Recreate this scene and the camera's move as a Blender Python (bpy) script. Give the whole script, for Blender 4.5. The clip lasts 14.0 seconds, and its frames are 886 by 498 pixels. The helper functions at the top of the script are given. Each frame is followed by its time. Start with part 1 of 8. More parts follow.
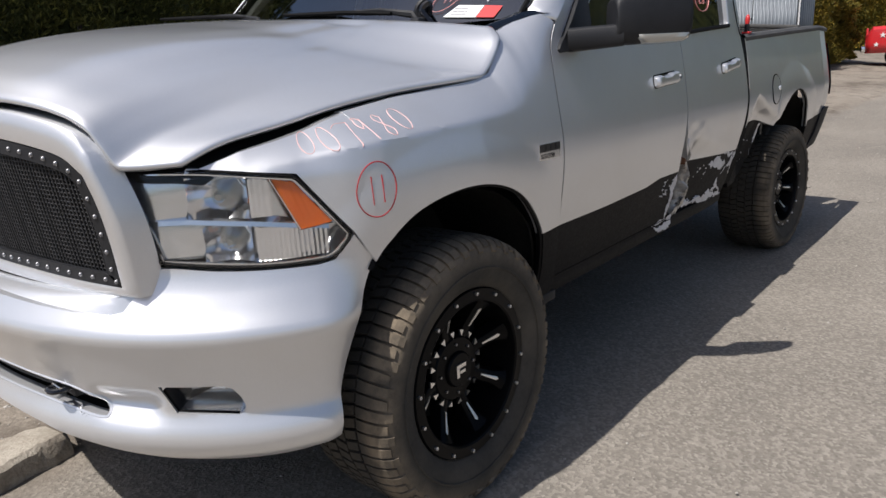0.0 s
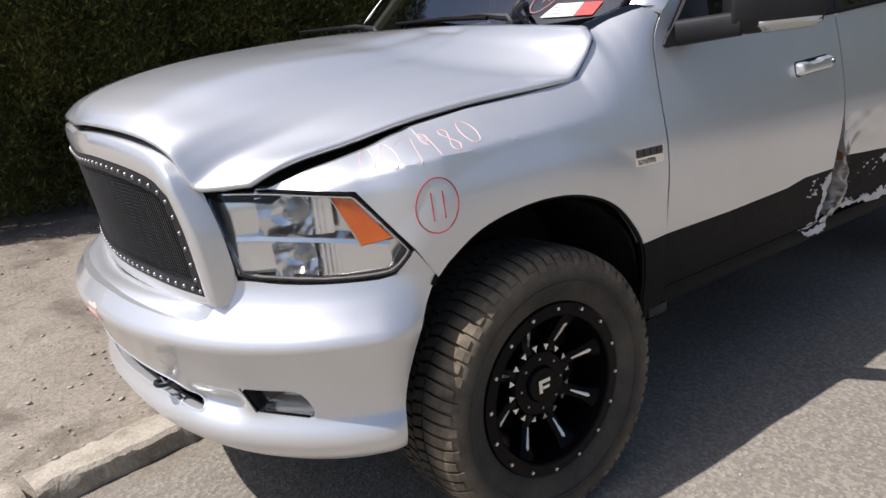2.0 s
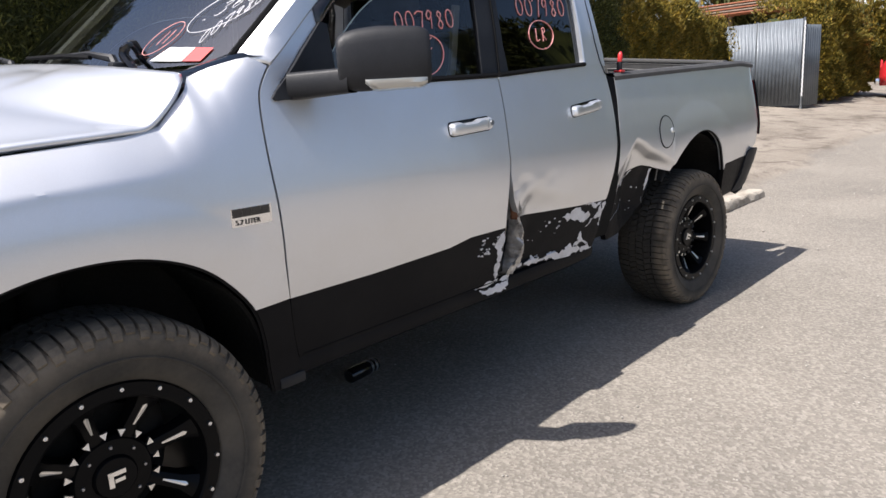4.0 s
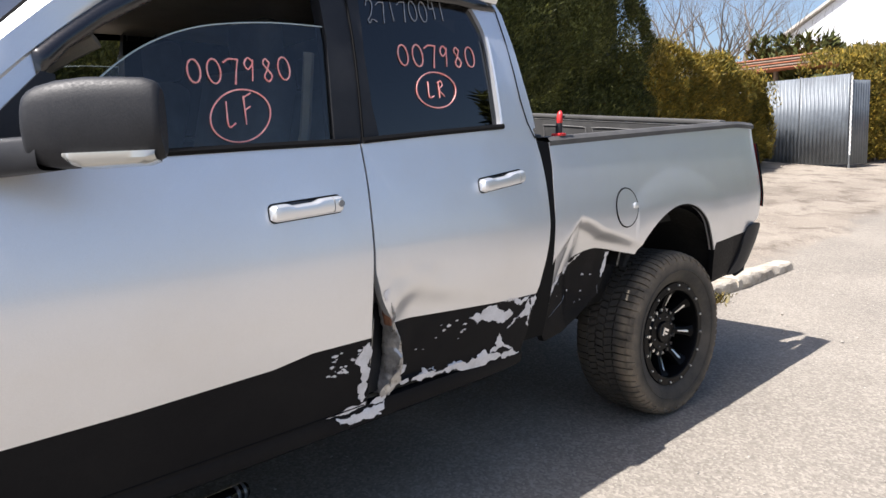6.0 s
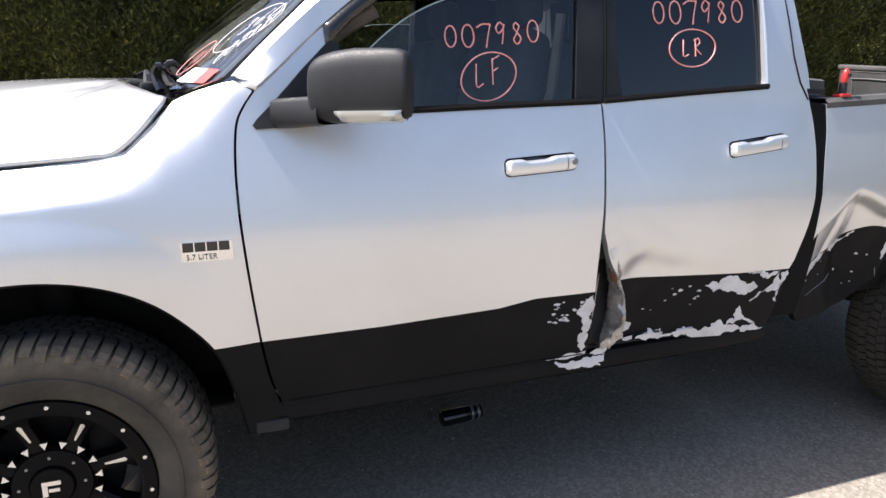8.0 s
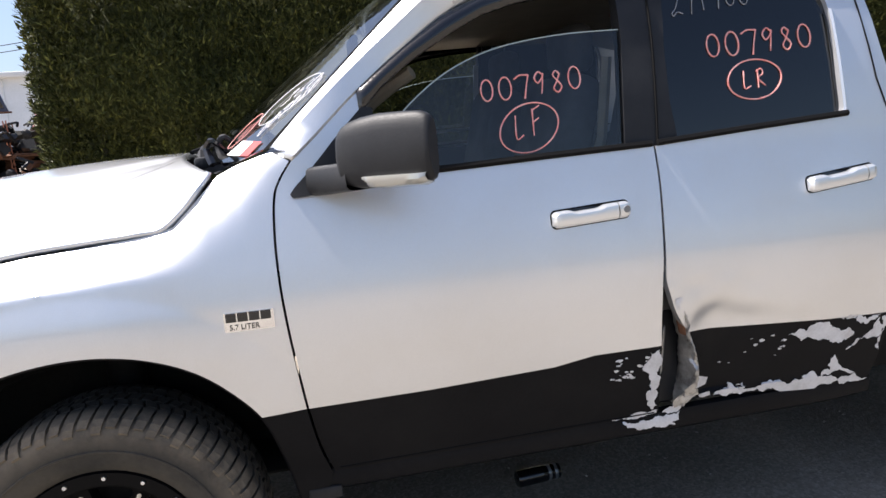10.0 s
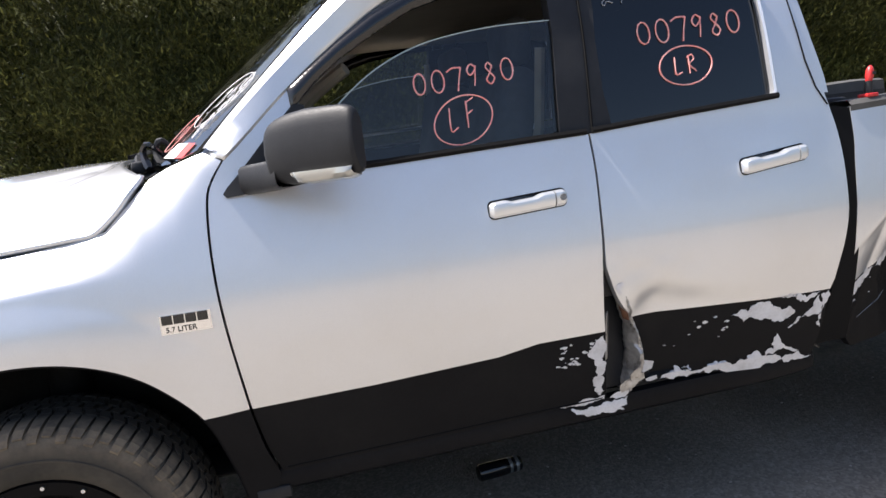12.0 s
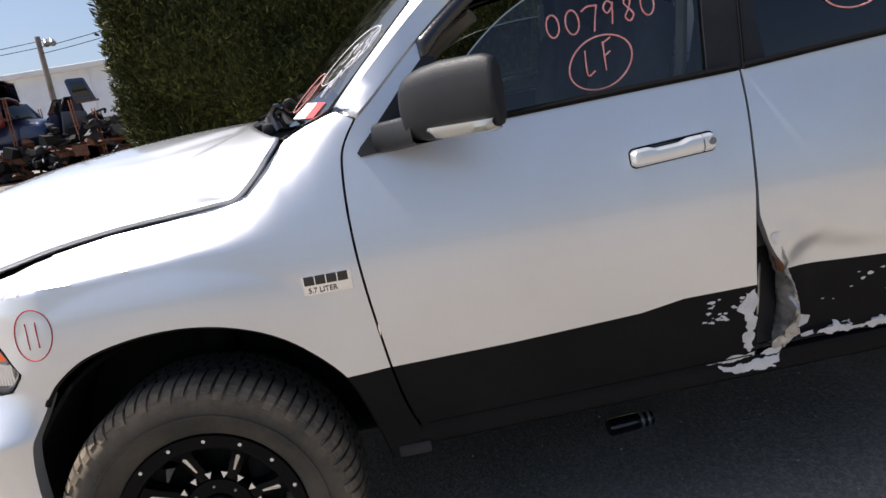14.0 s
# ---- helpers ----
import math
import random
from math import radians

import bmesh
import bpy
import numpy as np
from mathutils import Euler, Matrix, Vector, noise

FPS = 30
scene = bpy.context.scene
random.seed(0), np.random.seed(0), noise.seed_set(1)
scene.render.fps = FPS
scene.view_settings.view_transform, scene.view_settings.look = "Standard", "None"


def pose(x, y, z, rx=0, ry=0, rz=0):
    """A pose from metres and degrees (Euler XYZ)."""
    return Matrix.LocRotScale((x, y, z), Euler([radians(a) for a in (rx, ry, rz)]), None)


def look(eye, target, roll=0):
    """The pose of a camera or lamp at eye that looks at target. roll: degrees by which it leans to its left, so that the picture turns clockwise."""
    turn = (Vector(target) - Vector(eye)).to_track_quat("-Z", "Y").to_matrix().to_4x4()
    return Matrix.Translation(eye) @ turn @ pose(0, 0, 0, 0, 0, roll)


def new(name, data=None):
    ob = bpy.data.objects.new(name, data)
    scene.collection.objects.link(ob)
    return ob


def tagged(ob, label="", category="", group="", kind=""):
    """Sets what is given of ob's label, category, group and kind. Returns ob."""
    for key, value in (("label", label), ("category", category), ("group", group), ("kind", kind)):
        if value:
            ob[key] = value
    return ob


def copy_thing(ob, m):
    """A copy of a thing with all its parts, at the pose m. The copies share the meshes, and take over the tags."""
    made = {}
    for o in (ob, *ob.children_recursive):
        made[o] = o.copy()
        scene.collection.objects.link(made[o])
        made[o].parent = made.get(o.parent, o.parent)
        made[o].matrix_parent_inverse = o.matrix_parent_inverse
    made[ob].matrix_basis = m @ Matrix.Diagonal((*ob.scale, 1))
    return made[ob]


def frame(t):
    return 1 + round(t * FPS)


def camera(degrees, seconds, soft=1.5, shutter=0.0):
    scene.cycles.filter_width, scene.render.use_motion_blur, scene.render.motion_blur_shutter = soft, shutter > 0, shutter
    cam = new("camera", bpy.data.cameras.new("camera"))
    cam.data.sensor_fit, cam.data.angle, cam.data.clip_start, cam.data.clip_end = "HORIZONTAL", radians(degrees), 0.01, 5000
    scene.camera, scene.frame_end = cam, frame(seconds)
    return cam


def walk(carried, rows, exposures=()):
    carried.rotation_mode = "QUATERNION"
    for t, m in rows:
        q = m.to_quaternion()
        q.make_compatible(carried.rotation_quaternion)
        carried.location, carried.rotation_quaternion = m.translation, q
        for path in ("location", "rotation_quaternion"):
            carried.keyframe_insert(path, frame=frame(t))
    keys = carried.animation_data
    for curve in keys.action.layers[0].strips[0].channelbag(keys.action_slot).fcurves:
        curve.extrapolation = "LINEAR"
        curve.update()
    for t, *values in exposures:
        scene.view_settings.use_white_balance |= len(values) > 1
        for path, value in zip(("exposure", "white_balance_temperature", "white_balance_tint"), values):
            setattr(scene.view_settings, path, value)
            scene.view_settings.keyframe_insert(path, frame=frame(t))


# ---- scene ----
cam = camera(65.7, 14.0)
PATH = [
    (0, (-1.505, -2.208, 1.321), (-0.034, -0.951, 0.815), -3.0),
    (0.5, (-1.383, -2.396, 1.328), (-0.206, -0.855, 0.838), -1.9),
    (1, (-1.318, -2.459, 1.322), (-0.366, -0.759, 0.871), -3.3),
    (1.5, (-1.32, -2.398, 1.321), (-0.564, -0.595, 0.898), -4.4),
    (2, (-1.255, -2.382, 1.366), (-0.177, -0.776, 0.86), -6.2),
    (2.4, (-1.079, -2.552, 1.337), (0.154, -1.022, 0.963), -6.0),
    (2.5, (-1.053, -2.622, 1.35), (0.215, -1.12, 0.984), -7.4),
    (3, (-0.912, -2.723, 1.335), (0.548, -1.406, 0.968), -6.2),
    (3.2, (-0.854, -2.703, 1.323), (0.65, -1.452, 0.909), -4.4),
    (5.3, (0.043, -2.734, 1.33), (1.337, -1.25, 0.979), -1.5),
    (5.5, (0.155, -2.671, 1.361), (1.516, -1.243, 1.033), 0.3),
    (6, (0.376, -2.7, 1.366), (1.732, -1.256, 1.097), -2.3),
    (6.5, (0.639, -2.827, 1.364), (1.818, -1.232, 1.112), -3.6),
    (7, (0.729, -2.878, 1.363), (1.841, -1.225, 1.188), -5.3),
    (7.5, (0.568, -2.901, 1.396), (1.332, -1.075, 1.112), -4.0),
    (8, (0.448, -2.896, 1.404), (1.102, -1.049, 1.003), -0.7),
    (8.5, (0.525, -2.859, 1.43), (1.083, -0.967, 1.096), -1.3),
    (8.7, (0.604, -2.88, 1.449), (1.082, -0.955, 1.186), -2.0),
    (10.8, (0.677, -2.886, 1.41), (1.039, -0.937, 1.142), -4.9),
    (11, (0.703, -2.893, 1.403), (1.133, -0.959, 1.128), -4.8),
    (11.5, (0.753, -2.899, 1.399), (1.27, -0.985, 1.136), -6.5),
    (12, (0.754, -2.918, 1.392), (1.178, -0.981, 1.132), -6.8),
    (12.5, (0.7, -2.895, 1.414), (1.073, -0.956, 1.096), -5.6),
    (13, (0.703, -2.91, 1.399), (1.056, -0.971, 1.059), -6.6),
    (13.5, (0.675, -2.869, 1.371), (0.858, -0.919, 0.969), -7.7),
    (14, (0.659, -2.835, 1.418), (0.784, -0.873, 1.05), -9.7),
]
EXPOSURES = [(0, 0.0, 6350, 12), (1.5, 0.12, 6350, 13), (3.0, 0.5, 6350, 13), (5.5, 0.92, 6350, 13), (6.5, 1.2, 6400, 13), (7.5, 1.42, 6450, 13), (8.5, 1.1, 6450, 13), (11.0, 1.15, 6500, 13), (12.5, 1.13, 6500, 13), (14.0, 0.66, 6450, 13)]
walk(cam, [(t, look(eye, target, roll)) for t, eye, target, roll in PATH], EXPOSURES)

# ---- place ----
# x runs along the truck towards its tail, y away from the camera's side, z up; front axle at x = 0
SUN = Vector((-0.575, 0.14, 1.0)).normalized()
world = bpy.data.worlds.new("world")
scene.world = world
world.use_nodes = True
wn = world.node_tree.nodes
sky = wn.new("ShaderNodeTexSky")
sky.sky_type = "NISHITA"
sky.sun_disc = False
sky.sun_elevation = math.asin(SUN.z)
sky.sun_rotation = math.atan2(SUN.x, SUN.y)
sky.dust_density = 2.6
sky.ozone_density = 2.2
world.node_tree.links.new(sky.outputs[0], wn["Background"].inputs[0])
wn["Background"].inputs[1].default_value = 0.092
sun = new("sun", bpy.data.lights.new("sun", "SUN"))
sun.data.energy = 5.0
sun.data.angle = radians(0.55)
sun.data.color = (1.0, 0.955, 0.89)
sun.matrix_world = look(SUN * 30, (0, 0, 0))


# ---- materials ----
def rgba(c):
    return (*c, 1.0)


def shader(name, base, rough=0.5, metal=0.0, coat=0.0, **more):
    m = bpy.data.materials.new(name)
    m.use_nodes = True
    b = m.node_tree.nodes["Principled BSDF"]
    b.inputs["Base Color"].default_value = rgba(base)
    b.inputs["Roughness"].default_value = rough
    b.inputs["Metallic"].default_value = metal
    b.inputs["Coat Weight"].default_value = coat
    b.inputs["Coat Roughness"].default_value = 0.04
    for k, v in more.items():
        b.inputs[k.replace("_", " ")].default_value = v
    return m


def node(m, kind, **sets):
    n = m.node_tree.nodes.new(kind)
    for k, v in sets.items():
        if k in ("Scale", "Detail", "Roughness", "Strength", "Distance", "Distortion", "Randomness"):
            n.inputs[k].default_value = v
        elif k == "operation":
            n.operation = v
        elif k == "blend_type":
            n.data_type = "RGBA"
            n.blend_type = v
        elif k == "feature":
            n.feature = v
    return n


def link(m, a, b):
    m.node_tree.links.new(a, b)


def coords(m, scale=(1, 1, 1)):
    g = m.node_tree.nodes.new("ShaderNodeNewGeometry")
    mp = m.node_tree.nodes.new("ShaderNodeMapping")
    mp.inputs["Scale"].default_value = scale
    link(m, g.outputs["Position"], mp.inputs["Vector"])
    return mp.outputs["Vector"]


def ramp(m, src, stops):
    r = m.node_tree.nodes.new("ShaderNodeValToRGB")
    el = r.color_ramp.elements
    while len(el) < len(stops):
        el.new(0.5)
    for e, (p, c) in zip(el, stops):
        e.position = p
        e.color = rgba(c) if len(c) == 3 else c
    link(m, src, r.inputs["Fac"])
    return r.outputs["Color"]


def noise_fac(m, vec, scale, detail=6, rough=0.6, distortion=0.0):
    n = node(m, "ShaderNodeTexNoise", Scale=scale, Detail=detail, Roughness=rough, Distortion=distortion)
    link(m, vec, n.inputs["Vector"])
    return n.outputs["Fac"]


def mixed(m, fac, a, b, kind="MIX"):
    x = node(m, "ShaderNodeMix", blend_type=kind)
    for src, i in ((fac, 0), (a, 6), (b, 7)):
        if hasattr(src, "node"):
            link(m, src, x.inputs[i])
        else:
            x.inputs[i].default_value = rgba(src) if i else src
    return x.outputs[2]


def bump(m, height, strength, distance, under=None):
    b = node(m, "ShaderNodeBump", Strength=strength, Distance=distance)
    link(m, height, b.inputs["Height"])
    if under is not None:
        link(m, under, b.inputs["Normal"])
    return b.outputs["Normal"]


def node_map(m, src, lo, hi):
    """A value between two bounds as 0 to 1."""
    n = m.node_tree.nodes.new("ShaderNodeMapRange")
    n.inputs["From Min"].default_value, n.inputs["From Max"].default_value = lo, hi
    link(m, src, n.inputs["Value"])
    return n.outputs["Result"]


def bsdf(m):
    return m.node_tree.nodes["Principled BSDF"]


def worn(m, base, dark, light, big=2.5, fine=60, rough=(0.4, 0.7), relief=0.0, streak=(1, 1, 1)):
    """Two scales of tint and roughness on a material."""
    v = coords(m, streak)
    a = noise_fac(m, v, big, 5)
    f = noise_fac(m, v, fine, 6)
    col = ramp(m, a, ((0.3, dark), (0.5, base), (0.72, light)))
    col = mixed(m, 0.35, col, ramp(m, f, ((0.3, dark), (0.7, light))))
    link(m, col, bsdf(m).inputs["Base Color"])
    r = ramp(m, f, ((0.3, (rough[0],) * 3), (0.7, (rough[1],) * 3)))
    link(m, r, bsdf(m).inputs["Roughness"])
    if relief:
        link(m, bump(m, f, 0.6, relief), bsdf(m).inputs["Normal"])
    return m


# silver metallic car paint: fine flake, faint dust
M_SILVER = shader("silver_paint", (0.74, 0.75, 0.77), 0.38, 0.68, 1.0)
v = coords(M_SILVER)
flake = noise_fac(M_SILVER, v, 900, 2)
dust = noise_fac(M_SILVER, v, 3.2, 6)
link(M_SILVER, mixed(M_SILVER, ramp(M_SILVER, dust, ((0.42, (0, 0, 0)), (0.75, (0.22, 0.22, 0.22)))), ramp(M_SILVER, flake, ((0.3, (0.68, 0.69, 0.71)), (0.7, (0.79, 0.80, 0.82)))), (0.60, 0.57, 0.52)), bsdf(M_SILVER).inputs["Base Color"])
link(M_SILVER, ramp(M_SILVER, dust, ((0.2, (0.34, 0.34, 0.34)), (0.8, (0.40, 0.40, 0.40)))), bsdf(M_SILVER).inputs["Roughness"])

# satin black lower paint with scuffs
M_BLACK = shader("black_lower_paint", (0.018, 0.018, 0.020), 0.5)
worn(M_BLACK, (0.007, 0.007, 0.0085), (0.004, 0.004, 0.005), (0.015, 0.0145, 0.0145), 2.0, 90, (0.42, 0.62), 0.0004)
bsdf(M_BLACK).inputs["Specular IOR Level"].default_value = 0.10
M_PLASTIC = worn(shader("black_plastic", (0.016, 0.017, 0.02), 0.45), (0.015, 0.016, 0.019), (0.009, 0.0095, 0.011), (0.030, 0.030, 0.032), 6, 220, (0.42, 0.62), 0.0006)
M_GLOSSBLACK = shader("gloss_black_trim", (0.008, 0.008, 0.01), 0.16, 0, 0.4)
M_RUBBER_SEAL = shader("rubber_seal", (0.006, 0.006, 0.0065), 0.75, Specular_IOR_Level=0.12)
M_DARK = worn(shader("dark_underbody", (0.007, 0.0068, 0.0065), 0.85), (0.007, 0.0068, 0.0065), (0.004, 0.004, 0.004), (0.018, 0.016, 0.013), 5, 60, (0.7, 0.95), 0.002)
M_LINER = worn(shader("bed_liner", (0.03, 0.03, 0.03), 0.8), (0.028, 0.028, 0.028), (0.018, 0.018, 0.018), (0.06, 0.058, 0.054), 4, 160, (0.65, 0.9), 0.002)
M_GREYCAP = worn(shader("weathered_grey_plastic", (0.07, 0.068, 0.065), 0.7), (0.07, 0.068, 0.065), (0.045, 0.044, 0.043), (0.11, 0.106, 0.10), 5, 160, (0.55, 0.8), 0.0008)
M_CHROME = shader("chrome", (0.82, 0.82, 0.83), 0.12, 1.0)
M_HANDLE = shader("silver_handle", (0.76, 0.77, 0.78), 0.30, 0.7, 0.9)
M_RAW = worn(shader("bare_torn_steel", (0.6, 0.58, 0.55), 0.4, 0.7), (0.50, 0.49, 0.47), (0.20, 0.18, 0.16), (0.74, 0.74, 0.74), 16, 60, (0.25, 0.6), 0.002)
M_PRIMER = worn(shader("peeled_paint_primer", (0.66, 0.66, 0.67), 0.5), (0.66, 0.66, 0.68), (0.50, 0.49, 0.49), (0.76, 0.76, 0.78), 14, 120, (0.35, 0.6), 0.0004)
M_RUST = worn(shader("rust", (0.16, 0.07, 0.038), 0.85), (0.16, 0.07, 0.038), (0.07, 0.032, 0.02), (0.27, 0.13, 0.07), 14, 90, (0.7, 0.95), 0.002)

# tyre: grey-black rubber, dried tan mud on the tread's shoulder
def muddy(m, base, dust, inner, outer, most):
    """Rubber with a dusty film and mud that gathers between two radii of the wheel."""
    tx = m.node_tree.nodes.new("ShaderNodeTexCoord")
    flat = node(m, "ShaderNodeVectorMath", operation="MULTIPLY")
    link(m, tx.outputs["Object"], flat.inputs[0])
    flat.inputs[1].default_value = (1, 0, 1)
    ln = node(m, "ShaderNodeVectorMath", operation="LENGTH")
    link(m, flat.outputs[0], ln.inputs[0])
    ring = ramp(m, ln.outputs["Value"], ((inner, (0, 0, 0)), (outer, (1, 1, 1))))
    side = node(m, "ShaderNodeSeparateXYZ")
    link(m, tx.outputs["Object"], side.inputs[0])
    far = node(m, "ShaderNodeMath", operation="ADD")
    link(m, side.outputs["Y"], far.inputs[0])
    far.inputs[1].default_value = 0.5
    shoulder = ramp(m, far.outputs[0], ((0.470, (1, 1, 1)), (0.515, (0.12, 0.12, 0.12))))
    ring = mixed(m, 1.0, ring, shoulder, "MULTIPLY")
    tv = tx.outputs["Object"]
    patchy = ramp(m, noise_fac(m, tv, 11, 8, 0.7), ((0.36, (0.28, 0.28, 0.28)), (0.60, (most, most, most))))
    fine = noise_fac(m, tv, 70, 6)
    film = mixed(m, ramp(m, noise_fac(m, tv, 5, 6), ((0.35, (0, 0, 0)), (0.7, (0.6, 0.6, 0.6)))), base, dust)
    col = mixed(m, mixed(m, 1.0, ring, patchy, "MULTIPLY"), film, (0.27, 0.215, 0.15))
    link(m, mixed(m, 0.25, col, ramp(m, fine, ((0.35, (0.010, 0.010, 0.010)), (0.75, (0.05, 0.047, 0.042))))), bsdf(m).inputs["Base Color"])
    link(m, bump(m, fine, 0.5, 0.002), bsdf(m).inputs["Normal"])
    return m


M_TYRE = muddy(shader("tyre_rubber", (0.02, 0.02, 0.02), 0.8), (0.042, 0.039, 0.034), (0.150, 0.128, 0.098), 0.340, 0.395, 0.95)
M_MUD = muddy(shader("muddy_tread", (0.03, 0.03, 0.03), 0.9), (0.030, 0.029, 0.027), (0.070, 0.063, 0.052), 0.30, 0.36, 0.95)
M_RIM = shader("gloss_black_rim", (0.0035, 0.0035, 0.004), 0.3, 0.0, 0.0, Specular_IOR_Level=0.10)
M_RIVET = shader("grey_rivet", (0.30, 0.30, 0.31), 0.4, 0.8)
M_MILLED = shader("milled_aluminium", (0.8, 0.8, 0.8), 0.28, 1.0)


def pane(name, tint, gloss=1.0, rough=0.01, ior=1.6):
    """Thin glass: tinted see-through, Fresnel gloss."""
    m = bpy.data.materials.new(name)
    m.use_nodes = True
    nt = m.node_tree
    nt.nodes.remove(nt.nodes["Principled BSDF"])
    tr = nt.nodes.new("ShaderNodeBsdfTransparent")
    tr.inputs[0].default_value = rgba(tint)
    gl = nt.nodes.new("ShaderNodeBsdfGlossy")
    gl.inputs["Roughness"].default_value = rough
    gl.inputs["Color"].default_value = (gloss, gloss, gloss, 1)
    fr = nt.nodes.new("ShaderNodeFresnel")
    fr.inputs["IOR"].default_value = ior
    mx = nt.nodes.new("ShaderNodeMixShader")
    nt.links.new(fr.outputs[0], mx.inputs[0])
    nt.links.new(tr.outputs[0], mx.inputs[1])
    nt.links.new(gl.outputs[0], mx.inputs[2])
    nt.links.new(mx.outputs[0], nt.nodes["Material Output"].inputs[0])
    return m


M_GLASS = pane("window_glass", (0.62, 0.66, 0.66), ior=1.6)
M_WINDSHIELD = pane("windshield_glass", (0.40, 0.44, 0.46), ior=3.0)
M_GLASSEDGE = shader("glass_edge", (0.35, 0.42, 0.42), 0.2)
M_PRIVACY = pane("privacy_glass", (0.035, 0.037, 0.042), ior=1.62)
M_LENS = pane("headlamp_lens", (0.94, 0.95, 0.96), ior=1.45)
M_AMBER = shader("amber_lens", (0.86, 0.17, 0.008), 0.16, 0.25, 0.9)
M_REDLENS = shader("red_lens", (0.30, 0.01, 0.012), 0.12, 0, 0.6)
M_REFLECT = shader("lamp_reflector", (0.84, 0.85, 0.86), 0.17, 0.92, 0.3)
M_CHROME2 = shader("lamp_chrome", (0.90, 0.90, 0.91), 0.13, 0.95)
M_CLEARGREY = shader("signal_lens", (0.46, 0.46, 0.43), 0.2, 0.5, 0.9)
M_PINK = worn(shader("pink_paint_marker", (0.86, 0.33, 0.30), 0.6), (0.86, 0.34, 0.31), (0.78, 0.18, 0.16), (0.92, 0.60, 0.56), 40, 300, (0.5, 0.7))
M_FAINTPINK = shader("faded_pink_marker", (0.86, 0.52, 0.48), 0.6, 0.1)
M_FAINTSMEAR = shader("faint_red_dust", (0.78, 0.62, 0.62), 0.45, 0.5)
M_REDMARK = shader("red_marker", (0.42, 0.05, 0.055), 0.6, Specular_IOR_Level=0.2)
M_WHITEMARK = shader("white_paint_marker", (0.80, 0.78, 0.80), 0.6)
M_GREYMARK = shader("faint_grey_marker", (0.33, 0.34, 0.36), 0.6)
M_PAPER = shader("white_sticker", (0.80, 0.81, 0.79), 0.6)
M_REDPAPER = shader("red_sticker", (0.62, 0.05, 0.05), 0.6)
M_INK = shader("grey_print", (0.25, 0.25, 0.26), 0.7)
M_TRIM = worn(shader("beige_trim", (0.42, 0.37, 0.29), 0.8), (0.42, 0.37, 0.29), (0.34, 0.30, 0.24), (0.48, 0.43, 0.35), 8, 200)
M_SEAT = worn(shader("grey_cloth", (0.10, 0.10, 0.105), 0.9), (0.10, 0.10, 0.105), (0.06, 0.06, 0.065), (0.15, 0.15, 0.155), 6, 300, (0.8, 0.95), 0.001)
M_DASH = shader("dashboard_plastic", (0.045, 0.045, 0.048), 0.6)
M_MESH = shader("grille_wire", (0.05, 0.05, 0.053), 0.5, 0.3)
M_REDTOOL = shader("red_plastic", (0.55, 0.03, 0.03), 0.35)

for m_ in (M_TYRE, M_MUD, M_DARK, M_PLASTIC, M_LINER):
    bsdf(m_).inputs["Specular IOR Level"].default_value = 0.3

# ground: worn pavement on the camera's side, dirt and gravel beyond the kerb
M_GROUND = shader("pavement_and_dirt", (0.3, 0.28, 0.25), 0.9)
g = M_GROUND
gv = coords(g)
sep = g.node_tree.nodes.new("ShaderNodeSeparateXYZ")
link(g, gv, sep.inputs[0])
patch = noise_fac(g, gv, 0.55, 7, 0.62)
grit = noise_fac(g, gv, 45, 8, 0.72)
vor = node(g, "ShaderNodeTexVoronoi", Scale=85.0)
link(g, gv, vor.inputs["Vector"])
vor2 = node(g, "ShaderNodeTexVoronoi", Scale=26.0)
link(g, gv, vor2.inputs["Vector"])
pav = ramp(g, patch, ((0.3, (0.155, 0.138, 0.117)), (0.5, (0.220, 0.196, 0.164)), (0.7, (0.285, 0.254, 0.213))))
pav = mixed(g, 0.38, pav, ramp(g, vor.outputs["Color"], ((0.1, (0.085, 0.077, 0.066)), (0.5, (0.215, 0.192, 0.162)), (0.92, (0.46, 0.42, 0.36)))))
dirt = ramp(g, patch, ((0.32, (0.11, 0.088, 0.066)), (0.46, (0.22, 0.185, 0.147)), (0.68, (0.34, 0.297, 0.243))))
dirt = mixed(g, 0.45, dirt, ramp(g, grit, ((0.34, (0.07, 0.057, 0.044)), (0.68, (0.44, 0.39, 0.32)))))
dirt = mixed(g, ramp(g, noise_fac(g, gv, 1.7, 8, 0.68, 0.4), ((0.50, (0, 0, 0)), (0.64, (0.72, 0.72, 0.72)))), dirt, (0.085, 0.066, 0.05))
mth = node(g, "ShaderNodeMath", operation="MULTIPLY_ADD")
link(g, patch, mth.inputs[0])
mth.inputs[1].default_value = 1.2
link(g, sep.outputs["Y"], mth.inputs[2])
side_mask = ramp(g, mth.outputs[0], ((0.80, (0, 0, 0)), (1.0, (1, 1, 1))))
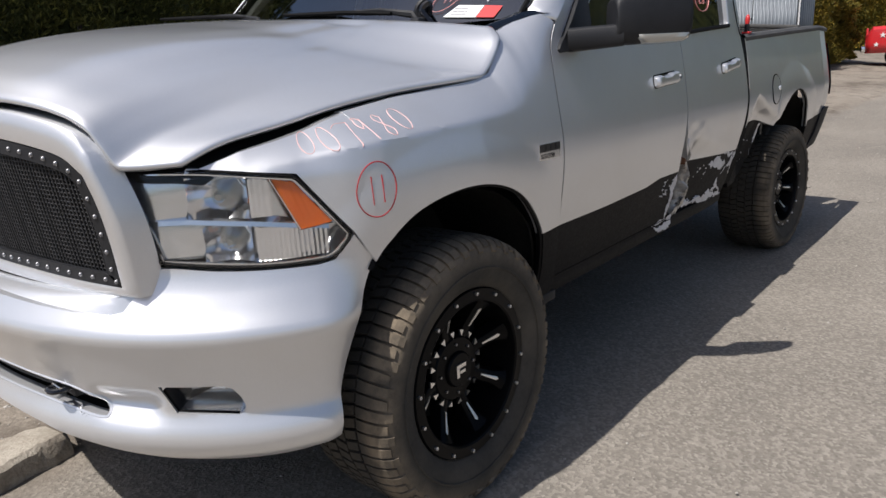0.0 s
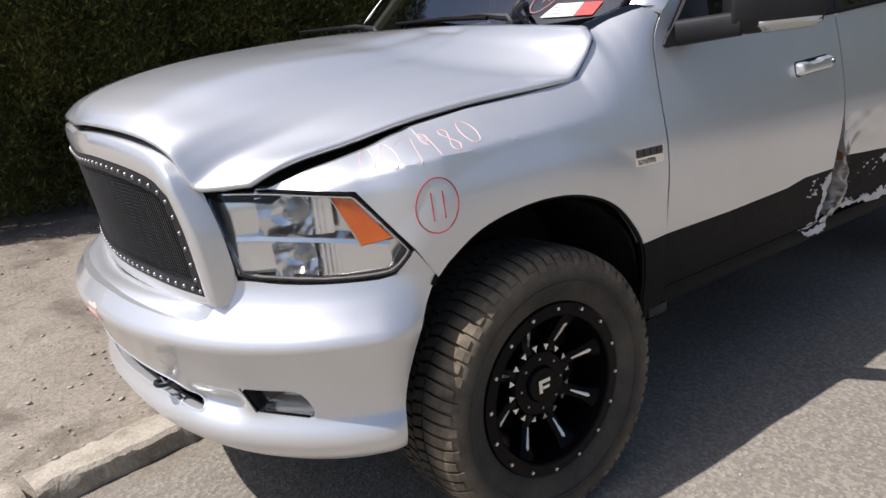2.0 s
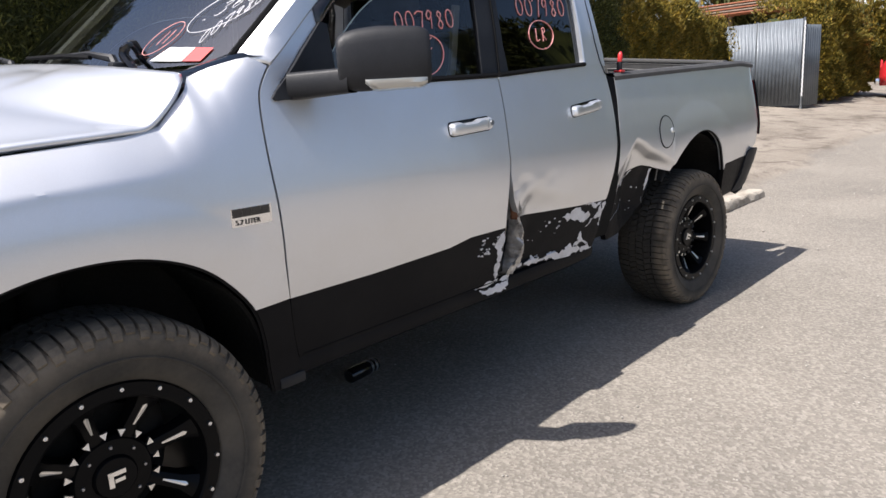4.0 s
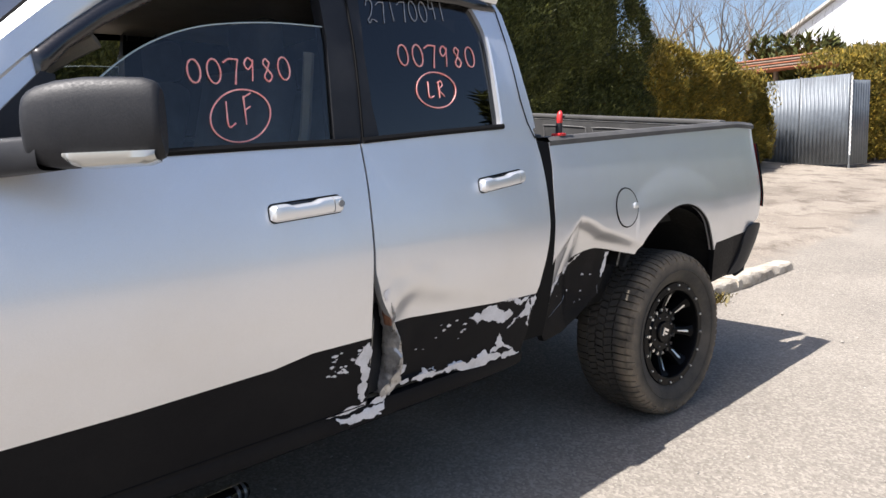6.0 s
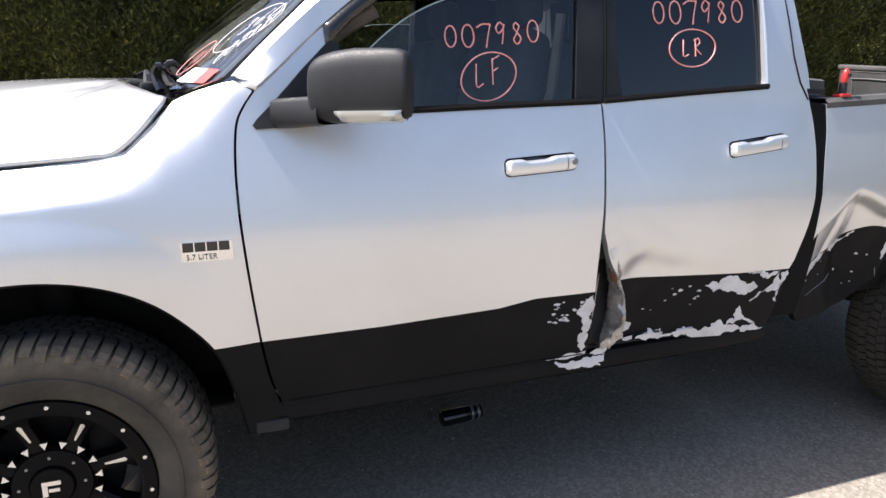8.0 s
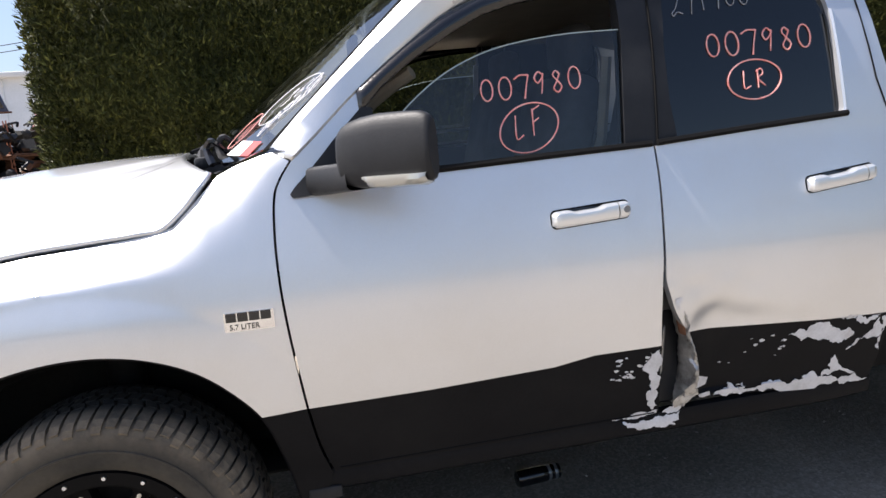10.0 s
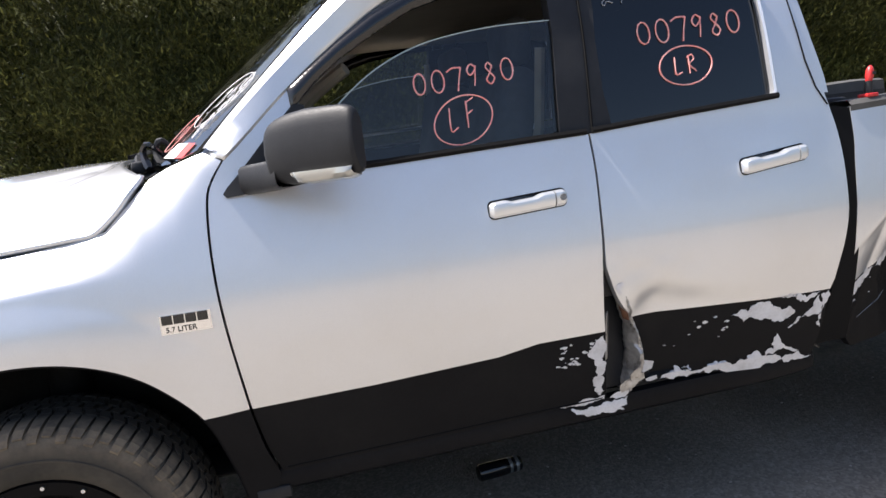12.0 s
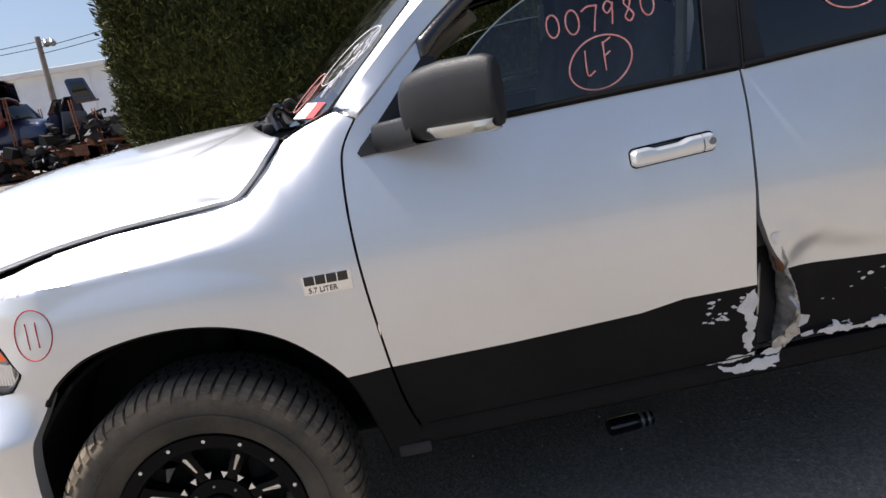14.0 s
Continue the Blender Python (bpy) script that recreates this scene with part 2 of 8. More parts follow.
# unseen ground made darker so the truck's side mirrors less brightness
lot_d = node(g, "ShaderNodeMath", operation="ADD")
link(g, sep.outputs["X"], lot_d.inputs[0])
link(g, sep.outputs["Y"], lot_d.inputs[1])
lot_x = ramp(g, node_map(g, lot_d.outputs[0], 0.6, 2.6), ((0.0, (0, 0, 0)), (1.0, (1, 1, 1))))
lot_y = ramp(g, node_map(g, sep.outputs["Y"], -3.3, -4.6), ((0.0, (0, 0, 0)), (1.0, (1, 1, 1))))
unseen_dark = ramp(g, grit, ((0.3, (0.032, 0.032, 0.031)), (0.7, (0.075, 0.073, 0.069))))
pav = mixed(g, mixed(g, 1.0, lot_x, lot_y, "MULTIPLY"), pav, unseen_dark)
link(g, mixed(g, side_mask, pav, dirt), bsdf(g).inputs["Base Color"])
h1 = bump(g, grit, 0.5, 0.012)
h2 = bump(g, vor2.outputs["Distance"], 0.25, 0.006, h1)
link(g, bump(g, vor.outputs["Distance"], 0.45, 0.004, h2), bsdf(g).inputs["Normal"])
M_KERB = worn(shader("worn_concrete", (0.32, 0.295, 0.26), 0.9), (0.40, 0.355, 0.29), (0.17, 0.14, 0.108), (0.54, 0.49, 0.41), 7, 75, (0.8, 0.95), 0.014)
M_STONE = worn(shader("pebbles", (0.36, 0.33, 0.29), 0.85), (0.36, 0.33, 0.29), (0.18, 0.16, 0.14), (0.55, 0.52, 0.47), 4, 90, (0.75, 0.95), 0.001)


def leaf(name, a, b, c):
    m = shader(name, a, 0.55)
    gm = m.node_tree.nodes.new("ShaderNodeNewGeometry")
    col = ramp(m, gm.outputs["Random Per Island"], ((0.0, tuple(0.5 * q for q in a)), (0.5, b), (0.86, c), (1.0, tuple(2.2 * q for q in c))))
    link(m, mixed(m, 0.45, col, ramp(m, noise_fac(m, coords(m), 1.3, 5), ((0.3, a), (0.7, c)))), bsdf(m).inputs["Base Color"])
    bsdf(m).inputs["Specular IOR Level"].default_value = 0.2
    bsdf(m).inputs["Subsurface Weight"].default_value = 0.0
    return m


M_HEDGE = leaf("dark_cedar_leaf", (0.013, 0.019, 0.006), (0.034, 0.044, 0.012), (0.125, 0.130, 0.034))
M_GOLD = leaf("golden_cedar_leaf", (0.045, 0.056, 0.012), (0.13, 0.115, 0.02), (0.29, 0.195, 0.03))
M_BARK = worn(shader("grey_bark", (0.12, 0.10, 0.085), 0.9), (0.13, 0.108, 0.09), (0.07, 0.058, 0.05), (0.2, 0.175, 0.15), 5, 60, (0.8, 0.95), 0.006)
M_SHEET = worn(shader("galvanised_sheet", (0.12, 0.14, 0.16), 0.5, 0.2), (0.12, 0.14, 0.16), (0.08, 0.09, 0.105), (0.17, 0.19, 0.21), 2, 30, (0.35, 0.6), 0.001)
M_WHITEWALL = worn(shader("white_metal_siding", (0.78, 0.80, 0.82), 0.6), (0.78, 0.80, 0.82), (0.68, 0.70, 0.72), (0.84, 0.86, 0.88), 1, 10)
M_TANROOF = worn(shader("pale_roofing", (0.55, 0.51, 0.45), 0.8), (0.55, 0.51, 0.45), (0.46, 0.42, 0.37), (0.62, 0.58, 0.52), 1, 12)
M_REDFENCE = worn(shader("red_brown_sheet", (0.20, 0.045, 0.03), 0.7), (0.20, 0.045, 0.032), (0.13, 0.03, 0.022), (0.27, 0.075, 0.05), 2, 30)
M_ORANGE = shader("orange_cone", (0.85, 0.12, 0.03), 0.5)
M_RACK = worn(shader("rusty_orange_rack", (0.33, 0.11, 0.05), 0.75), (0.33, 0.11, 0.05), (0.2, 0.06, 0.035), (0.42, 0.18, 0.1), 3, 30)
M_BLUECAR = shader("dark_blue_paint", (0.02, 0.035, 0.09), 0.3, 0.4, 0.5)
M_REDCAR = shader("red_car_paint", (0.55, 0.025, 0.03), 0.3, 0.0, 0.6)
M_MAROON = shader("maroon_paint", (0.16, 0.02, 0.02), 0.35, 0.2, 0.5)
M_GREYCAR = shader("grey_paint", (0.2, 0.21, 0.22), 0.35, 0.4, 0.5)
M_WOOD = worn(shader("weathered_wood", (0.25, 0.2, 0.15), 0.85), (0.25, 0.2, 0.155), (0.15, 0.12, 0.09), (0.34, 0.28, 0.22), 3, 40)
M_WHITE = shader("white_plastic", (0.75, 0.75, 0.74), 0.5)
M_YELLOW = shader("yellow_letters", (0.75, 0.5, 0.05), 0.5)
# ---- mesh helpers ----
def raw(name, verts, faces, mats, parent=None, label="", mi=None, angle=38, smooth=True):
    """ONE mesh object, under a parent when one is given."""
    me = bpy.data.meshes.new(name)
    me.from_pydata([tuple(map(float, p)) for p in verts], [], faces)
    for m in mats if isinstance(mats, (list, tuple)) else [mats]:
        me.materials.append(m)
    if mi is not None:
        me.polygons.foreach_set("material_index", mi)
    if smooth:
        me.polygons.foreach_set("use_smooth", [True] * len(me.polygons))
        if angle:
            me.set_sharp_from_angle(angle=radians(angle))
    me.update()
    ob = new(name, me)
    if parent is not None:
        ob.parent = parent
    if label:
        ob["label"] = label
    return ob


def part(name, bm, material, parent, label="", angle=38):
    me = bpy.data.meshes.new(name)
    bm.to_mesh(me)
    bm.free()
    me.materials.append(material)
    me.polygons.foreach_set("use_smooth", [True] * len(me.polygons))
    me.set_sharp_from_angle(angle=radians(angle))
    ob = new(name, me)
    ob.parent = parent
    if label:
        ob["label"] = label
    return ob


def thing(name, label, category, x=0, y=0, z=0, **tags):
    ob = new(name)
    ob.empty_display_size = 0.1
    ob.location = (x, y, z)
    return tagged(ob, label, category, **tags)


class Bag:
    """Vertices and faces gathered for one mesh."""

    def __init__(self):
        self.v, self.f, self.m = [], [], []

    def add(self, verts, faces, mat=0):
        n = len(self.v)
        self.v += [tuple(p) for p in verts]
        self.f += [tuple(i + n for i in f) for f in faces]
        self.m += [mat] * len(faces)
        return self

    def make(self, name, mats, parent=None, label="", angle=38):
        return raw(name, self.v, self.f, mats, parent, label, self.m, angle)


def box_bm(cx, cy, cz, sx, sy, sz, bevel=0.0, segments=2):
    bm = bmesh.new()
    bmesh.ops.create_cube(bm, size=1)
    bmesh.ops.scale(bm, vec=(sx, sy, sz), verts=bm.verts)
    if bevel:
        bmesh.ops.bevel(bm, geom=bm.edges[:], offset=bevel, segments=segments, affect="EDGES", profile=0.5)
    bmesh.ops.translate(bm, vec=(cx, cy, cz), verts=bm.verts)
    return bm


def box_vf(cx, cy, cz, sx, sy, sz):
    v = [(cx + i * sx / 2, cy + j * sy / 2, cz + k * sz / 2) for i in (-1, 1) for j in (-1, 1) for k in (-1, 1)]
    return v, [(0, 1, 3, 2), (4, 6, 7, 5), (0, 4, 5, 1), (2, 3, 7, 6), (0, 2, 6, 4), (1, 5, 7, 3)]


def tube(points, radius, sides=8, closed=False, caps=True):
    """A round bar along points; radius: one, or one for each point."""
    P = [Vector(p) for p in points]
    n = len(P)
    R = [radius] * n if isinstance(radius, (int, float)) else list(radius)
    verts, faces = [], []
    up = None
    for i in range(n):
        a, b = (P[i - 1], P[(i + 1) % n]) if closed else (P[max(i - 1, 0)], P[min(i + 1, n - 1)])
        d = (b - a).normalized()
        if up is None:
            up = Vector((0, 0, 1)) if abs(d.z) < 0.9 else Vector((1, 0, 0))
        s = d.cross(up).normalized()
        up = s.cross(d).normalized()
        for k in range(sides):
            t = 2 * math.pi * k / sides
            verts.append(P[i] + (s * math.cos(t) + up * math.sin(t)) * R[i])
    for i in range(n if closed else n - 1):
        for k in range(sides):
            a, b = i * sides, ((i + 1) % n) * sides
            faces.append((a + k, a + (k + 1) % sides, b + (k + 1) % sides, b + k))
    if caps and not closed:
        faces += [tuple(range(sides))[::-1], tuple(range((n - 1) * sides, n * sides))]
    return verts, faces


def lathe(profile, n=48, axis="y", close=False):
    """Turns (radius, along) pairs round an axis."""
    verts, faces = [], []
    for i in range(n):
        a = 2 * math.pi * i / n
        for r, h in profile:
            c, s = r * math.cos(a), r * math.sin(a)
            verts.append((c, h, s) if axis == "y" else (c, s, h))
    m = len(profile)
    for i in range(n):
        j = (i + 1) % n
        for k in range(m if close else m - 1):
            l = (k + 1) % m
            q = (i * m + k, i * m + l, j * m + l, j * m + k)
            faces.append(q if axis == "y" else q[::-1])
    return verts, faces


def spline(pts, n=6):
    """A smooth line through the points."""
    P = [np.array(p, float) for p in pts]
    P = [2 * P[0] - P[1]] + P + [2 * P[-1] - P[-2]]
    out = []
    for i in range(1, len(P) - 2):
        a, b, c, d = P[i - 1:i + 3]
        for k in range(n):
            t = k / n
            out.append(0.5 * (2 * b + (c - a) * t + (2 * a - 5 * b + 4 * c - d) * t * t + (3 * b - a - 3 * c + d) * t ** 3))
    out.append(P[-2])
    return [tuple(p) for p in out]


def clip_half(poly, axis, value, sign):
    out = []
    for i in range(len(poly)):
        p, q = poly[i - 1], poly[i]
        a, b = (p[axis] - value) * sign, (q[axis] - value) * sign
        if (a > 0) != (b > 0):
            t = a / (a - b)
            out.append((p[0] + (q[0] - p[0]) * t, p[1] + (q[1] - p[1]) * t))
        if b > 0:
            out.append(q)
    return out


def panel(polys, surface, step=0.03, thick=0.022, flip=False, mats=None):
    """Sheet metal: outlines in (u, z) filled with a grid, laid on the surface, edges folded back.
    mats: a material number for each outline."""
    verts, faces, mi, index = [], [], [], {}
    uvs = []

    def vid(p):
        key = (round(p[0], 5), round(p[1], 5))
        if key not in index:
            index[key] = len(verts)
            verts.append(surface(p[0], p[1], 0.0))
            uvs.append(key)
        return index[key]

    for n, poly in enumerate(polys):
        area = sum(poly[i - 1][0] * poly[i][1] - poly[i][0] * poly[i - 1][1] for i in range(len(poly)))
        if area < 0:
            poly = poly[::-1]
        lo, hi = min(p[0] for p in poly), max(p[0] for p in poly)
        for i in range(math.floor(lo / step), math.ceil(hi / step)):
            col = clip_half(clip_half(poly, 0, i * step, 1), 0, (i + 1) * step, -1)
            if len(col) < 3:
                continue
            zl, zh = min(p[1] for p in col), max(p[1] for p in col)
            for k in range(math.floor(zl / step), math.ceil(zh / step)):
                cell = clip_half(clip_half(col, 1, k * step, 1), 1, (k + 1) * step, -1)
                ids = []
                for p in cell:
                    j = vid(p)
                    if j not in ids:
                        ids.append(j)
                if len(ids) >= 3:
                    faces.append(tuple(ids))
                    mi.append(mats[n] if mats else 0)
    if thick:
        count = {}
        for f, m in zip(faces, mi):
            for i in range(len(f)):
                a, b = f[i - 1], f[i]
                key = (min(a, b), max(a, b))
                count[key] = None if key in count else (a, b, m)
        A_ = np.array([p[i - 1] for p in polys for i in range(len(p))], float)
        D_ = np.array([p[i] for p in polys for i in range(len(p))], float) - A_
        L_ = np.maximum((D_ ** 2).sum(1), 1e-12)
        for e in [e for e in count.values() if e]:
            a, b, m = e
            q = (np.array(uvs[a]) + np.array(uvs[b])) / 2
            k = np.clip(((q - A_) * D_).sum(1) / L_, 0, 1)
            if np.hypot(*(A_ + D_ * k[:, None] - q).T).min() > 3e-4:
                continue
            n = len(verts)
            verts += [verts[a], verts[b], surface(*uvs[b], -thick), surface(*uvs[a], -thick)]
            faces.append((n + 1, n, n + 3, n + 2))
            mi.append(m)
    if flip:
        faces = [f[::-1] for f in faces]
    return verts, faces, mi


def mirrored(fn):
    def other(u, z, out):
        p = fn(u, z, out)
        return (p[0], -p[1], p[2])
    return other


def grid_faces(n, m, flip=False):
    f = [(i * m + j, (i + 1) * m + j, (i + 1) * m + j + 1, i * m + j + 1) for i in range(n - 1) for j in range(m - 1)]
    return [q[::-1] for q in f] if flip else f


STROKES = {
    "0": [[(0.5 + 0.42 * math.sin(a * 0.35), 0.5 + 0.5 * math.cos(a * 0.35)) for a in range(19)]],
    "1": [[(0.5, 1), (0.5, 0)]],
    "2": [[(0.1, 0.75), (0.3, 0.98), (0.7, 0.95), (0.75, 0.7), (0.4, 0.3), (0.05, 0.1), (0.2, -0.02), (0.5, 0.12), (0.95, 0.0)]],
    "3": [[(0.1, 0.9), (0.5, 1), (0.75, 0.8), (0.45, 0.55), (0.8, 0.3), (0.5, 0), (0.1, 0.1)]],
    "4": [[(0.3, 1), (0.15, 0.55), (0.75, 0.55)], [(0.7, 1), (0.7, 0)]],
    "6": [[(0.7, 1), (0.3, 0.7), (0.15, 0.3), (0.4, 0), (0.75, 0.2), (0.6, 0.48), (0.2, 0.35)]],
    "7": [[(-0.05, 0.86), (0.35, 1.0), (0.92, 0.98)], [(0.92, 0.98), (0.72, 0.5), (0.55, -0.02)]],
    "9": [[(0.75, 0.85), (0.45, 1.0), (0.15, 0.75), (0.35, 0.5), (0.72, 0.75), (0.75, 0.9), (0.66, 0.4), (0.55, 0)]],
    "8": [[(0.7, 0.85), (0.45, 1.0), (0.25, 0.8), (0.5, 0.55), (0.78, 0.25), (0.5, 0.0), (0.22, 0.2), (0.5, 0.52), (0.72, 0.85)]],
    "L": [[(0.2, 1), (0.15, 0.1), (0.75, 0.15)]],
    "F": [[(0.3, 1), (0.25, 0)], [(0.3, 0.95), (0.9, 1.05)], [(0.28, 0.5), (0.75, 0.6)]],
    "R": [[(0.25, 1), (0.2, 0)], [(0.1, 0.9), (0.6, 1.02), (0.75, 0.75), (0.25, 0.5), (0.9, 0.08)]],
    "O": [[(0.5 + 0.5 * math.sin(a * 0.33), 0.5 + 0.5 * math.cos(a * 0.33)) for a in range(20)]],
    ".": [[(0.4, 0.05), (0.6, 0.05)]],
}


def writing(name, text, place, width, height, material, parent, weight=0.004, rise=0.0, jitter=0.05, label="", gap=1.25):
    """Hand-written characters as raised strokes; place(a, b) gives the surface point at a across and b up, in metres."""
    rnd = random.Random(name + text)
    w = width / (len(text) * gap - (gap - 1))
    for i, ch in enumerate(text):
        dy = rnd.uniform(-jitter, jitter) * height
        k = rnd.uniform(0.92, 1.1)
        bag = Bag()
        for line in STROKES.get(ch, []):
            pts = []
            for a, b in spline(line, 5):
                u = i * w * gap + a * w * k
                pts.append(place(u, b * height * k + dy + rise * u))
            bag.add(*tube(pts, [weight * rnd.uniform(0.7, 1.2) for _ in pts], 5))
        if bag.v:
            bag.make(name, [material], parent, label)
# ---- the pickup truck: its skin ----
PLAN = [(-1.0, 0.0), (-0.985, 0.2), (-0.945, 0.4), (-0.875, 0.58), (-0.79, 0.72), (-0.68, 0.84), (-0.56, 0.93), (-0.43, 0.985), (-0.30, 1.005)]
SIDE = [(0.2, 0.10), (0.45, 0.118), (0.55, 0.10), (0.62, 0.075), (0.78, 0.035), (0.95, 0.004), (1.02, -0.002), (1.08, -0.002), (1.16, 0.009), (1.25, 0.025), (1.41, 0.057), (1.46, 0.063), (1.60, 0.085), (1.76, 0.117), (1.92, 0.162), (2.1, 0.225)]
FRONT = [(0.2, 0.12), (0.385, 0.05), (0.42, 0.014), (0.455, -0.004), (0.485, -0.002), (0.53, 0.020), (0.565, 0.014), (0.62, 0.0), (0.69, -0.026), (0.742, -0.050), (0.754, -0.050), (0.80, -0.018), (0.85, 0.012), (0.885, 0.026), (1.10, 0.038), (1.25, 0.10), (1.4, 0.2)]
_c = np.array([(p[0], p[1]) for p in spline([(-0.985, -0.2)] + PLAN, 16)][16:])
_l = np.concatenate([[0], np.cumsum(np.hypot(*np.diff(_c, axis=0).T))])
UC = -0.30 - float(_l[-1])


def smooth_table(table, width=0.035):
    """A table of pairs as a finely sampled, rounded-off line."""
    zs = np.arange(table[0][0], table[-1][0], 0.005)
    y = np.interp(zs, *zip(*table))
    k = np.hanning(int(width / 0.005) * 2 + 3)
    pad = len(k) // 2
    y2 = np.convolve(np.pad(y, pad, mode="reflect", reflect_type="odd"), k / k.sum(), "valid")
    return zs, y2[:len(zs)]


SIDE_Z, SIDE_O = smooth_table(SIDE)
FRONT_Z, FRONT_O = smooth_table(FRONT, 0.010)


def plan(u):
    """Plan outline of the left half: x, half width and outward normal at the length u (u = x along the side)."""
    if u < -0.30:
        s = max(u - UC, 0.0)
        def at(q):
            if q > _l[-1]:
                return np.array([-0.30 + q - _l[-1], 1.005])
            k = -1 if q < 0 else 1
            return np.array([np.interp(abs(q), _l, _c[:, 0]), k * np.interp(abs(q), _l, _c[:, 1])])
        d = at(s + 0.03) - at(s - 0.03)
        d /= np.linalg.norm(d)
        p = at(s)
        return p[0], p[1], -d[1], d[0]
    return u, float(np.interp(u, [-0.3, 0.1, 4.40, 4.62, 4.70], [1.005, 1.015, 1.015, 1.008, 0.98])), 0.0, 1.0


def inset(u, z):
    w = min(max((-0.30 - u) / 0.22, 0), 1)
    w = w * w * (3 - 2 * w)
    a = float(np.interp(z, SIDE_Z, SIDE_O))
    return a if w == 0 else (1 - w) * a + w * float(np.interp(z, FRONT_Z, FRONT_O))


def lay(u, out, ins, z):
    x, y, nx, ny = plan(u)
    o = out - ins
    return (x + nx * o, -(y + ny * o), z)


def skin(u, z, out=0.0):
    return lay(u, out, inset(u, z), z)


# gap between hood and fender: (u, height, inset), and where the shoulder starts to roll in
GAP_U = [-0.80, -0.66, -0.47, -0.29, -0.116, 0.05, 0.2, 0.27, 0.365, 0.40, 0.46, 0.54, 0.60]
GAP_Z = [1.126, 1.17, 1.20, 1.235, 1.26, 1.273, 1.287, 1.304, 1.398, 1.438, 1.462, 1.485, 1.49]
GAP_T = [0.045, 0.085, 0.145, 0.163, 0.141, 0.12, 0.100, 0.106, 0.122, 0.165, 0.14, 0.100, 0.075]


def fender_skin(u, z, out=0.0):
    base = inset(u, z)
    ze = float(np.interp(u, GAP_U, GAP_Z))
    zs = float(np.interp(u, [-0.8, -0.66, -0.5, -0.35, -0.03, 0.34, 0.6], [1.085, 1.11, 1.135, 1.155, 1.17, 1.187, 1.195]))
    power = float(np.interp(u, [0.0, 0.20, 0.32, 0.45, 0.56], [1.03, 1.25, 1.9, 4.0, 9.0]))
    s = min(max((z - zs) / (ze - zs), 0), 1.05)
    total = float(np.interp(u, GAP_U, GAP_T)) - inset(u, ze)
    flare = 0.0
    r = math.hypot(u - 0.0, z - 0.43)
    if 0.5 < r < 0.72 and z > 0.45:
        flare = 0.012 * math.cos((r - 0.56) / 0.16 * math.pi / 2) if abs(r - 0.56) < 0.16 else 0
    return lay(u, out + flare, base + total * s ** power, z)


def rear_door_skin(u, z, out=0.0):
    """Side skin with the crash damage: pushed in under a crease that runs back from the torn front edge,
    with a lip curled out beside the tear."""
    crease = 0.955 - 0.125 * (u - 1.70) / 0.65
    d = 0.0
    if u < 2.5 and z < crease + 0.03:
        w = min(max((crease + 0.025 - z) / 0.10, 0), 1)
        d = 0.050 * w * w * (3 - 2 * w) * max(0, 1 - (u - 1.70) / 0.75) ** 1.3 * (1 if z > 0.6 else 0.6)
        q = min(max((u - 1.725) / 0.15, 0), 1)
        d *= q * q * (3 - 2 * q)
    d += 0.004 * math.sin(u * 31) * math.sin(z * 43) * max(0, 1 - abs(u - 1.78) / 0.3) * (1 if z < 1.0 else 0)
    d -= 0.005 * math.exp(-((u - 1.75 - 0.12 * (0.93 - z)) / 0.045) ** 2) * min(max((0.972 - z) / 0.06, 0), 1) * min(max((z - 0.80) / 0.10, 0), 1)
    return lay(u, out, inset(u, z) + d, z)


def ridge(u):
    return float(np.interp(u, [2.55, 2.60, 2.77, 2.86, 2.94, 3.10, 3.24, 3.32], [0.90, 0.96, 1.084, 1.05, 1.01, 0.965, 0.922, 0.88]))


def bed_skin(u, z, out=0.0):
    """Side of the bed: bulged over the wheel, crushed in below a jagged ridge ahead of it."""
    d = 0.0
    if u < 3.32:
        k = ridge(u) - z
        if k > -0.012:
            w = min(max((k + 0.012) / 0.055, 0), 1)
            d = (float(np.interp(u, [2.6, 2.76, 2.82, 3.2], [0.015, 0.02, 0.05, 0.055])) + 0.09 * min(max(k / 0.30, 0), 1)) * w * w * (3 - 2 * w)
            d *= float(np.interp(u, [2.56, 2.70, 2.85, 3.0, 3.2, 3.32], [0.25, 0.75, 1.0, 1.0, 0.5, 0.0]))
            d *= float(np.interp(z, [0.58, 0.66, 0.86], [0.30, 0.55, 1.0]))
            d += 0.012 * math.exp(-abs(u - 2.70 - 0.25 * (z - 0.90)) / 0.035) * w - 0.004 * w
    r = math.hypot(u - 3.6, z - 0.5)
    flare = 0.007 * math.cos((r - 0.6) / 0.16 * math.pi / 2) if abs(r - 0.6) < 0.16 and z > 0.6 and u > 3.2 else 0
    tail = max(0, u - 4.54)
    return lay(u, out + flare, inset(u, z) + d + tail * tail * 1.2, z)


def bed_skin_whole(u, z, out=0.0):
    return lay(u, out, inset(u, z), z)


truck = thing("pickup_truck", "silver crew-cab pickup, black lower paint, torn rear door, crushed bed side", "pickup truck")


def arc_line(line, n=5):
    return spline(line, n)


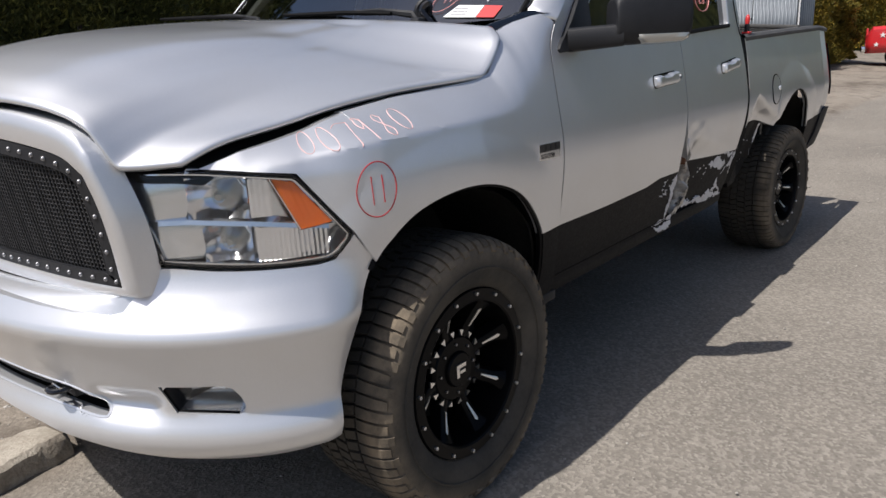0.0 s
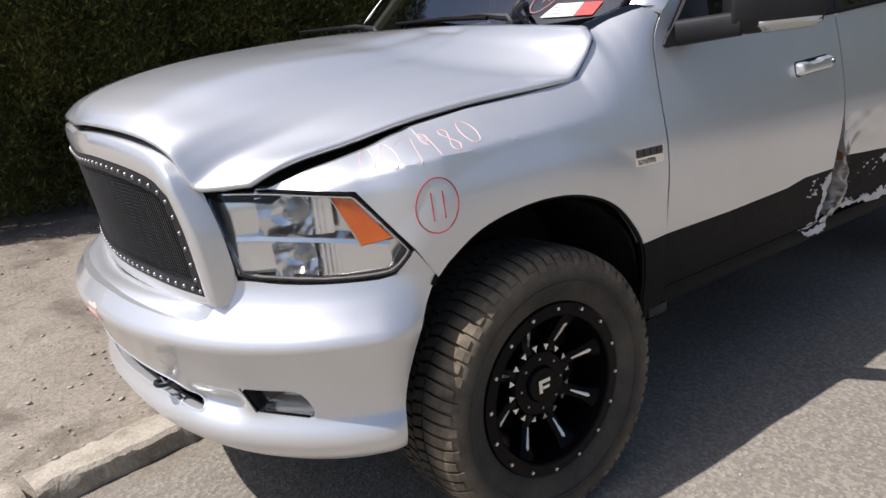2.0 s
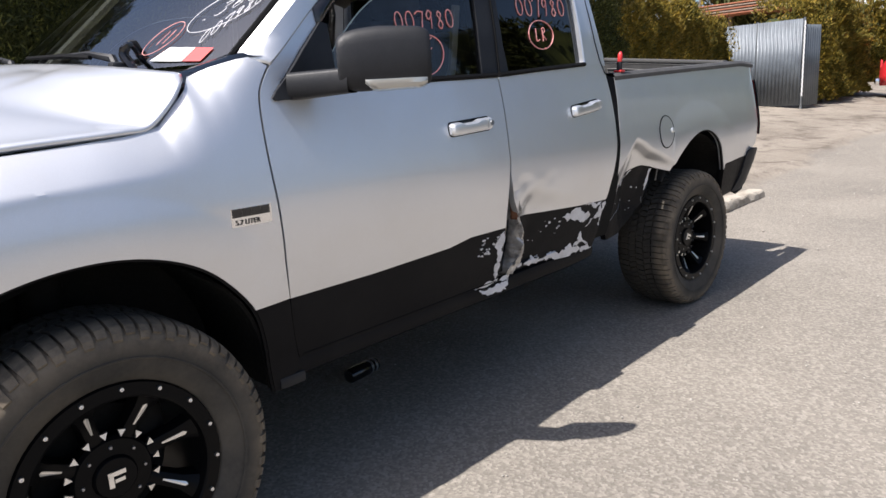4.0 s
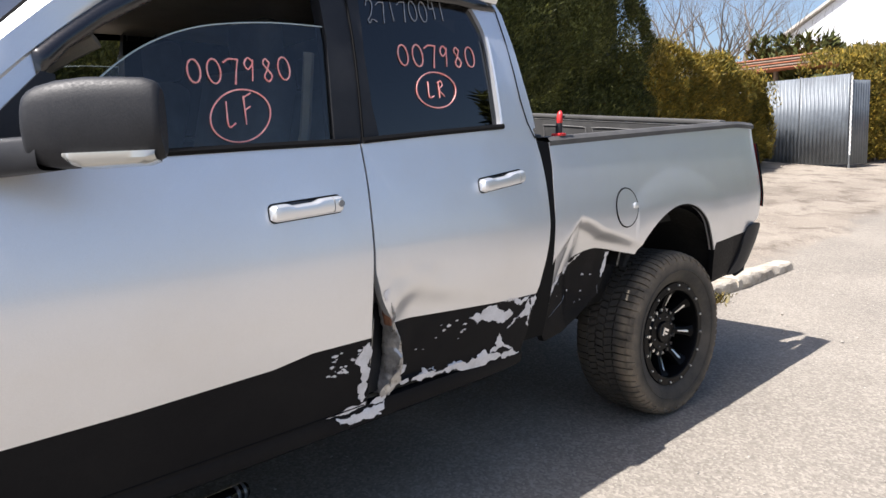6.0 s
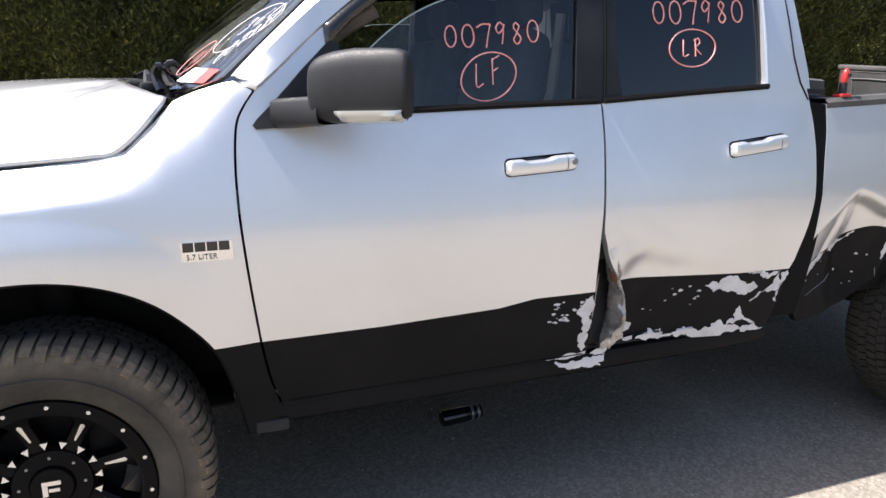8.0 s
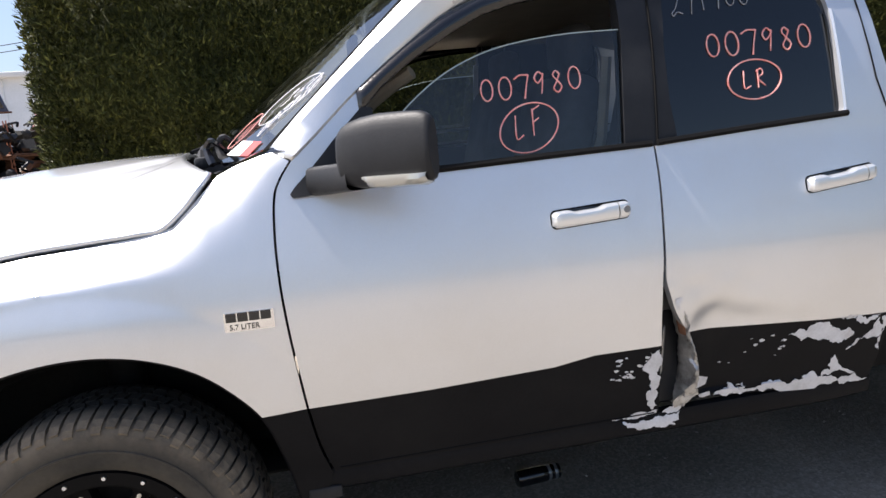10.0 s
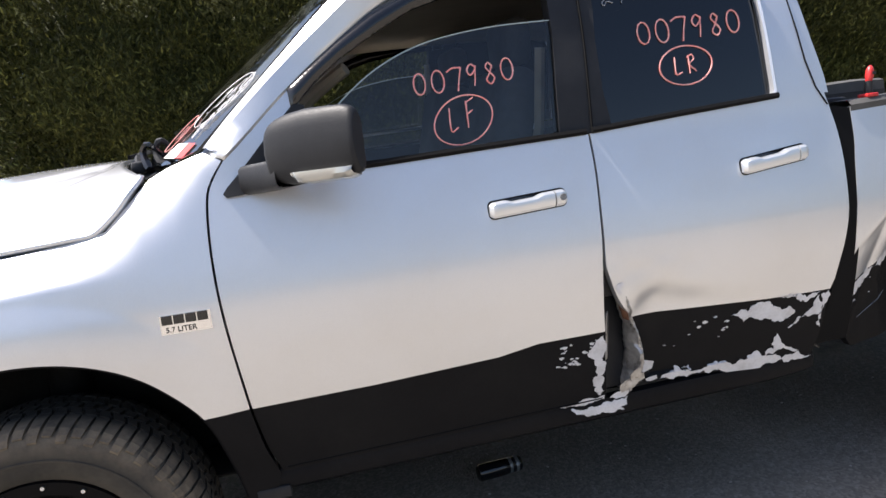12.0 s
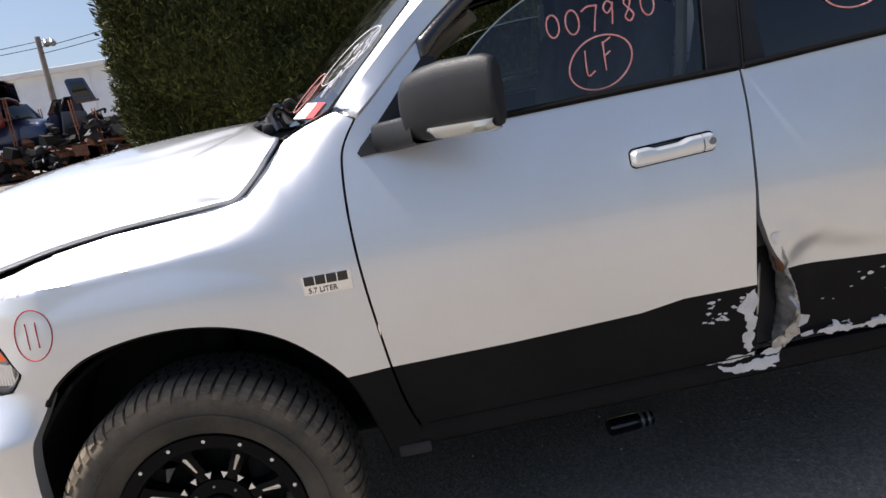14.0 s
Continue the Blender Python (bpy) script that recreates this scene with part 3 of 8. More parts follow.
ARCH_F = arc_line([(0.535, 0.455), (0.50, 0.62), (0.455, 0.755), (0.37, 0.86), (0.28, 0.93), (0.17, 0.975), (0.05, 0.995), (-0.08, 0.99), (-0.21, 0.96), (-0.30, 0.905), (-0.345, 0.86)])
ARCH_B = arc_line([(-0.345, 0.86), (-0.41, 0.75), (-0.455, 0.62), (-0.475, 0.52), (-0.485, 0.42)])
SEAM_A = arc_line([(0.604, 1.457), (0.570, 1.408), (0.551, 1.36), (0.542, 1.26), (0.542, 1.14), (0.55, 1.02), (0.562, 0.90), (0.578, 0.762)])
SEAM_A2 = arc_line([(0.578, 0.762), (0.60, 0.64), (0.632, 0.535)])
GAPW = 0.0035


def shifted(line, d):
    return [(p[0] + d, p[1]) for p in line]


# fender: silver above, black foot behind the wheel
gap_line = [(u, float(np.interp(u, GAP_U, GAP_Z)) - float(np.interp(u, [-0.8, -0.5, -0.1, 0.2, 0.4], [0.012, 0.008, 0.004, 0.002, 0.003]))) for u in np.linspace(-0.795, 0.555, 44)]
lamp_edge = [(-0.40, 0.945), (-0.53, 1.103), (-0.66, 1.118), (-0.79, 1.128)]
fend_up = [p for p in ARCH_F[::-1] if p[1] >= 0.757] + [(0.452, 0.76), (0.578 - GAPW, 0.765)] + shifted(SEAM_A[::-1], -GAPW)[1:] + gap_line[::-1] + lamp_edge[::-1]
fend_low = [(0.452, 0.76)] + [p for p in ARCH_F[::-1] if p[1] < 0.757] + [(0.60, 0.455), (0.628, 0.535)] + shifted(SEAM_A2[::-1], -GAPW)[1:]
for k, fn in ((0, fender_skin), (1, mirrored(fender_skin))):
    v, f, mi = panel([fend_up, fend_low], fn, 0.0095 if not k else 0.03, 0.03, bool(k), [0, 1])
    raw("front_fender", v, f, [M_SILVER, M_BLACK], truck, "silver front fender with red marker writing" if not k else "", mi)

# front door
door_up = shifted(SEAM_A, GAPW) + [(0.93, 0.7655), (1.31, 0.78), (1.44, 0.80), (1.660, 0.80)] + arc_line([(1.661, 0.80), (1.657, 0.90), (1.657, 1.0), (1.666, 1.14), (1.676, 1.30), (1.675, 1.412)]) + [(1.346, 1.402), (1.012, 1.390), (0.838, 1.388), (0.838, 1.58), (0.815, 1.60), (0.805, 1.637), (0.79, 1.623), (0.735, 1.576), (0.702, 1.548), (0.665, 1.510), (0.636, 1.486)]
door_low = [(0.582, 0.762)] + [(0.93, 0.7655), (1.31, 0.78), (1.44, 0.80), (1.660, 0.80)] + [(1.664, 0.70), (1.674, 0.562), (1.2, 0.545), (0.636, 0.537)] + shifted(SEAM_A2[::-1], GAPW)[1:-1]
DOORS = []
for k in (0, 1):
    fn = mirrored(skin) if k else skin
    v, f, mi = panel([door_up, door_low], fn, 0.03, 0.03, bool(k), [0, 1])
    d = raw("front_door", v, f, [M_SILVER, M_BLACK], truck, "silver front door with black lower paint", mi)
    DOORS.append(d)

# rear door, torn open along its front edge on the left
rd_edge = arc_line([(1.682, 1.414), (1.683, 1.30), (1.674, 1.14), (1.669, 1.02), (1.684, 0.958), (1.712, 0.89), (1.752, 0.832)])
rd_up = rd_edge + [(1.954, 0.820), (2.26, 0.808), (2.49, 0.806)] + arc_line([(2.505, 0.84), (2.543, 1.03), (2.557, 1.2), (2.556, 1.32), (2.541, 1.419)]) + [(2.53, 1.459), (2.353, 1.457), (2.017, 1.436)]
rd_low = [(1.752, 0.832), (1.772, 0.76), (1.778, 0.68), (1.760, 0.60), (1.84, 0.578), (2.07, 0.570), (2.40, 0.555), (2.455, 0.57), (2.478, 0.68), (2.49, 0.806), (2.26, 0.808), (1.954, 0.820)]
v, f, mi = panel([rd_up, rd_low], rear_door_skin, 0.016, 0.03, False, [0, 1])
DOORS.append(raw("rear_door", v, f, [M_SILVER, M_BLACK], truck, "silver rear door torn and dented along its lower front edge", mi))
rd_whole = [(1.682, 1.414), (1.668, 1.02), (1.68, 0.562), (2.44, 0.57), (2.50, 0.72), (2.545, 1.03), (2.541, 1.42), (2.53, 1.459), (2.017, 1.436)]
v, f, mi = panel([rd_whole], mirrored(skin), 0.05, 0.03, True)
DOORS.append(raw("rear_door", v, f, [M_SILVER], truck, "", mi))

# bed side
ARCH_R = arc_line([(3.235, 0.885), (3.29, 0.95), (3.42, 1.03), (3.58, 1.075), (3.74, 1.062), (3.88, 0.99), (3.98, 0.88), (4.045, 0.79)])
rail = arc_line([(4.61, 1.466), (4.39, 1.475), (4.112, 1.465), (3.594, 1.445), (2.97, 1.419), (2.621, 1.404)])
bed_front = arc_line([(2.621, 1.404), (2.615, 1.30), (2.598, 1.2), (2.578, 1.03), (2.575, 0.90), (2.580, 0.80)])
tail = arc_line([(4.05, 0.83), (4.43, 0.852)], 3) + arc_line([(4.47, 0.88), (4.62, 0.93), (4.675, 1.02), (4.69, 1.20), (4.685, 1.36), (4.665, 1.43), (4.61, 1.466)])
crush = arc_line([(2.580, 0.80), (2.625, 0.820), (2.705, 0.843), (2.826, 0.900), (2.94, 0.928), (3.04, 0.915), (3.13, 0.893), (3.235, 0.868)])
bed_up = bed_front + crush[1:] + ARCH_R[1:] + tail + rail[1:-1]
bed_black = [(2.580, 0.80), (2.592, 0.62), (2.64, 0.56), (2.754, 0.574), (2.874, 0.606), (2.974, 0.645), (3.05, 0.690), (3.072, 0.77), (3.076, 0.904)] + [p for p in crush[::-1] if p[0] < 3.07]
bed_tail = [(4.045, 0.79), (4.08, 0.70), (4.13, 0.585), (4.36, 0.605), (4.42, 0.72), (4.43, 0.852), (4.05, 0.83)]
v, f, mi = panel([bed_up, bed_black, bed_tail], bed_skin, 0.0105, 0.03, False, [0, 1, 1])
raw("bed_side", v, f, [M_SILVER, M_BLACK], truck, "silver bed side crushed ahead of the rear wheel", mi)
bed_whole = [(2.621, 1.404), (2.598, 1.2), (2.572, 0.9), (2.565, 0.6), (3.06, 0.6)] + [(3.10, 0.8)] + ARCH_R + [(4.08, 0.7), (4.13, 0.585), (4.43, 0.6), (4.62, 0.93), (4.69, 1.2), (4.685, 1.36), (4.61, 1.466), (3.594, 1.445)]
v, f, mi = panel([bed_whole], mirrored(bed_skin_whole), 0.05, 0.03, True)
raw("bed_side", v, f, [M_SILVER], truck, "", mi)

# black shut line between cab and bed
gap_poly = [(2.532, 1.415), (2.548, 1.2), (2.537, 1.03), (2.507, 0.84), (2.485, 0.68), (2.47, 0.60), (2.605, 0.60), (2.592, 0.80), (2.590, 1.03), (2.610, 1.2), (2.633, 1.40)]
v, f, mi = panel([gap_poly], lambda u, z, o: lay(u, o - 0.0015 - 0.05 * max(0, 0.85 - z), inset(u, z), z), 0.03, 0.03)
raw("bed_gap", v, f, [M_RUBBER_SEAL], truck, "black gap between cab and bed", mi)


def sheet(name, rows, mat, parent, label="", flip=False, thick=0.0, angle=40):
    """A surface through rows of points."""
    n, m = len(rows), len(rows[0])
    ob = raw(name, [p for r in rows for p in r], grid_faces(n, m, flip), mat, parent, label, None, angle)
    if thick:
        mod = ob.modifiers.new("thickness", "SOLIDIFY")
        mod.thickness = thick
        mod.offset = -1
    return ob


cab_sec = [(z, float(np.interp(z, SIDE_Z, SIDE_O))) for z in (0.56, 0.7, 0.85, 1.0, 1.15, 1.3, 1.42, 1.55, 1.7, 1.85, 1.93)]
rows = []
for z, o in cab_sec:
    xx = float(np.interp(z, [0.56, 0.8, 1.05, 1.3, 1.45, 1.6, 2.0], [2.44, 2.48, 2.515, 2.53, 2.50, 2.46, 2.38]))
    rows.append([(xx, y, z) for y in np.linspace(-(0.99 - o), 0.99 - o, 9)])
sheet("cab_back", rows[:7], M_SILVER, truck, thick=0.01)
sheet("rear_window", [[(p[0], p[1] * 0.9, p[2]) for p in r] for r in rows[6:]], M_PRIVACY, truck, "dark rear cab window")


# cab side above the belt: pillars and roof
def rounded_out(poly, rise, soft):
    """Height over the skin that swells from an outline's edge inwards."""
    A_ = np.array(poly, float)
    D_ = np.roll(A_, -1, 0) - A_
    L_ = np.maximum((D_ ** 2).sum(1), 1e-12)

    def height(u, z):
        q = np.array((u, z))
        k = np.clip(((q - A_) * D_).sum(1) / L_, 0, 1)
        return rise * (1 - math.exp(-float(np.hypot(*(A_ + D_ * k[:, None] - q).T).min()) / soft))

    return height


def cab_skin(u, z, out=0.0):
    return lay(u, out, inset(u, z), z)


APIL = arc_line([(0.604, 1.460), (0.663, 1.512), (0.735, 1.579), (0.79, 1.628), (0.88, 1.702), (0.967, 1.768), (1.06, 1.836), (1.158, 1.889), (1.306, 1.930), (1.529, 1.949), (1.90, 1.952), (2.273, 1.950)], 4)
CPIL = [(2.545, 1.459), (2.540, 1.515), (2.515, 1.636), (2.492, 1.773), (2.468, 1.90), (2.44, 1.945), (2.273, 1.952)] + arc_line([(2.283, 1.925), (2.31, 1.891), (2.337, 1.828), (2.343, 1.773), (2.343, 1.664), (2.341, 1.571), (2.341, 1.50), (2.337, 1.465), (2.353, 1.457)], 4)
vent_poly = [(0.802, 1.634), (0.88, 1.698), (0.967, 1.764), (1.06, 1.828), (1.104, 1.851), (1.198, 1.893), (1.304, 1.916), (1.473, 1.934), (1.640, 1.941), (1.650, 1.905), (1.633, 1.896), (1.463, 1.886), (1.294, 1.863), (1.188, 1.832), (1.084, 1.778), (0.966, 1.708), (0.881, 1.645), (0.830, 1.594), (0.806, 1.568)]
PILLAR_B = [(1.585, 1.412), (1.76, 1.421), (1.747, 1.543), (1.75, 1.70), (1.777, 1.935), (1.622, 1.935), (1.614, 1.73), (1.598, 1.573)]
FRONT_GLASS = [(0.80, 1.388), (1.012, 1.390), (1.346, 1.402), (1.595, 1.410), (1.604, 1.573), (1.618, 1.717)] + arc_line([(1.622, 1.772), (1.486, 1.769), (1.393, 1.762), (1.302, 1.750), (1.213, 1.732), (1.125, 1.701), (1.038, 1.655), (0.951, 1.589), (0.86, 1.50), (0.80, 1.43)], 4)
REAR_GLASS = [(1.75, 1.419), (2.016, 1.438), (2.338, 1.459), (2.341, 1.50), (2.341, 1.571), (2.343, 1.664), (2.343, 1.773), (2.337, 1.828), (2.31, 1.891), (2.283, 1.925), (2.181, 1.931), (1.775, 1.925), (1.745, 1.70)]
REAR_VISOR = [(1.719, 1.889), (1.727, 1.943), (1.913, 1.957), (2.153, 1.964), (2.323, 1.960), (2.406, 1.941), (2.436, 1.920), (2.430, 1.909), (2.31, 1.905), (2.223, 1.912), (2.058, 1.908), (1.863, 1.900)]
swell_r = rounded_out(REAR_VISOR, 0.018, 0.012)
for k in (0, 1):
    fn = mirrored(cab_skin) if k else cab_skin
    s = -1 if not k else 1
    door = DOORS[0] if not k else DOORS[1]
    rdoor = DOORS[2] if not k else DOORS[3]
    swell = rounded_out(vent_poly, 0.020, 0.012)
    v, f, mi = panel([vent_poly], lambda u, z, o, fn=fn: fn(u, z, o + 0.004 + swell(u, z)), 0.011, 0.02, bool(k))
    raw("window_visor", v, f, [M_GLOSSBLACK], door, "gloss black wind deflector", mi)
    v, f, mi = panel([REAR_VISOR], lambda u, z, o, fn=fn: fn(u, z, o + 0.004 + swell_r(u, z)), 0.011, 0.02, bool(k))
    raw("window_visor", v, f, [M_GLOSSBLACK], rdoor, "gloss black wind deflector", mi)
    v, f, mi = panel([PILLAR_B], lambda u, z, o, fn=fn: fn(u, z, o - 0.004), 0.04, 0.05, bool(k))
    raw("pillar_trim", v, f, [M_PLASTIC], truck, "matt black trim on the middle pillar", mi)
    raw("pillar_gap", *tube([fn(float(np.interp(z, [1.414, 1.55, 1.7, 1.935], [1.690, 1.700, 1.711, 1.722])), z, 0.0) for z in np.linspace(1.414, 1.935, 9)], 0.0035, 5), [M_RUBBER_SEAL], truck)
    v, f, mi = panel([FRONT_GLASS], lambda u, z, o, fn=fn: fn(u, z, o - 0.016), 0.06, 0, bool(k))
    raw("side_glass", v, f, [M_GLASS], door, "clear side glass, lowered a hand's width", mi)
    top_edge = [fn(u, z, -0.016) for u, z in FRONT_GLASS[6:-4]]
    raw("glass_edge", *tube(top_edge, 0.0025, 5), [M_GLASSEDGE], door)
    v, f, mi = panel([REAR_GLASS], lambda u, z, o, fn=fn: fn(u, z, o - 0.016), 0.06, 0, bool(k))
    raw("side_glass", v, f, [M_PRIVACY], rdoor, "dark privacy glass", mi)
    v, f, mi = panel([CPIL], fn, 0.03, 0.05, bool(k))
    raw("rear_pillar", v, f, [M_SILVER], truck, "", mi)
    v, f, mi = panel([[(1.652, 1.898), (1.708, 1.900), (1.713, 1.950), (1.650, 1.948)]], lambda u, z, o, fn=fn: fn(u, z, o + 0.003), 0.03, 0.02, bool(k))
    raw("pillar_cap", v, f, [M_SILVER], truck, "", mi)
    raw("pillar_seam", *tube([fn(u, z, 0.0012) for u, z in ((2.433, 1.915), (2.449, 1.802), (2.465, 1.674), (2.476, 1.571), (2.50, 1.48), (2.535, 1.42))], 0.003, 5), [M_RUBBER_SEAL], truck)
    # belt seals
    for a, b, owner in ((0.82, 1.667, door), (1.688, 2.352, rdoor)):
        pts = [fn(u, float(np.interp(u, [0.82, 1.012, 1.346, 1.675, 2.017, 2.353], [1.388, 1.390, 1.402, 1.412, 1.436, 1.457])) + 0.010, 0.002) for u in np.linspace(a, b, 12)]
        raw("belt_seal", *tube(pts, 0.011, 6), [M_RUBBER_SEAL], owner)
    # pale bead round the rear glass's corner
    bead = [fn(u, z, 0.001) for u, z in arc_line([(2.345, 1.80), (2.347, 1.664), (2.346, 1.571), (2.346, 1.50), (2.343, 1.475), (2.325, 1.464)], 3)]
    raw("window_bead", *tube(bead, 0.008, 6), [M_SILVER], rdoor)


# windshield and front pillars
def ws(s, t):
    """Windshield: s from -1 (left) to 1 across, t from 0 at the cowl to 1 at the roof."""
    a = abs(s)
    base = np.array([0.25 + 0.285 * a ** 2.2, s * 0.872, 1.452 + 0.028 * a ** 4])
    top = np.array([0.96 + 0.10 * a ** 2, s * 0.855, 2.01 - 0.04 * a * a])
    p = base + (top - base) * t
    p[2] += 0.025 * (1 - a ** 6) * math.sin(math.pi * t)
    return p


rows = [[ws(s, t) for s in np.linspace(-1, 1, 25)] for t in np.linspace(0, 1, 9)]
windshield = sheet("windshield", rows, M_WINDSHIELD, truck, "clear windshield with paint-marker writing and stickers")
for s in (-1, 1):
    pil_in = [ws(s, t) for t in np.linspace(0, 1, 17)]
    pil_out = []
    for u, z in [APIL[i] for i in np.linspace(0, 30, 17).astype(int)]:
        q = cab_skin(u, z)
        pil_out.append((q[0], q[1] * (1 if s < 0 else -1), q[2]))
    rows = []
    for i, (a, b) in enumerate(zip(pil_in, pil_out)):
        a, b = np.array(a), np.array(b)
        k = min(1.0, i / 3)
        mid = (a + b) / 2 + np.array([-0.004, s * 0.020, 0.010]) * k + np.array([-0.001, s * 0.004, 0.002])
        rows.append([tuple(a + (0.01, 0, -0.012)), tuple(a + (b - a) * 0.10 + np.array((-0.001, s * 0.012, 0.006)) * k), tuple(mid), tuple(a + (b - a) * 0.92 + np.array((-0.003, s * 0.003, 0.004)) * k), tuple(b + (-0.001, -s * 0.001, 0.001)), tuple(b + (0.006, -s * 0.012, -0.008))])
    sheet("front_pillar", rows, M_SILVER, truck, flip=s > 0, thick=0.008)
    # black seal beside the glass
    raw("windshield_seal", *tube([tuple(np.array(p) + (-0.002, -s * 0.012, 0.005)) for p in pil_in], 0.009, 6), [M_RUBBER_SEAL], truck)
    raw("pillar_lining", *tube([tuple(np.array(p) + (0.045, -s * 0.045, -0.03)) for p in pil_in], 0.033, 8), [M_TRIM], truck, "beige lining of the front pillar")
rows = []
for i, x in enumerate(np.linspace(0, 1, 14)):
    r = []
    for s in np.linspace(-1, 1, 21):
        a = abs(s)
        x0, x1 = ws(s, 1)[0], 2.43 - 0.03 * a
        xx = x0 + (x1 - x0) * x
        half = 0.858
        z = 2.01 + 0.03 * math.sin(math.pi * x) - 0.04 * a * a - (0 if a < 0.9 else (a - 0.9) * 0.18) * math.sin(math.pi * min(x + 0.1, 0.5)) - max(0, x - 0.88) * 0.25
        r.append((xx, s * half, z))
    rows.append(r)
sheet("roof", rows, M_SILVER, truck, thick=0.03)
rows = [[(p[0] + 0.02, p[1] * 0.97, p[2] - 0.06) for p in r] for r in rows]
sheet("headliner", rows, M_TRIM, truck, "beige roof lining")
for s in (-1, 1):
    gut = [(cab_skin(u, z)[0], -s * cab_skin(u, z)[1] * 0.995, z + 0.012) for u, z in APIL[26:]]
    raw("roof_gutter", *tube(gut + [(2.43, s * 0.86, 1.95)], 0.018, 6), [M_SILVER], truck)

# ---- hood ----
side_gap = [(-0.705, -0.775, 1.133), (-0.605, -0.79, 1.172), (-0.452, -0.812, 1.203), (-0.29, -0.836, 1.238), (-0.116, -0.863, 1.263), (0.05, -0.888, 1.277), (0.175, -0.908, 1.286), (0.245, -0.908, 1.294), (0.31, -0.903, 1.345), (0.355, -0.893, 1.398), (0.378, -0.845, 1.435)]
LEAN = 0.05


def level(pts):
    """Heights as they would be with the body upright."""
    return [(p[0], p[1], p[2] - LEAN * max(0.0, p[1] + 0.85)) for p in pts]


G_ = np.array(spline([(p[0], p[1] + float(np.interp(p[0], [-0.7, -0.4, 0.1], [0.009, 0.007, 0.004])), p[2] + float(np.interp(p[0], [-0.7, -0.4, 0.1], [0.003, -0.002, -0.004]))) for p in side_gap], 8))
front_edge = [(-0.935, 0.0, 1.318), (-0.93, -0.15, 1.316), (-0.915, -0.32, 1.305), (-0.892, -0.47, 1.288), (-0.868, -0.575, 1.265), (-0.848, -0.635, 1.235), (-0.832, -0.662, 1.19), (-0.815, -0.68, 1.148), (-0.79, -0.705, 1.136), (-0.705, -0.775, 1.133)]
front_edge[-1] = tuple(G_[0])
F_ = np.array(spline(level(front_edge), 8))
R_ = np.array([tuple(G_[-1] * s ** 2.2 + np.array((0.22, 0, 1.468)) * (1 - s ** 2.2)) for s in np.linspace(0, 1, 40)])
R_[:, 1] = np.linspace(0, G_[-1][1], 40)
C_ = np.array(spline(level([(-0.935, 0, 1.318), (-0.90, 0, 1.352), (-0.80, 0, 1.385), (-0.6, 0, 1.425), (-0.3, 0, 1.462), (0.0, 0, 1.492), (0.22, 0, 1.510)]), 8))


def along(P, t):
    k = t * (len(P) - 1)
    i = min(int(k), len(P) - 2)
    return P[i] + (P[i + 1] - P[i]) * (k - i)


def hood_at(s, v):
    a = abs(s)
    p = (1 - v) * along(F_, a) + v * along(R_, a) + (1 - a) * along(C_, v) + a * along(G_, v)
    p = p - ((1 - a) * (1 - v) * F_[0] + a * (1 - v) * F_[-1] + (1 - a) * v * R_[0] + a * v * R_[-1])
    env = math.sin(math.pi * min(max(v, 0), 1))
    bulge = 1 / (1 + math.exp((a - 0.50 + 0.10 * (1 - v)) * 46))
    shoulder = math.exp(-((a - 0.80) / 0.13) ** 2)
    p[2] += env * (0.032 * bulge + 0.012 * shoulder)
    # shallow vent scoop towards the rear
    scoop = math.exp(-(abs(a - 0.42) / 0.09) ** 4) * min(max((v - 0.45) / 0.35, 0), 1) * min(max((0.97 - v) / 0.05, 0), 1)
    p[2] -= 0.014 * scoop
    if s > 0:
        p[1] = -p[1]
    return tuple(p)


vs = [0, 0.004, 0.018] + list(np.linspace(0.04, 1, 46))
ss = np.sort(np.concatenate([np.linspace(-1, 1, 91), [-0.996, 0.996, -0.985, 0.985]]))
rows = []
for v_ in vs:
    r = []
    for s in ss:
        p = list(hood_at(s, v_))
        if v_ == 0 or abs(s) == 1:
            p[2] -= 0.003
        r.append(tuple(p))
    rows.append(r)
hood = sheet("hood", rows, M_SILVER, truck, "silver hood with a raised centre", flip=True, thick=0.02, angle=60)
for s in (-0.42, 0.42):
    q = hood_at(s, 0.88)
    part("washer_nozzle", box_bm(q[0], q[1], q[2] + 0.008, 0.03, 0.035, 0.014, 0.004), M_PLASTIC, hood, "black washer nozzle")
# dark underside that closes the gap round the hood
rows = []
for v_ in np.linspace(0, 1, 30):
    r = []
    for s in np.linspace(-1, 1, 41):
        p = hood_at(s, v_)
        e = max(0.0, (abs(s) - 0.93) / 0.07)
        r.append((p[0] + 0.035 * max(0, 1 - v_ * 8), p[1] + math.copysign(0.022, s) * e, p[2] - 0.035 - 0.012 * e))
    rows.append(r)
sheet("hood_inner_panel", rows, M_DARK, truck, "black inner panel under the hood gap", flip=True)

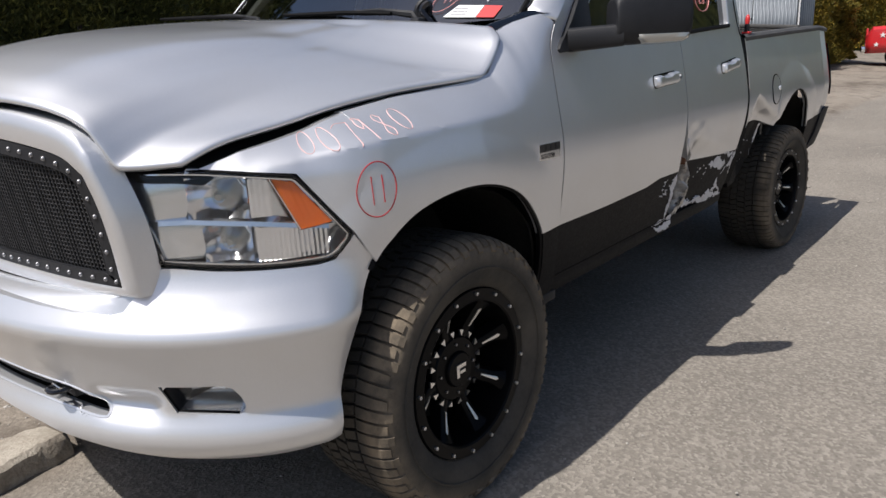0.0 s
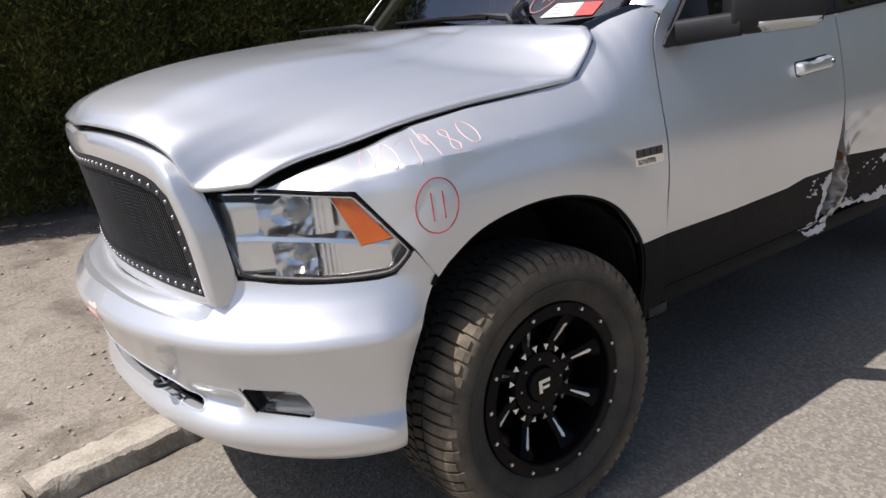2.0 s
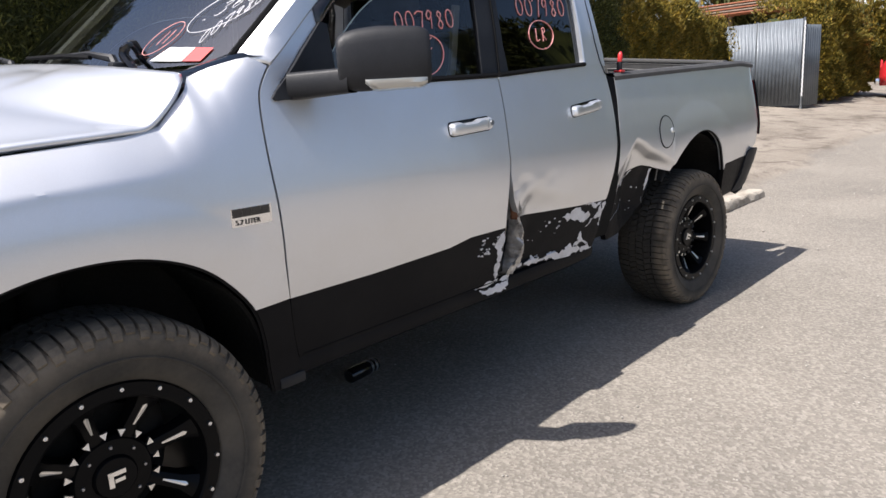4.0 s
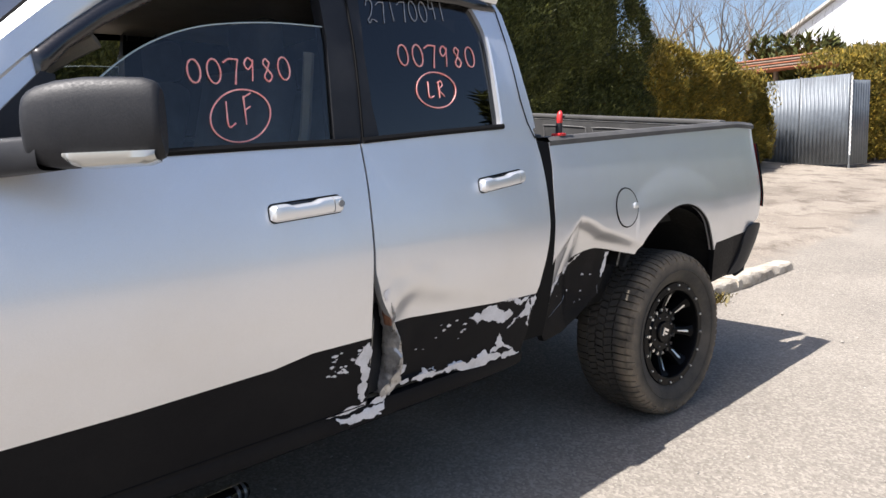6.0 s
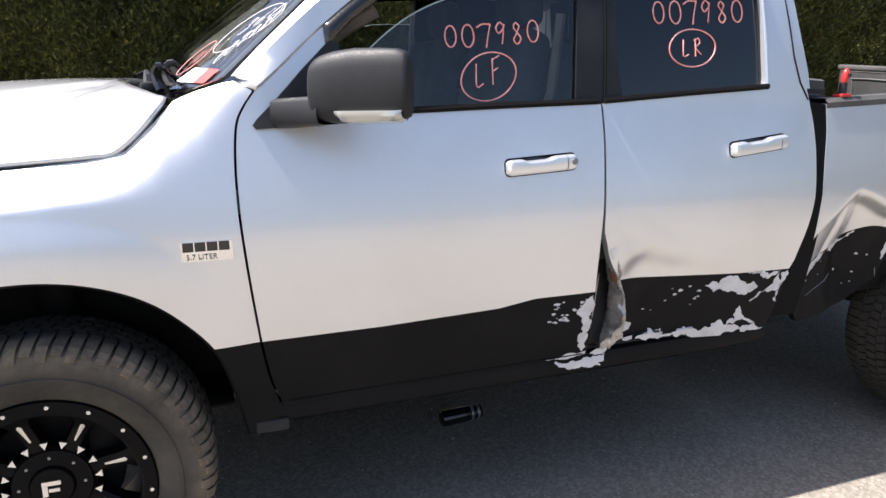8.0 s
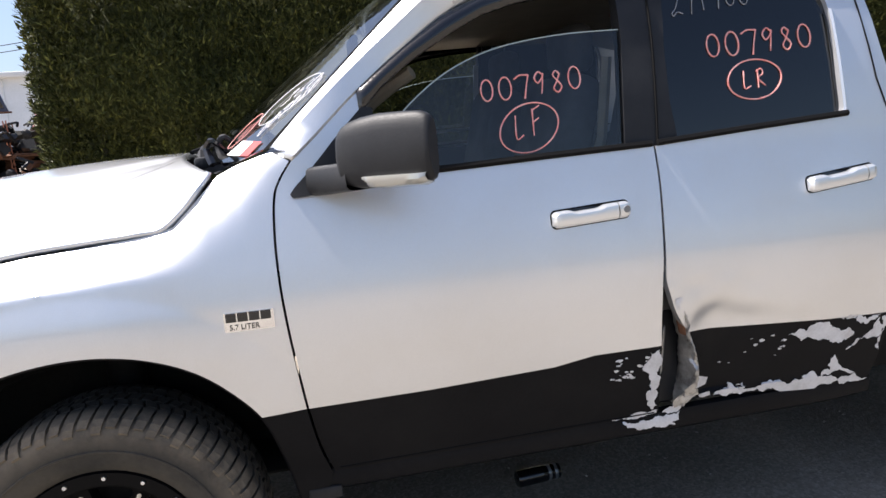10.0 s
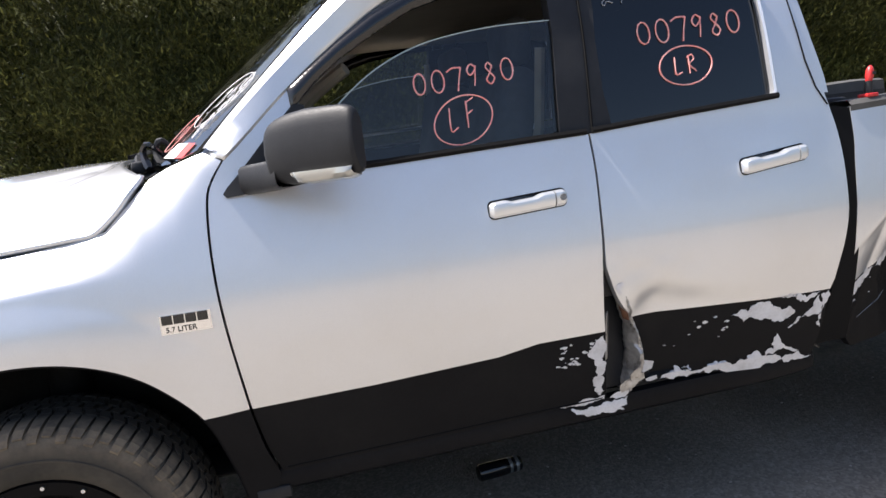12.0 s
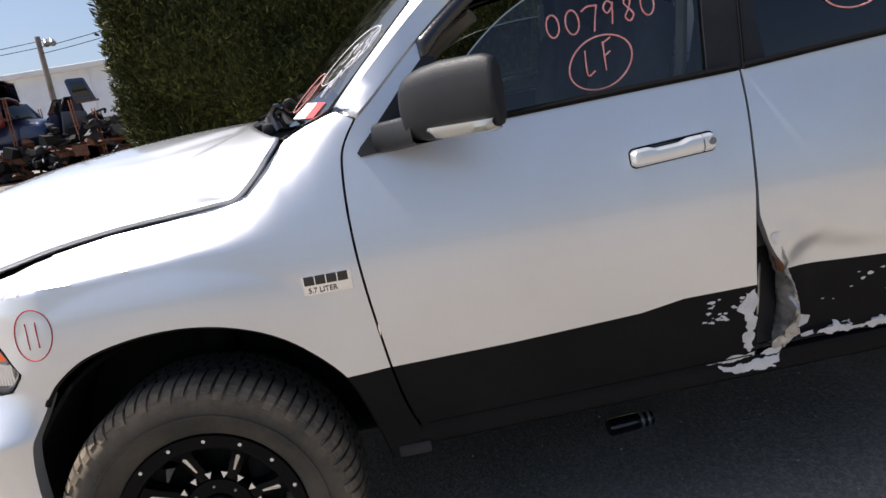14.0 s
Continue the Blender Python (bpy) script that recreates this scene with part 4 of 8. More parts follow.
# cowl: black trough between hood and windshield with broken trim and wipers
rows = [[(0.20 + 0.14 * s * s + t * 0.16, s * 0.80, 1.435 - 0.02 * s * s - 0.05 * math.sin(math.pi * t)) for s in np.linspace(-1, 1, 15)] for t in (0, 0.25, 0.5, 0.75, 1)]
sheet("cowl_panel", rows, M_PLASTIC, truck, "black plastic cowl, broken at its end", thick=0.008)
for s in (-1, 1):
    # corner filler from fender to windshield foot
    a = [np.array(fender_skin(u, float(np.interp(u, GAP_U, GAP_Z)) - 0.004)) for u in np.linspace(0.34, 0.60, 10)]
    b = [np.array((0.36, -0.775, 1.43)) + (np.array(ws(-1, 0.06)) - np.array((0.36, -0.775, 1.43))) * t for t in np.linspace(0, 1, 10)]
    rows = [[tuple(p * (1, -s, 1) if s > 0 else p) for p in L] for L in (a, [(p + q) / 2 + (0, 0, 0.004) for p, q in zip(a, b)], b)]
    sheet("cowl_corner", rows, M_PRIVACY, truck, flip=s < 0)


def wiper(x0, y0, z0, reach, bend, parent):
    """Arm, blade and pivot cap of one wiper lying low on the glass."""
    w = new("wiper")
    w.parent = parent
    w["label"] = "black wiper arm and blade"
    piv = np.array([x0, y0, z0])
    tip = np.array([x0 + bend, y0 + reach, z0 + 0.05 + bend * 0.2])
    raw("wiper_arm", *tube([piv, piv + (0, 0.02 * np.sign(reach), 0.03), (piv + tip) / 2 + (0, 0, 0.025), tip], [0.014, 0.013, 0.009, 0.007], 7), [M_PLASTIC], w)
    raw("wiper_blade", *tube([tip + (-0.02, -reach * 0.75, -0.012), tip + (0, 0, 0.0), tip + (0.0, reach * 1.05, 0.004)], [0.007, 0.010, 0.007], 6), [M_RUBBER_SEAL], w)
    part("pivot_cap", box_bm(*piv, 0.045, 0.045, 0.04, 0.012), M_PLASTIC, w)
    return w


wiper(0.325, -0.585, 1.462, 0.335, -0.02, truck)
wiper(0.30, 0.25, 1.470, 0.40, 0.02, truck)
rnd = random.Random(4)
for i in range(2):
    # bent scraps of cowl trim and linkage sticking up at the left end
    c = np.array([0.36 + 0.035 * i, -0.62 + 0.05 * (i % 2), 1.455])
    pts = [c, c + (rnd.uniform(-0.03, 0.03), 0.03, 0.05), c + (rnd.uniform(0.0, 0.05), rnd.uniform(-0.02, 0.06), 0.075 + 0.01 * i), c + (0.05, 0.05, 0.03)]
    raw("broken_cowl_trim", *tube(spline(pts, 4), [0.012, 0.014, 0.013, 0.012, 0.011, 0.011, 0.010, 0.010, 0.009, 0.009, 0.008, 0.008, 0.008], 6), [M_PLASTIC if i % 2 else M_GLOSSBLACK], truck, "bent black scrap of cowl trim")
# ---- front: bumper, grille, headlamps ----
FOG = [(-0.92, 0.612), (-0.765, 0.613), (-0.742, 0.603), (-0.726, 0.578), (-0.718, 0.550), (-0.722, 0.534), (-0.738, 0.527), (-0.89, 0.535)]
top_b = [(UC, 0.815), (-1.45, 0.815), (-1.25, 0.808), (-1.10, 0.80), (-1.0, 0.797), (-0.965, 0.805), (-0.935, 0.845), (-0.90, 0.892), (-0.87, 0.900)]
lamp_low = [(-0.87, 0.902), (-0.75, 0.890), (-0.62, 0.884), (-0.50, 0.880), (-0.455, 0.886), (-0.40, 0.940)]
bot_b = [(-0.485, 0.42), (-0.52, 0.408), (-0.60, 0.398), (-0.75, 0.392), (-0.92, 0.402), (-1.11, 0.432), (-1.30, 0.467), (-1.5, 0.485), (UC, 0.487)]
US = -0.83
z_at = lambda line, u: float(np.interp(u, [p[0] for p in line], [p[1] for p in line]))
INTAKE = [(UC, 0.532), (-1.42, 0.531), (-1.3, 0.528), (-1.18, 0.519), (-1.10, 0.510), (-1.083, 0.514), (-1.085, 0.530), (-1.105, 0.556), (-1.15, 0.580), (-1.22, 0.594), (-1.4, 0.606), (UC, 0.610)]
bump_a = [p for p in top_b] + [(US, z_at(lamp_low, US)), (US, 0.6126), (-0.92, 0.612), (-0.89, 0.535), (US, 0.5318), (US, z_at(bot_b[::-1], US))] + [p for p in bot_b if p[0] < US] + INTAKE
bump_b = [(US, z_at(lamp_low, US))] + [p for p in lamp_low if p[0] > US] + [(-0.345, 0.862)] + ARCH_B[1:] + [p for p in bot_b[1:] if p[0] > US] + [(US, z_at(bot_b[::-1], US)), (US, 0.5318), (-0.738, 0.527), (-0.722, 0.534), (-0.718, 0.550), (-0.726, 0.578), (-0.742, 0.603), (-0.765, 0.613), (US, 0.6126)]


def bumper_skin(u, z, out=0.0):
    """Bumper face with a shallow scoop that leads from the intake to the fog lamp."""
    du = min(max((-0.90 - u) / 0.07, 0), 1) * min(max((u + 1.135) / 0.07, 0), 1)
    du = du * du * (3 - 2 * du)
    scoop = 0.030 * du * math.exp(-((z - 0.560) / (0.026 if z > 0.560 else 0.040)) ** 2)
    return lay(u, out, inset(u, z) + scoop, z)


bag = Bag()
for k in (0, 1):
    v, f, mi = panel([bump_a, bump_b], mirrored(bumper_skin) if k else bumper_skin, 0.014, 0.035, bool(k))
    bag.add(v, f)
bumper = bag.make("front_bumper", [M_SILVER], truck, "silver front bumper with a faint red mark", 50)
# rolled edge round the lower opening
lip = [bumper_skin(u, z, -0.003) for u, z in arc_line(INTAKE, 4)]
raw("intake_lip", *tube(lip + [(p[0], -p[1], p[2]) for p in lip[::-1][1:-1]], 0.0055, 6, closed=True), [M_SILVER], bumper)
# intake behind the lower opening
rows = [[(skin(u, z, -0.09)[0], s * skin(u, z, -0.09)[1], z) for s, u in [(1, q) for q in np.linspace(-1.0, UC, 10)] + [(-1, q) for q in np.linspace(UC, -1.0, 10)[1:]]] for z in (0.42, 0.52, 0.60, 0.68)]
sheet("intake_back", rows, M_DARK, bumper, "black lower intake")
for z in (0.548, 0.575):
    line = [skin(u, z, -0.04) for u in np.linspace(-1.08, UC, 9)]
    raw("intake_bar", *tube(line + [(p[0], -p[1], p[2]) for p in line[::-1][1:]], 0.006, 5), [M_PLASTIC], bumper)
for s in (-1, 1):
    c = np.array([-0.936, s * 0.425, 0.568])
    hook = new("tow_hook")
    hook.parent = bumper
    hook["label"] = "black steel tow hook"
    raw("hook_loop", *tube(spline([c + (0.09, -0.014, 0.0), c + (0, -0.018, 0.006), c + (-0.018, -0.009, 0.008), c + (-0.018, 0.009, 0.008), c + (0, 0.018, 0.006), c + (0.09, 0.014, 0.0)], 5), 0.0075, 8), [M_GLOSSBLACK], hook)
    part("hook_plate", box_bm(c[0] + 0.055, c[1], c[2] - 0.004, 0.06, 0.066, 0.034, 0.010), M_PLASTIC, hook)
    raw("hook_pin", *tube([c + (0.0, -0.022, 0.012), c + (0.0, 0.022, 0.012)], 0.004, 8), [M_CHROME], hook, "bright pin")
    # fog lamp
    fog = new("fog_lamp")
    fog.parent = bumper
    fog["label"] = "clear fog lamp in a dark recess"
    fn = (lambda u, z, o: skin(u, z, o)) if s < 0 else mirrored(skin)
    v, f, mi = panel([FOG], lambda u, z, o, fn=fn: fn(u, z, o - 0.055 - 0.25 * abs(z - 0.572)), 0.025, 0, s > 0)
    raw("fog_reflector", v, f, [M_REFLECT], fog)
    v, f, mi = panel([FOG], lambda u, z, o, fn=fn: fn(u, z, o - 0.030), 0.04, 0, s > 0)
    raw("fog_lens", v, f, [M_LENS], fog).visible_shadow = False
    rows = [[fn(u, z, o) for u, z in FOG + FOG[:1]] for o in (-0.004, -0.035, -0.065)]
    sheet("fog_recess", rows, M_REFLECT, fog, flip=s < 0, angle=20)
    raw("fog_side", [fn(u, z, o) for u, z in (FOG[0], FOG[-1]) for o in (-0.003, -0.060)], [(0, 1, 3, 2)], [M_PLASTIC], fog).location.x = 0.002
    q0 = fn(-0.785, 0.583, -0.050)
    raw("fog_bulb", *lathe([(0.0001, -0.016), (0.008, -0.014), (0.012, -0.004), (0.012, 0.012)], 14), [M_CHROME], fog).location = q0
    # slanted chrome blade across the bowl
    raw("fog_blade", [fn(-0.895, 0.541, -0.034), fn(-0.80, 0.590, -0.036), fn(-0.76, 0.608, -0.036), fn(-0.79, 0.606, -0.050), fn(-0.90, 0.552, -0.052)], [(0, 1, 2, 3, 4) if s < 0 else (4, 3, 2, 1, 0)], [M_REFLECT], fog)
    edge = [fn(u, z, -0.010) for u, z in FOG[-2:] + FOG[:1]]
    raw("fog_rim", *tube(edge, 0.004, 5), [M_RUBBER_SEAL], fog)


# grille: leaning surround, wire mesh, riveted frame
def gr(y, z, out=0.0):
    """Grille surface: out is forward."""
    lean = float(np.interp(z, [0.78, 0.87, 1.15, 1.33], [-0.905, -0.918, -0.955, -0.95]))
    return (lean + 0.20 * y * y - out, y, z)


MESH_T = spline([(0, 1.232), (0.2, 1.228), (0.38, 1.213), (0.52, 1.192), (0.60, 1.170), (0.645, 1.135)], 5)
MESH_S = spline([(0.645, 1.135), (0.66, 1.06), (0.662, 0.97), (0.655, 0.872)], 4)
MESH_B = spline([(0.655, 0.872), (0.5, 0.878), (0.3, 0.888), (0.0, 0.895)], 4)
outer_t = spline([(0, 1.300), (0.2, 1.297), (0.38, 1.285), (0.52, 1.265), (0.625, 1.235), (0.675, 1.18)], 5)
outer_s = spline([(0.675, 1.18), (0.705, 1.06), (0.712, 0.97), (0.706, 0.85)], 4)
outer_b = spline([(0.706, 0.85), (0.5, 0.845), (0.3, 0.850), (0.0, 0.855)], 4)
up = lambda L_: [(a, b - LEAN * (0.85 - a)) for a, b in L_]
MESH_T, MESH_S, MESH_B, outer_t, outer_s, outer_b = map(up, (MESH_T, MESH_S, MESH_B, outer_t, outer_s, outer_b))
ring_in = MESH_T + MESH_S[1:] + MESH_B[1:]
ring_out = outer_t + outer_s[1:] + outer_b[1:]
grille = new("grille")
grille.parent = truck
grille["label"] = "silver grille surround with a black riveted wire-mesh insert"
bag = Bag()
for s in (-1, 1):
    rows = []
    for (a, b), (c, d) in zip(ring_in, ring_out):
        r = []
        for t, o in ((-0.12, -0.05), (0.0, -0.004), (0.05, 0.004), (0.5, 0.010), (0.93, 0.006), (1.0, -0.002), (1.0, -0.06)):
            y, z = a + (c - a) * t, b + (d - b) * t
            r.append(gr(s * y, z, o))
        rows.append(r)
    bag.add([p for r in rows for p in r], grid_faces(len(rows), 7, s < 0))
bag.make("surround", [M_SILVER], grille, "silver grille surround", 50)
# flat riveted frame
bag = Bag()
for s in (-1, 1):
    rows = []
    n = len(ring_in)
    for i, (a, b) in enumerate(ring_in):
        p0, p1 = np.array(ring_in[max(i - 1, 0)]), np.array(ring_in[min(i + 1, n - 1)])
        d = (p1 - p0) / np.linalg.norm(p1 - p0)
        nrm = np.array([d[1], -d[0]])
        ins = np.array((a, b)) + nrm * 0.032
        if ins[0] < 0:
            ins[0] = 0
        rows.append([gr(s * a, b, -0.004), gr(s * a, b, 0.004), gr(s * ins[0], ins[1], 0.004), gr(s * ins[0], ins[1], -0.006)])
    bag.add([p for r in rows for p in r], grid_faces(len(rows), 4, s > 0))
bag.make("mesh_frame", [M_PLASTIC], grille, "flat black mesh frame")
L = np.concatenate([[0], np.cumsum([math.dist(ring_in[i], ring_in[i + 1]) for i in range(len(ring_in) - 1)])])
rivet_v, rivet_f = lathe([(0.0001, -0.0042), (0.0035, -0.0034), (0.0055, -0.001), (0.0058, 0.002)], 8)
rivet_v = [(p[1], p[0], p[2]) for p in rivet_v]
rivet_me = None
mid = []
for i, (a, b) in enumerate(ring_in):
    p0, p1 = np.array(ring_in[max(i - 1, 0)]), np.array(ring_in[min(i + 1, len(ring_in) - 1)])
    d = (p1 - p0) / np.linalg.norm(p1 - p0)
    mid.append(np.array((a, b)) + np.array([d[1], -d[0]]) * 0.016)
mid = np.array(mid)
for q in np.arange(0.02, L[-1], 0.043):
    y, z = np.interp(q, L, mid[:, 0]), np.interp(q, L, mid[:, 1])
    for s in (-1, 1):
        if rivet_me is None:
            ob = raw("rivet", rivet_v, [f[::-1] for f in rivet_f], [M_RIVET], grille)
            rivet_me = ob.data
        else:
            ob = new("rivet", rivet_me)
            ob.parent = grille
        ob.location = gr(s * y, z, 0.005)
# woven wire
bag = Bag()
for z in np.arange(0.868, 1.186, 0.0105):
    if z > MESH_S[0][1]:
        lim = float(np.interp(z, [p[1] for p in MESH_T[::-1]], [p[0] for p in MESH_T[::-1]]))
    else:
        lim = float(np.interp(z, [0.862, 0.96, 1.05, 1.125], [0.655, 0.662, 0.66, 0.645]))
    lim -= 0.012
    if lim < 0.05:
        continue
    bag.add(*tube([gr(y, z, -0.010 + 0.002 * (i % 2)) for i, y in enumerate(np.linspace(-lim, lim, 41))], 0.0016, 4, caps=False))
for y in np.arange(-0.645, 0.65, 0.0125):
    zt = float(np.interp(abs(y), [p[0] for p in MESH_T], [p[1] for p in MESH_T])) - 0.01
    bag.add(*tube([gr(y, z, -0.0075) for z in np.linspace(0.868, zt, 7)], 0.0019, 4, caps=False))
bag.make("wire_mesh", [M_MESH], grille, "black woven wire mesh", 0)
rows = [[gr(y, z, -0.07) for y in np.linspace(-0.60, 0.60, 9)] for z in (0.80, 0.95, 1.1, 1.19)]
sheet("radiator", rows, M_DARK, grille, "dark radiator behind the mesh")
# filler between grille and bumper, with its cut line
def shelf(y, t):
    """From under the grille forward and down to the bumper's upper edge."""
    a = abs(y)
    u = UC + a * 1.10
    zt = float(np.interp(u, [p[0] for p in top_b], [p[1] for p in top_b]))
    e = bumper_skin(u, zt - 0.008, -0.010)
    g0 = gr(a, 0.842 - LEAN * (0.85 - a) + 0.008, 0.004)
    p0, p1 = np.array((g0[0], a, g0[2])), np.array((e[0], -e[1], e[2]))
    p = p0 + (p1 - p0) * t
    p[2] += 0.012 * math.sin(math.pi * t)
    return (p[0], p[1] * (1 if y > 0 else -1), p[2])


rows = [[shelf(y, t) for y in np.linspace(-0.700, 0.700, 35)] for t in (0, 0.15, 0.4, 0.7, 0.92, 1.0)]
sheet("grille_filler", rows, M_SILVER, grille, flip=True)
# splash pan behind the bumper, widened to stop sun leaking onto the ground
rows = [[(x, y, 0.50) for y in np.linspace(-0.76, 0.76, 11)] for x in (-0.97, -0.85, -0.7, -0.5, -0.3, 0.0, 0.5)]
rows = [[(max(p[0], -0.97 + 0.45 * p[1] ** 2), p[1], p[2]) for p in r] for r in rows]
sheet("splash_pan", rows, M_DARK, truck, "dark splash pan", thick=0.01)

# headlamps
LAMP = arc_line([(-0.955, 1.122), (-0.79, 1.122), (-0.66, 1.112), (-0.54, 1.096)], 3) + arc_line([(-0.53, 1.09), (-0.47, 1.02), (-0.408, 0.943)], 3) + arc_line([(-0.412, 0.930), (-0.455, 0.894), (-0.52, 0.889), (-0.64, 0.893), (-0.875, 0.911)], 3)
AMB = [(-0.597, 1.096), (-0.537, 1.085), (-0.488, 1.026), (-0.449, 0.978), (-0.535, 0.970)]
for s in (-1, 1):
    fn = skin if s < 0 else mirrored(skin)
    lamp = new("headlamp")
    lamp.parent = truck
    lamp["label"] = "clear headlamp with an amber corner reflector"
    v, f, mi = panel([LAMP], lambda u, z, o, fn=fn: fn(u, z, o + 0.004), 0.04, 0, s > 0)
    ob = raw("lens", v, f, [M_LENS], lamp, "", mi)
    ob.visible_shadow = False
    v, f, mi = panel([LAMP], lambda u, z, o, fn=fn: fn(u, z, o - 0.075), 0.04, 0, s > 0)
    raw("housing", v, f, [M_REFLECT], lamp, "chrome-coated lamp housing", mi)
    rim = [fn(u, z, -0.002) for u, z in LAMP]
    raw("rim", *tube(rim, 0.0042, 6, closed=True), [M_RUBBER_SEAL], lamp)
    mid_u, mid_z = -0.66, 1.005
    raw("chrome_rim", *tube([fn(u + (mid_u - u) * 0.03, z + (mid_z - z) * 0.06, -0.005) for u, z in LAMP], 0.0035, 6, closed=True), [M_CHROME], lamp)
    rows = [[fn(u, z, o) for u, z in LAMP + LAMP[:1]] for o in (-0.004, -0.035, -0.075)]
    sheet("bowl_wall", rows, M_REFLECT, lamp, flip=s < 0)
    # two stacked reflector bowls: parabolic, cut into upright facets
    for name, u0, u1, z0, z1, deep in (("high_beam_bowl", -0.80, -0.655, 1.008, 1.105, 0.045), ("low_beam_bowl", -0.77, -0.655, 0.908, 0.992, 0.040)):
        rows = []
        for z in np.linspace(z0, z1, 9):
            r = []
            for u in np.linspace(u0, u1, 17):
                a, b = 2 * (u - u0) / (u1 - u0) - 1, 2 * (z - z0) / (z1 - z0) - 1
                r.append(fn(u, z, -0.012 - deep * max(0, 1 - 0.8 * a * a - 0.5 * b * b)))
            rows.append(r)
        sheet(name, rows, M_CHROME2, lamp, "chrome reflector bowl", flip=s < 0, angle=60)
        uc, zc = (u0 + u1) / 2, (z0 + z1) / 2
        raw("bulb", *tube([fn(uc, zc, -0.065), fn(uc, zc, -0.040), fn(uc, zc, -0.028)], [0.016, 0.015, 0.008], 10), [M_CLEARGREY], lamp)
    # chrome shelf between the bowls
    div = [(u, float(np.interp(u, [-0.93, -0.80, -0.65, -0.46], [1.000, 1.005, 0.995, 0.968]))) for u in np.linspace(-0.92, -0.46, 12)]
    rows = [[fn(u, z + dz, o) for u, z in div] for dz, o in ((0.010, -0.07), (0.006, -0.010), (-0.005, -0.008), (-0.010, -0.07))]
    sheet("divider", rows, M_REFLECT, lamp, flip=s < 0)
    # smooth chrome blades towards the grille, above and below the shelf
    for name, z0, z1, ua, ub, uc in (("upper_blade", 1.006, 1.116, -0.925, -0.955, -0.795), ("lower_blade", 0.913, 0.994, -0.885, -0.915, -0.765)):
        rows = []
        for q in np.linspace(0, 1, 5):
            ui = ua + (ub - ua) * q
            ue = uc + (0.035 if q > 0.6 else 0.0) - 0.05 * abs(q - 0.4)
            rows.append([fn(ui + (ue - ui) * k, z0 + (z1 - z0) * q, -0.012 - 0.022 * k) for k in (0, 0.35, 0.7, 1.0)] + [fn(ue, z0 + (z1 - z0) * q, -0.060)])
        sheet(name, rows, M_REFLECT, lamp, "smooth bright lamp blade", flip=s < 0, angle=30)
    # upright flutes of the turn signal, above and below the shelf
    bag = Bag()
    for i in range(15):
        u = -0.645 + i * 0.0125
        zt = float(np.interp(u, [-0.66, -0.55, -0.47], [0.985, 0.978, 0.962]))
        rows = [[fn(u + du, z, o) for z in (0.902, 0.93, zt)] for du, o in ((0, -0.0165), (0.006, -0.0148), (0.0125, -0.0165))]
        bag.add([p for r in rows for p in r], grid_faces(3, 3, s > 0))
    bag.make("fluted_lens", [M_CHROME2], lamp, "fluted clear side lens", 20)
    bag = Bag()
    for i in range(4):
        u = -0.652 + i * 0.0135
        rows = [[fn(u + du, z, o) for z in (1.008, 1.05, 1.098)] for du, o in ((0, -0.0165), (0.0065, -0.0148), (0.0135, -0.0165))]
        bag.add([p for r in rows for p in r], grid_faces(3, 3, s > 0))
    bag.make("fluted_lens", [M_CHROME2], lamp, "", 20)
    # ribbed amber corner
    v, f, mi = panel([AMB], lambda u, z, o, fn=fn: fn(u, z, o - 0.007 - 0.0007 * math.cos(2 * math.pi * (z * 0.35 + u) / 0.017)), 0.0055, 0.02, s > 0)
    raw("amber_reflector", v, f, [M_AMBER], lamp, "amber corner reflector", mi)
    raw("amber_bezel", *tube([fn(u, z, -0.006) for u, z in AMB], 0.003, 5, closed=True), [M_CHROME], lamp)
    # grey inner bracket beside the grille
    v, f, mi = panel([[(-0.985, 1.13), (-0.957, 1.124), (-0.878, 0.905), (-0.905, 0.895)]], lambda u, z, o, fn=fn: fn(u, z, o - 0.012), 0.04, 0.03, s > 0)
    raw("inner_bracket", v, f, [M_GREYCAR], lamp, "grey bracket beside the lamp", mi)

# ---- wheels ----
TYRE_R = 0.426


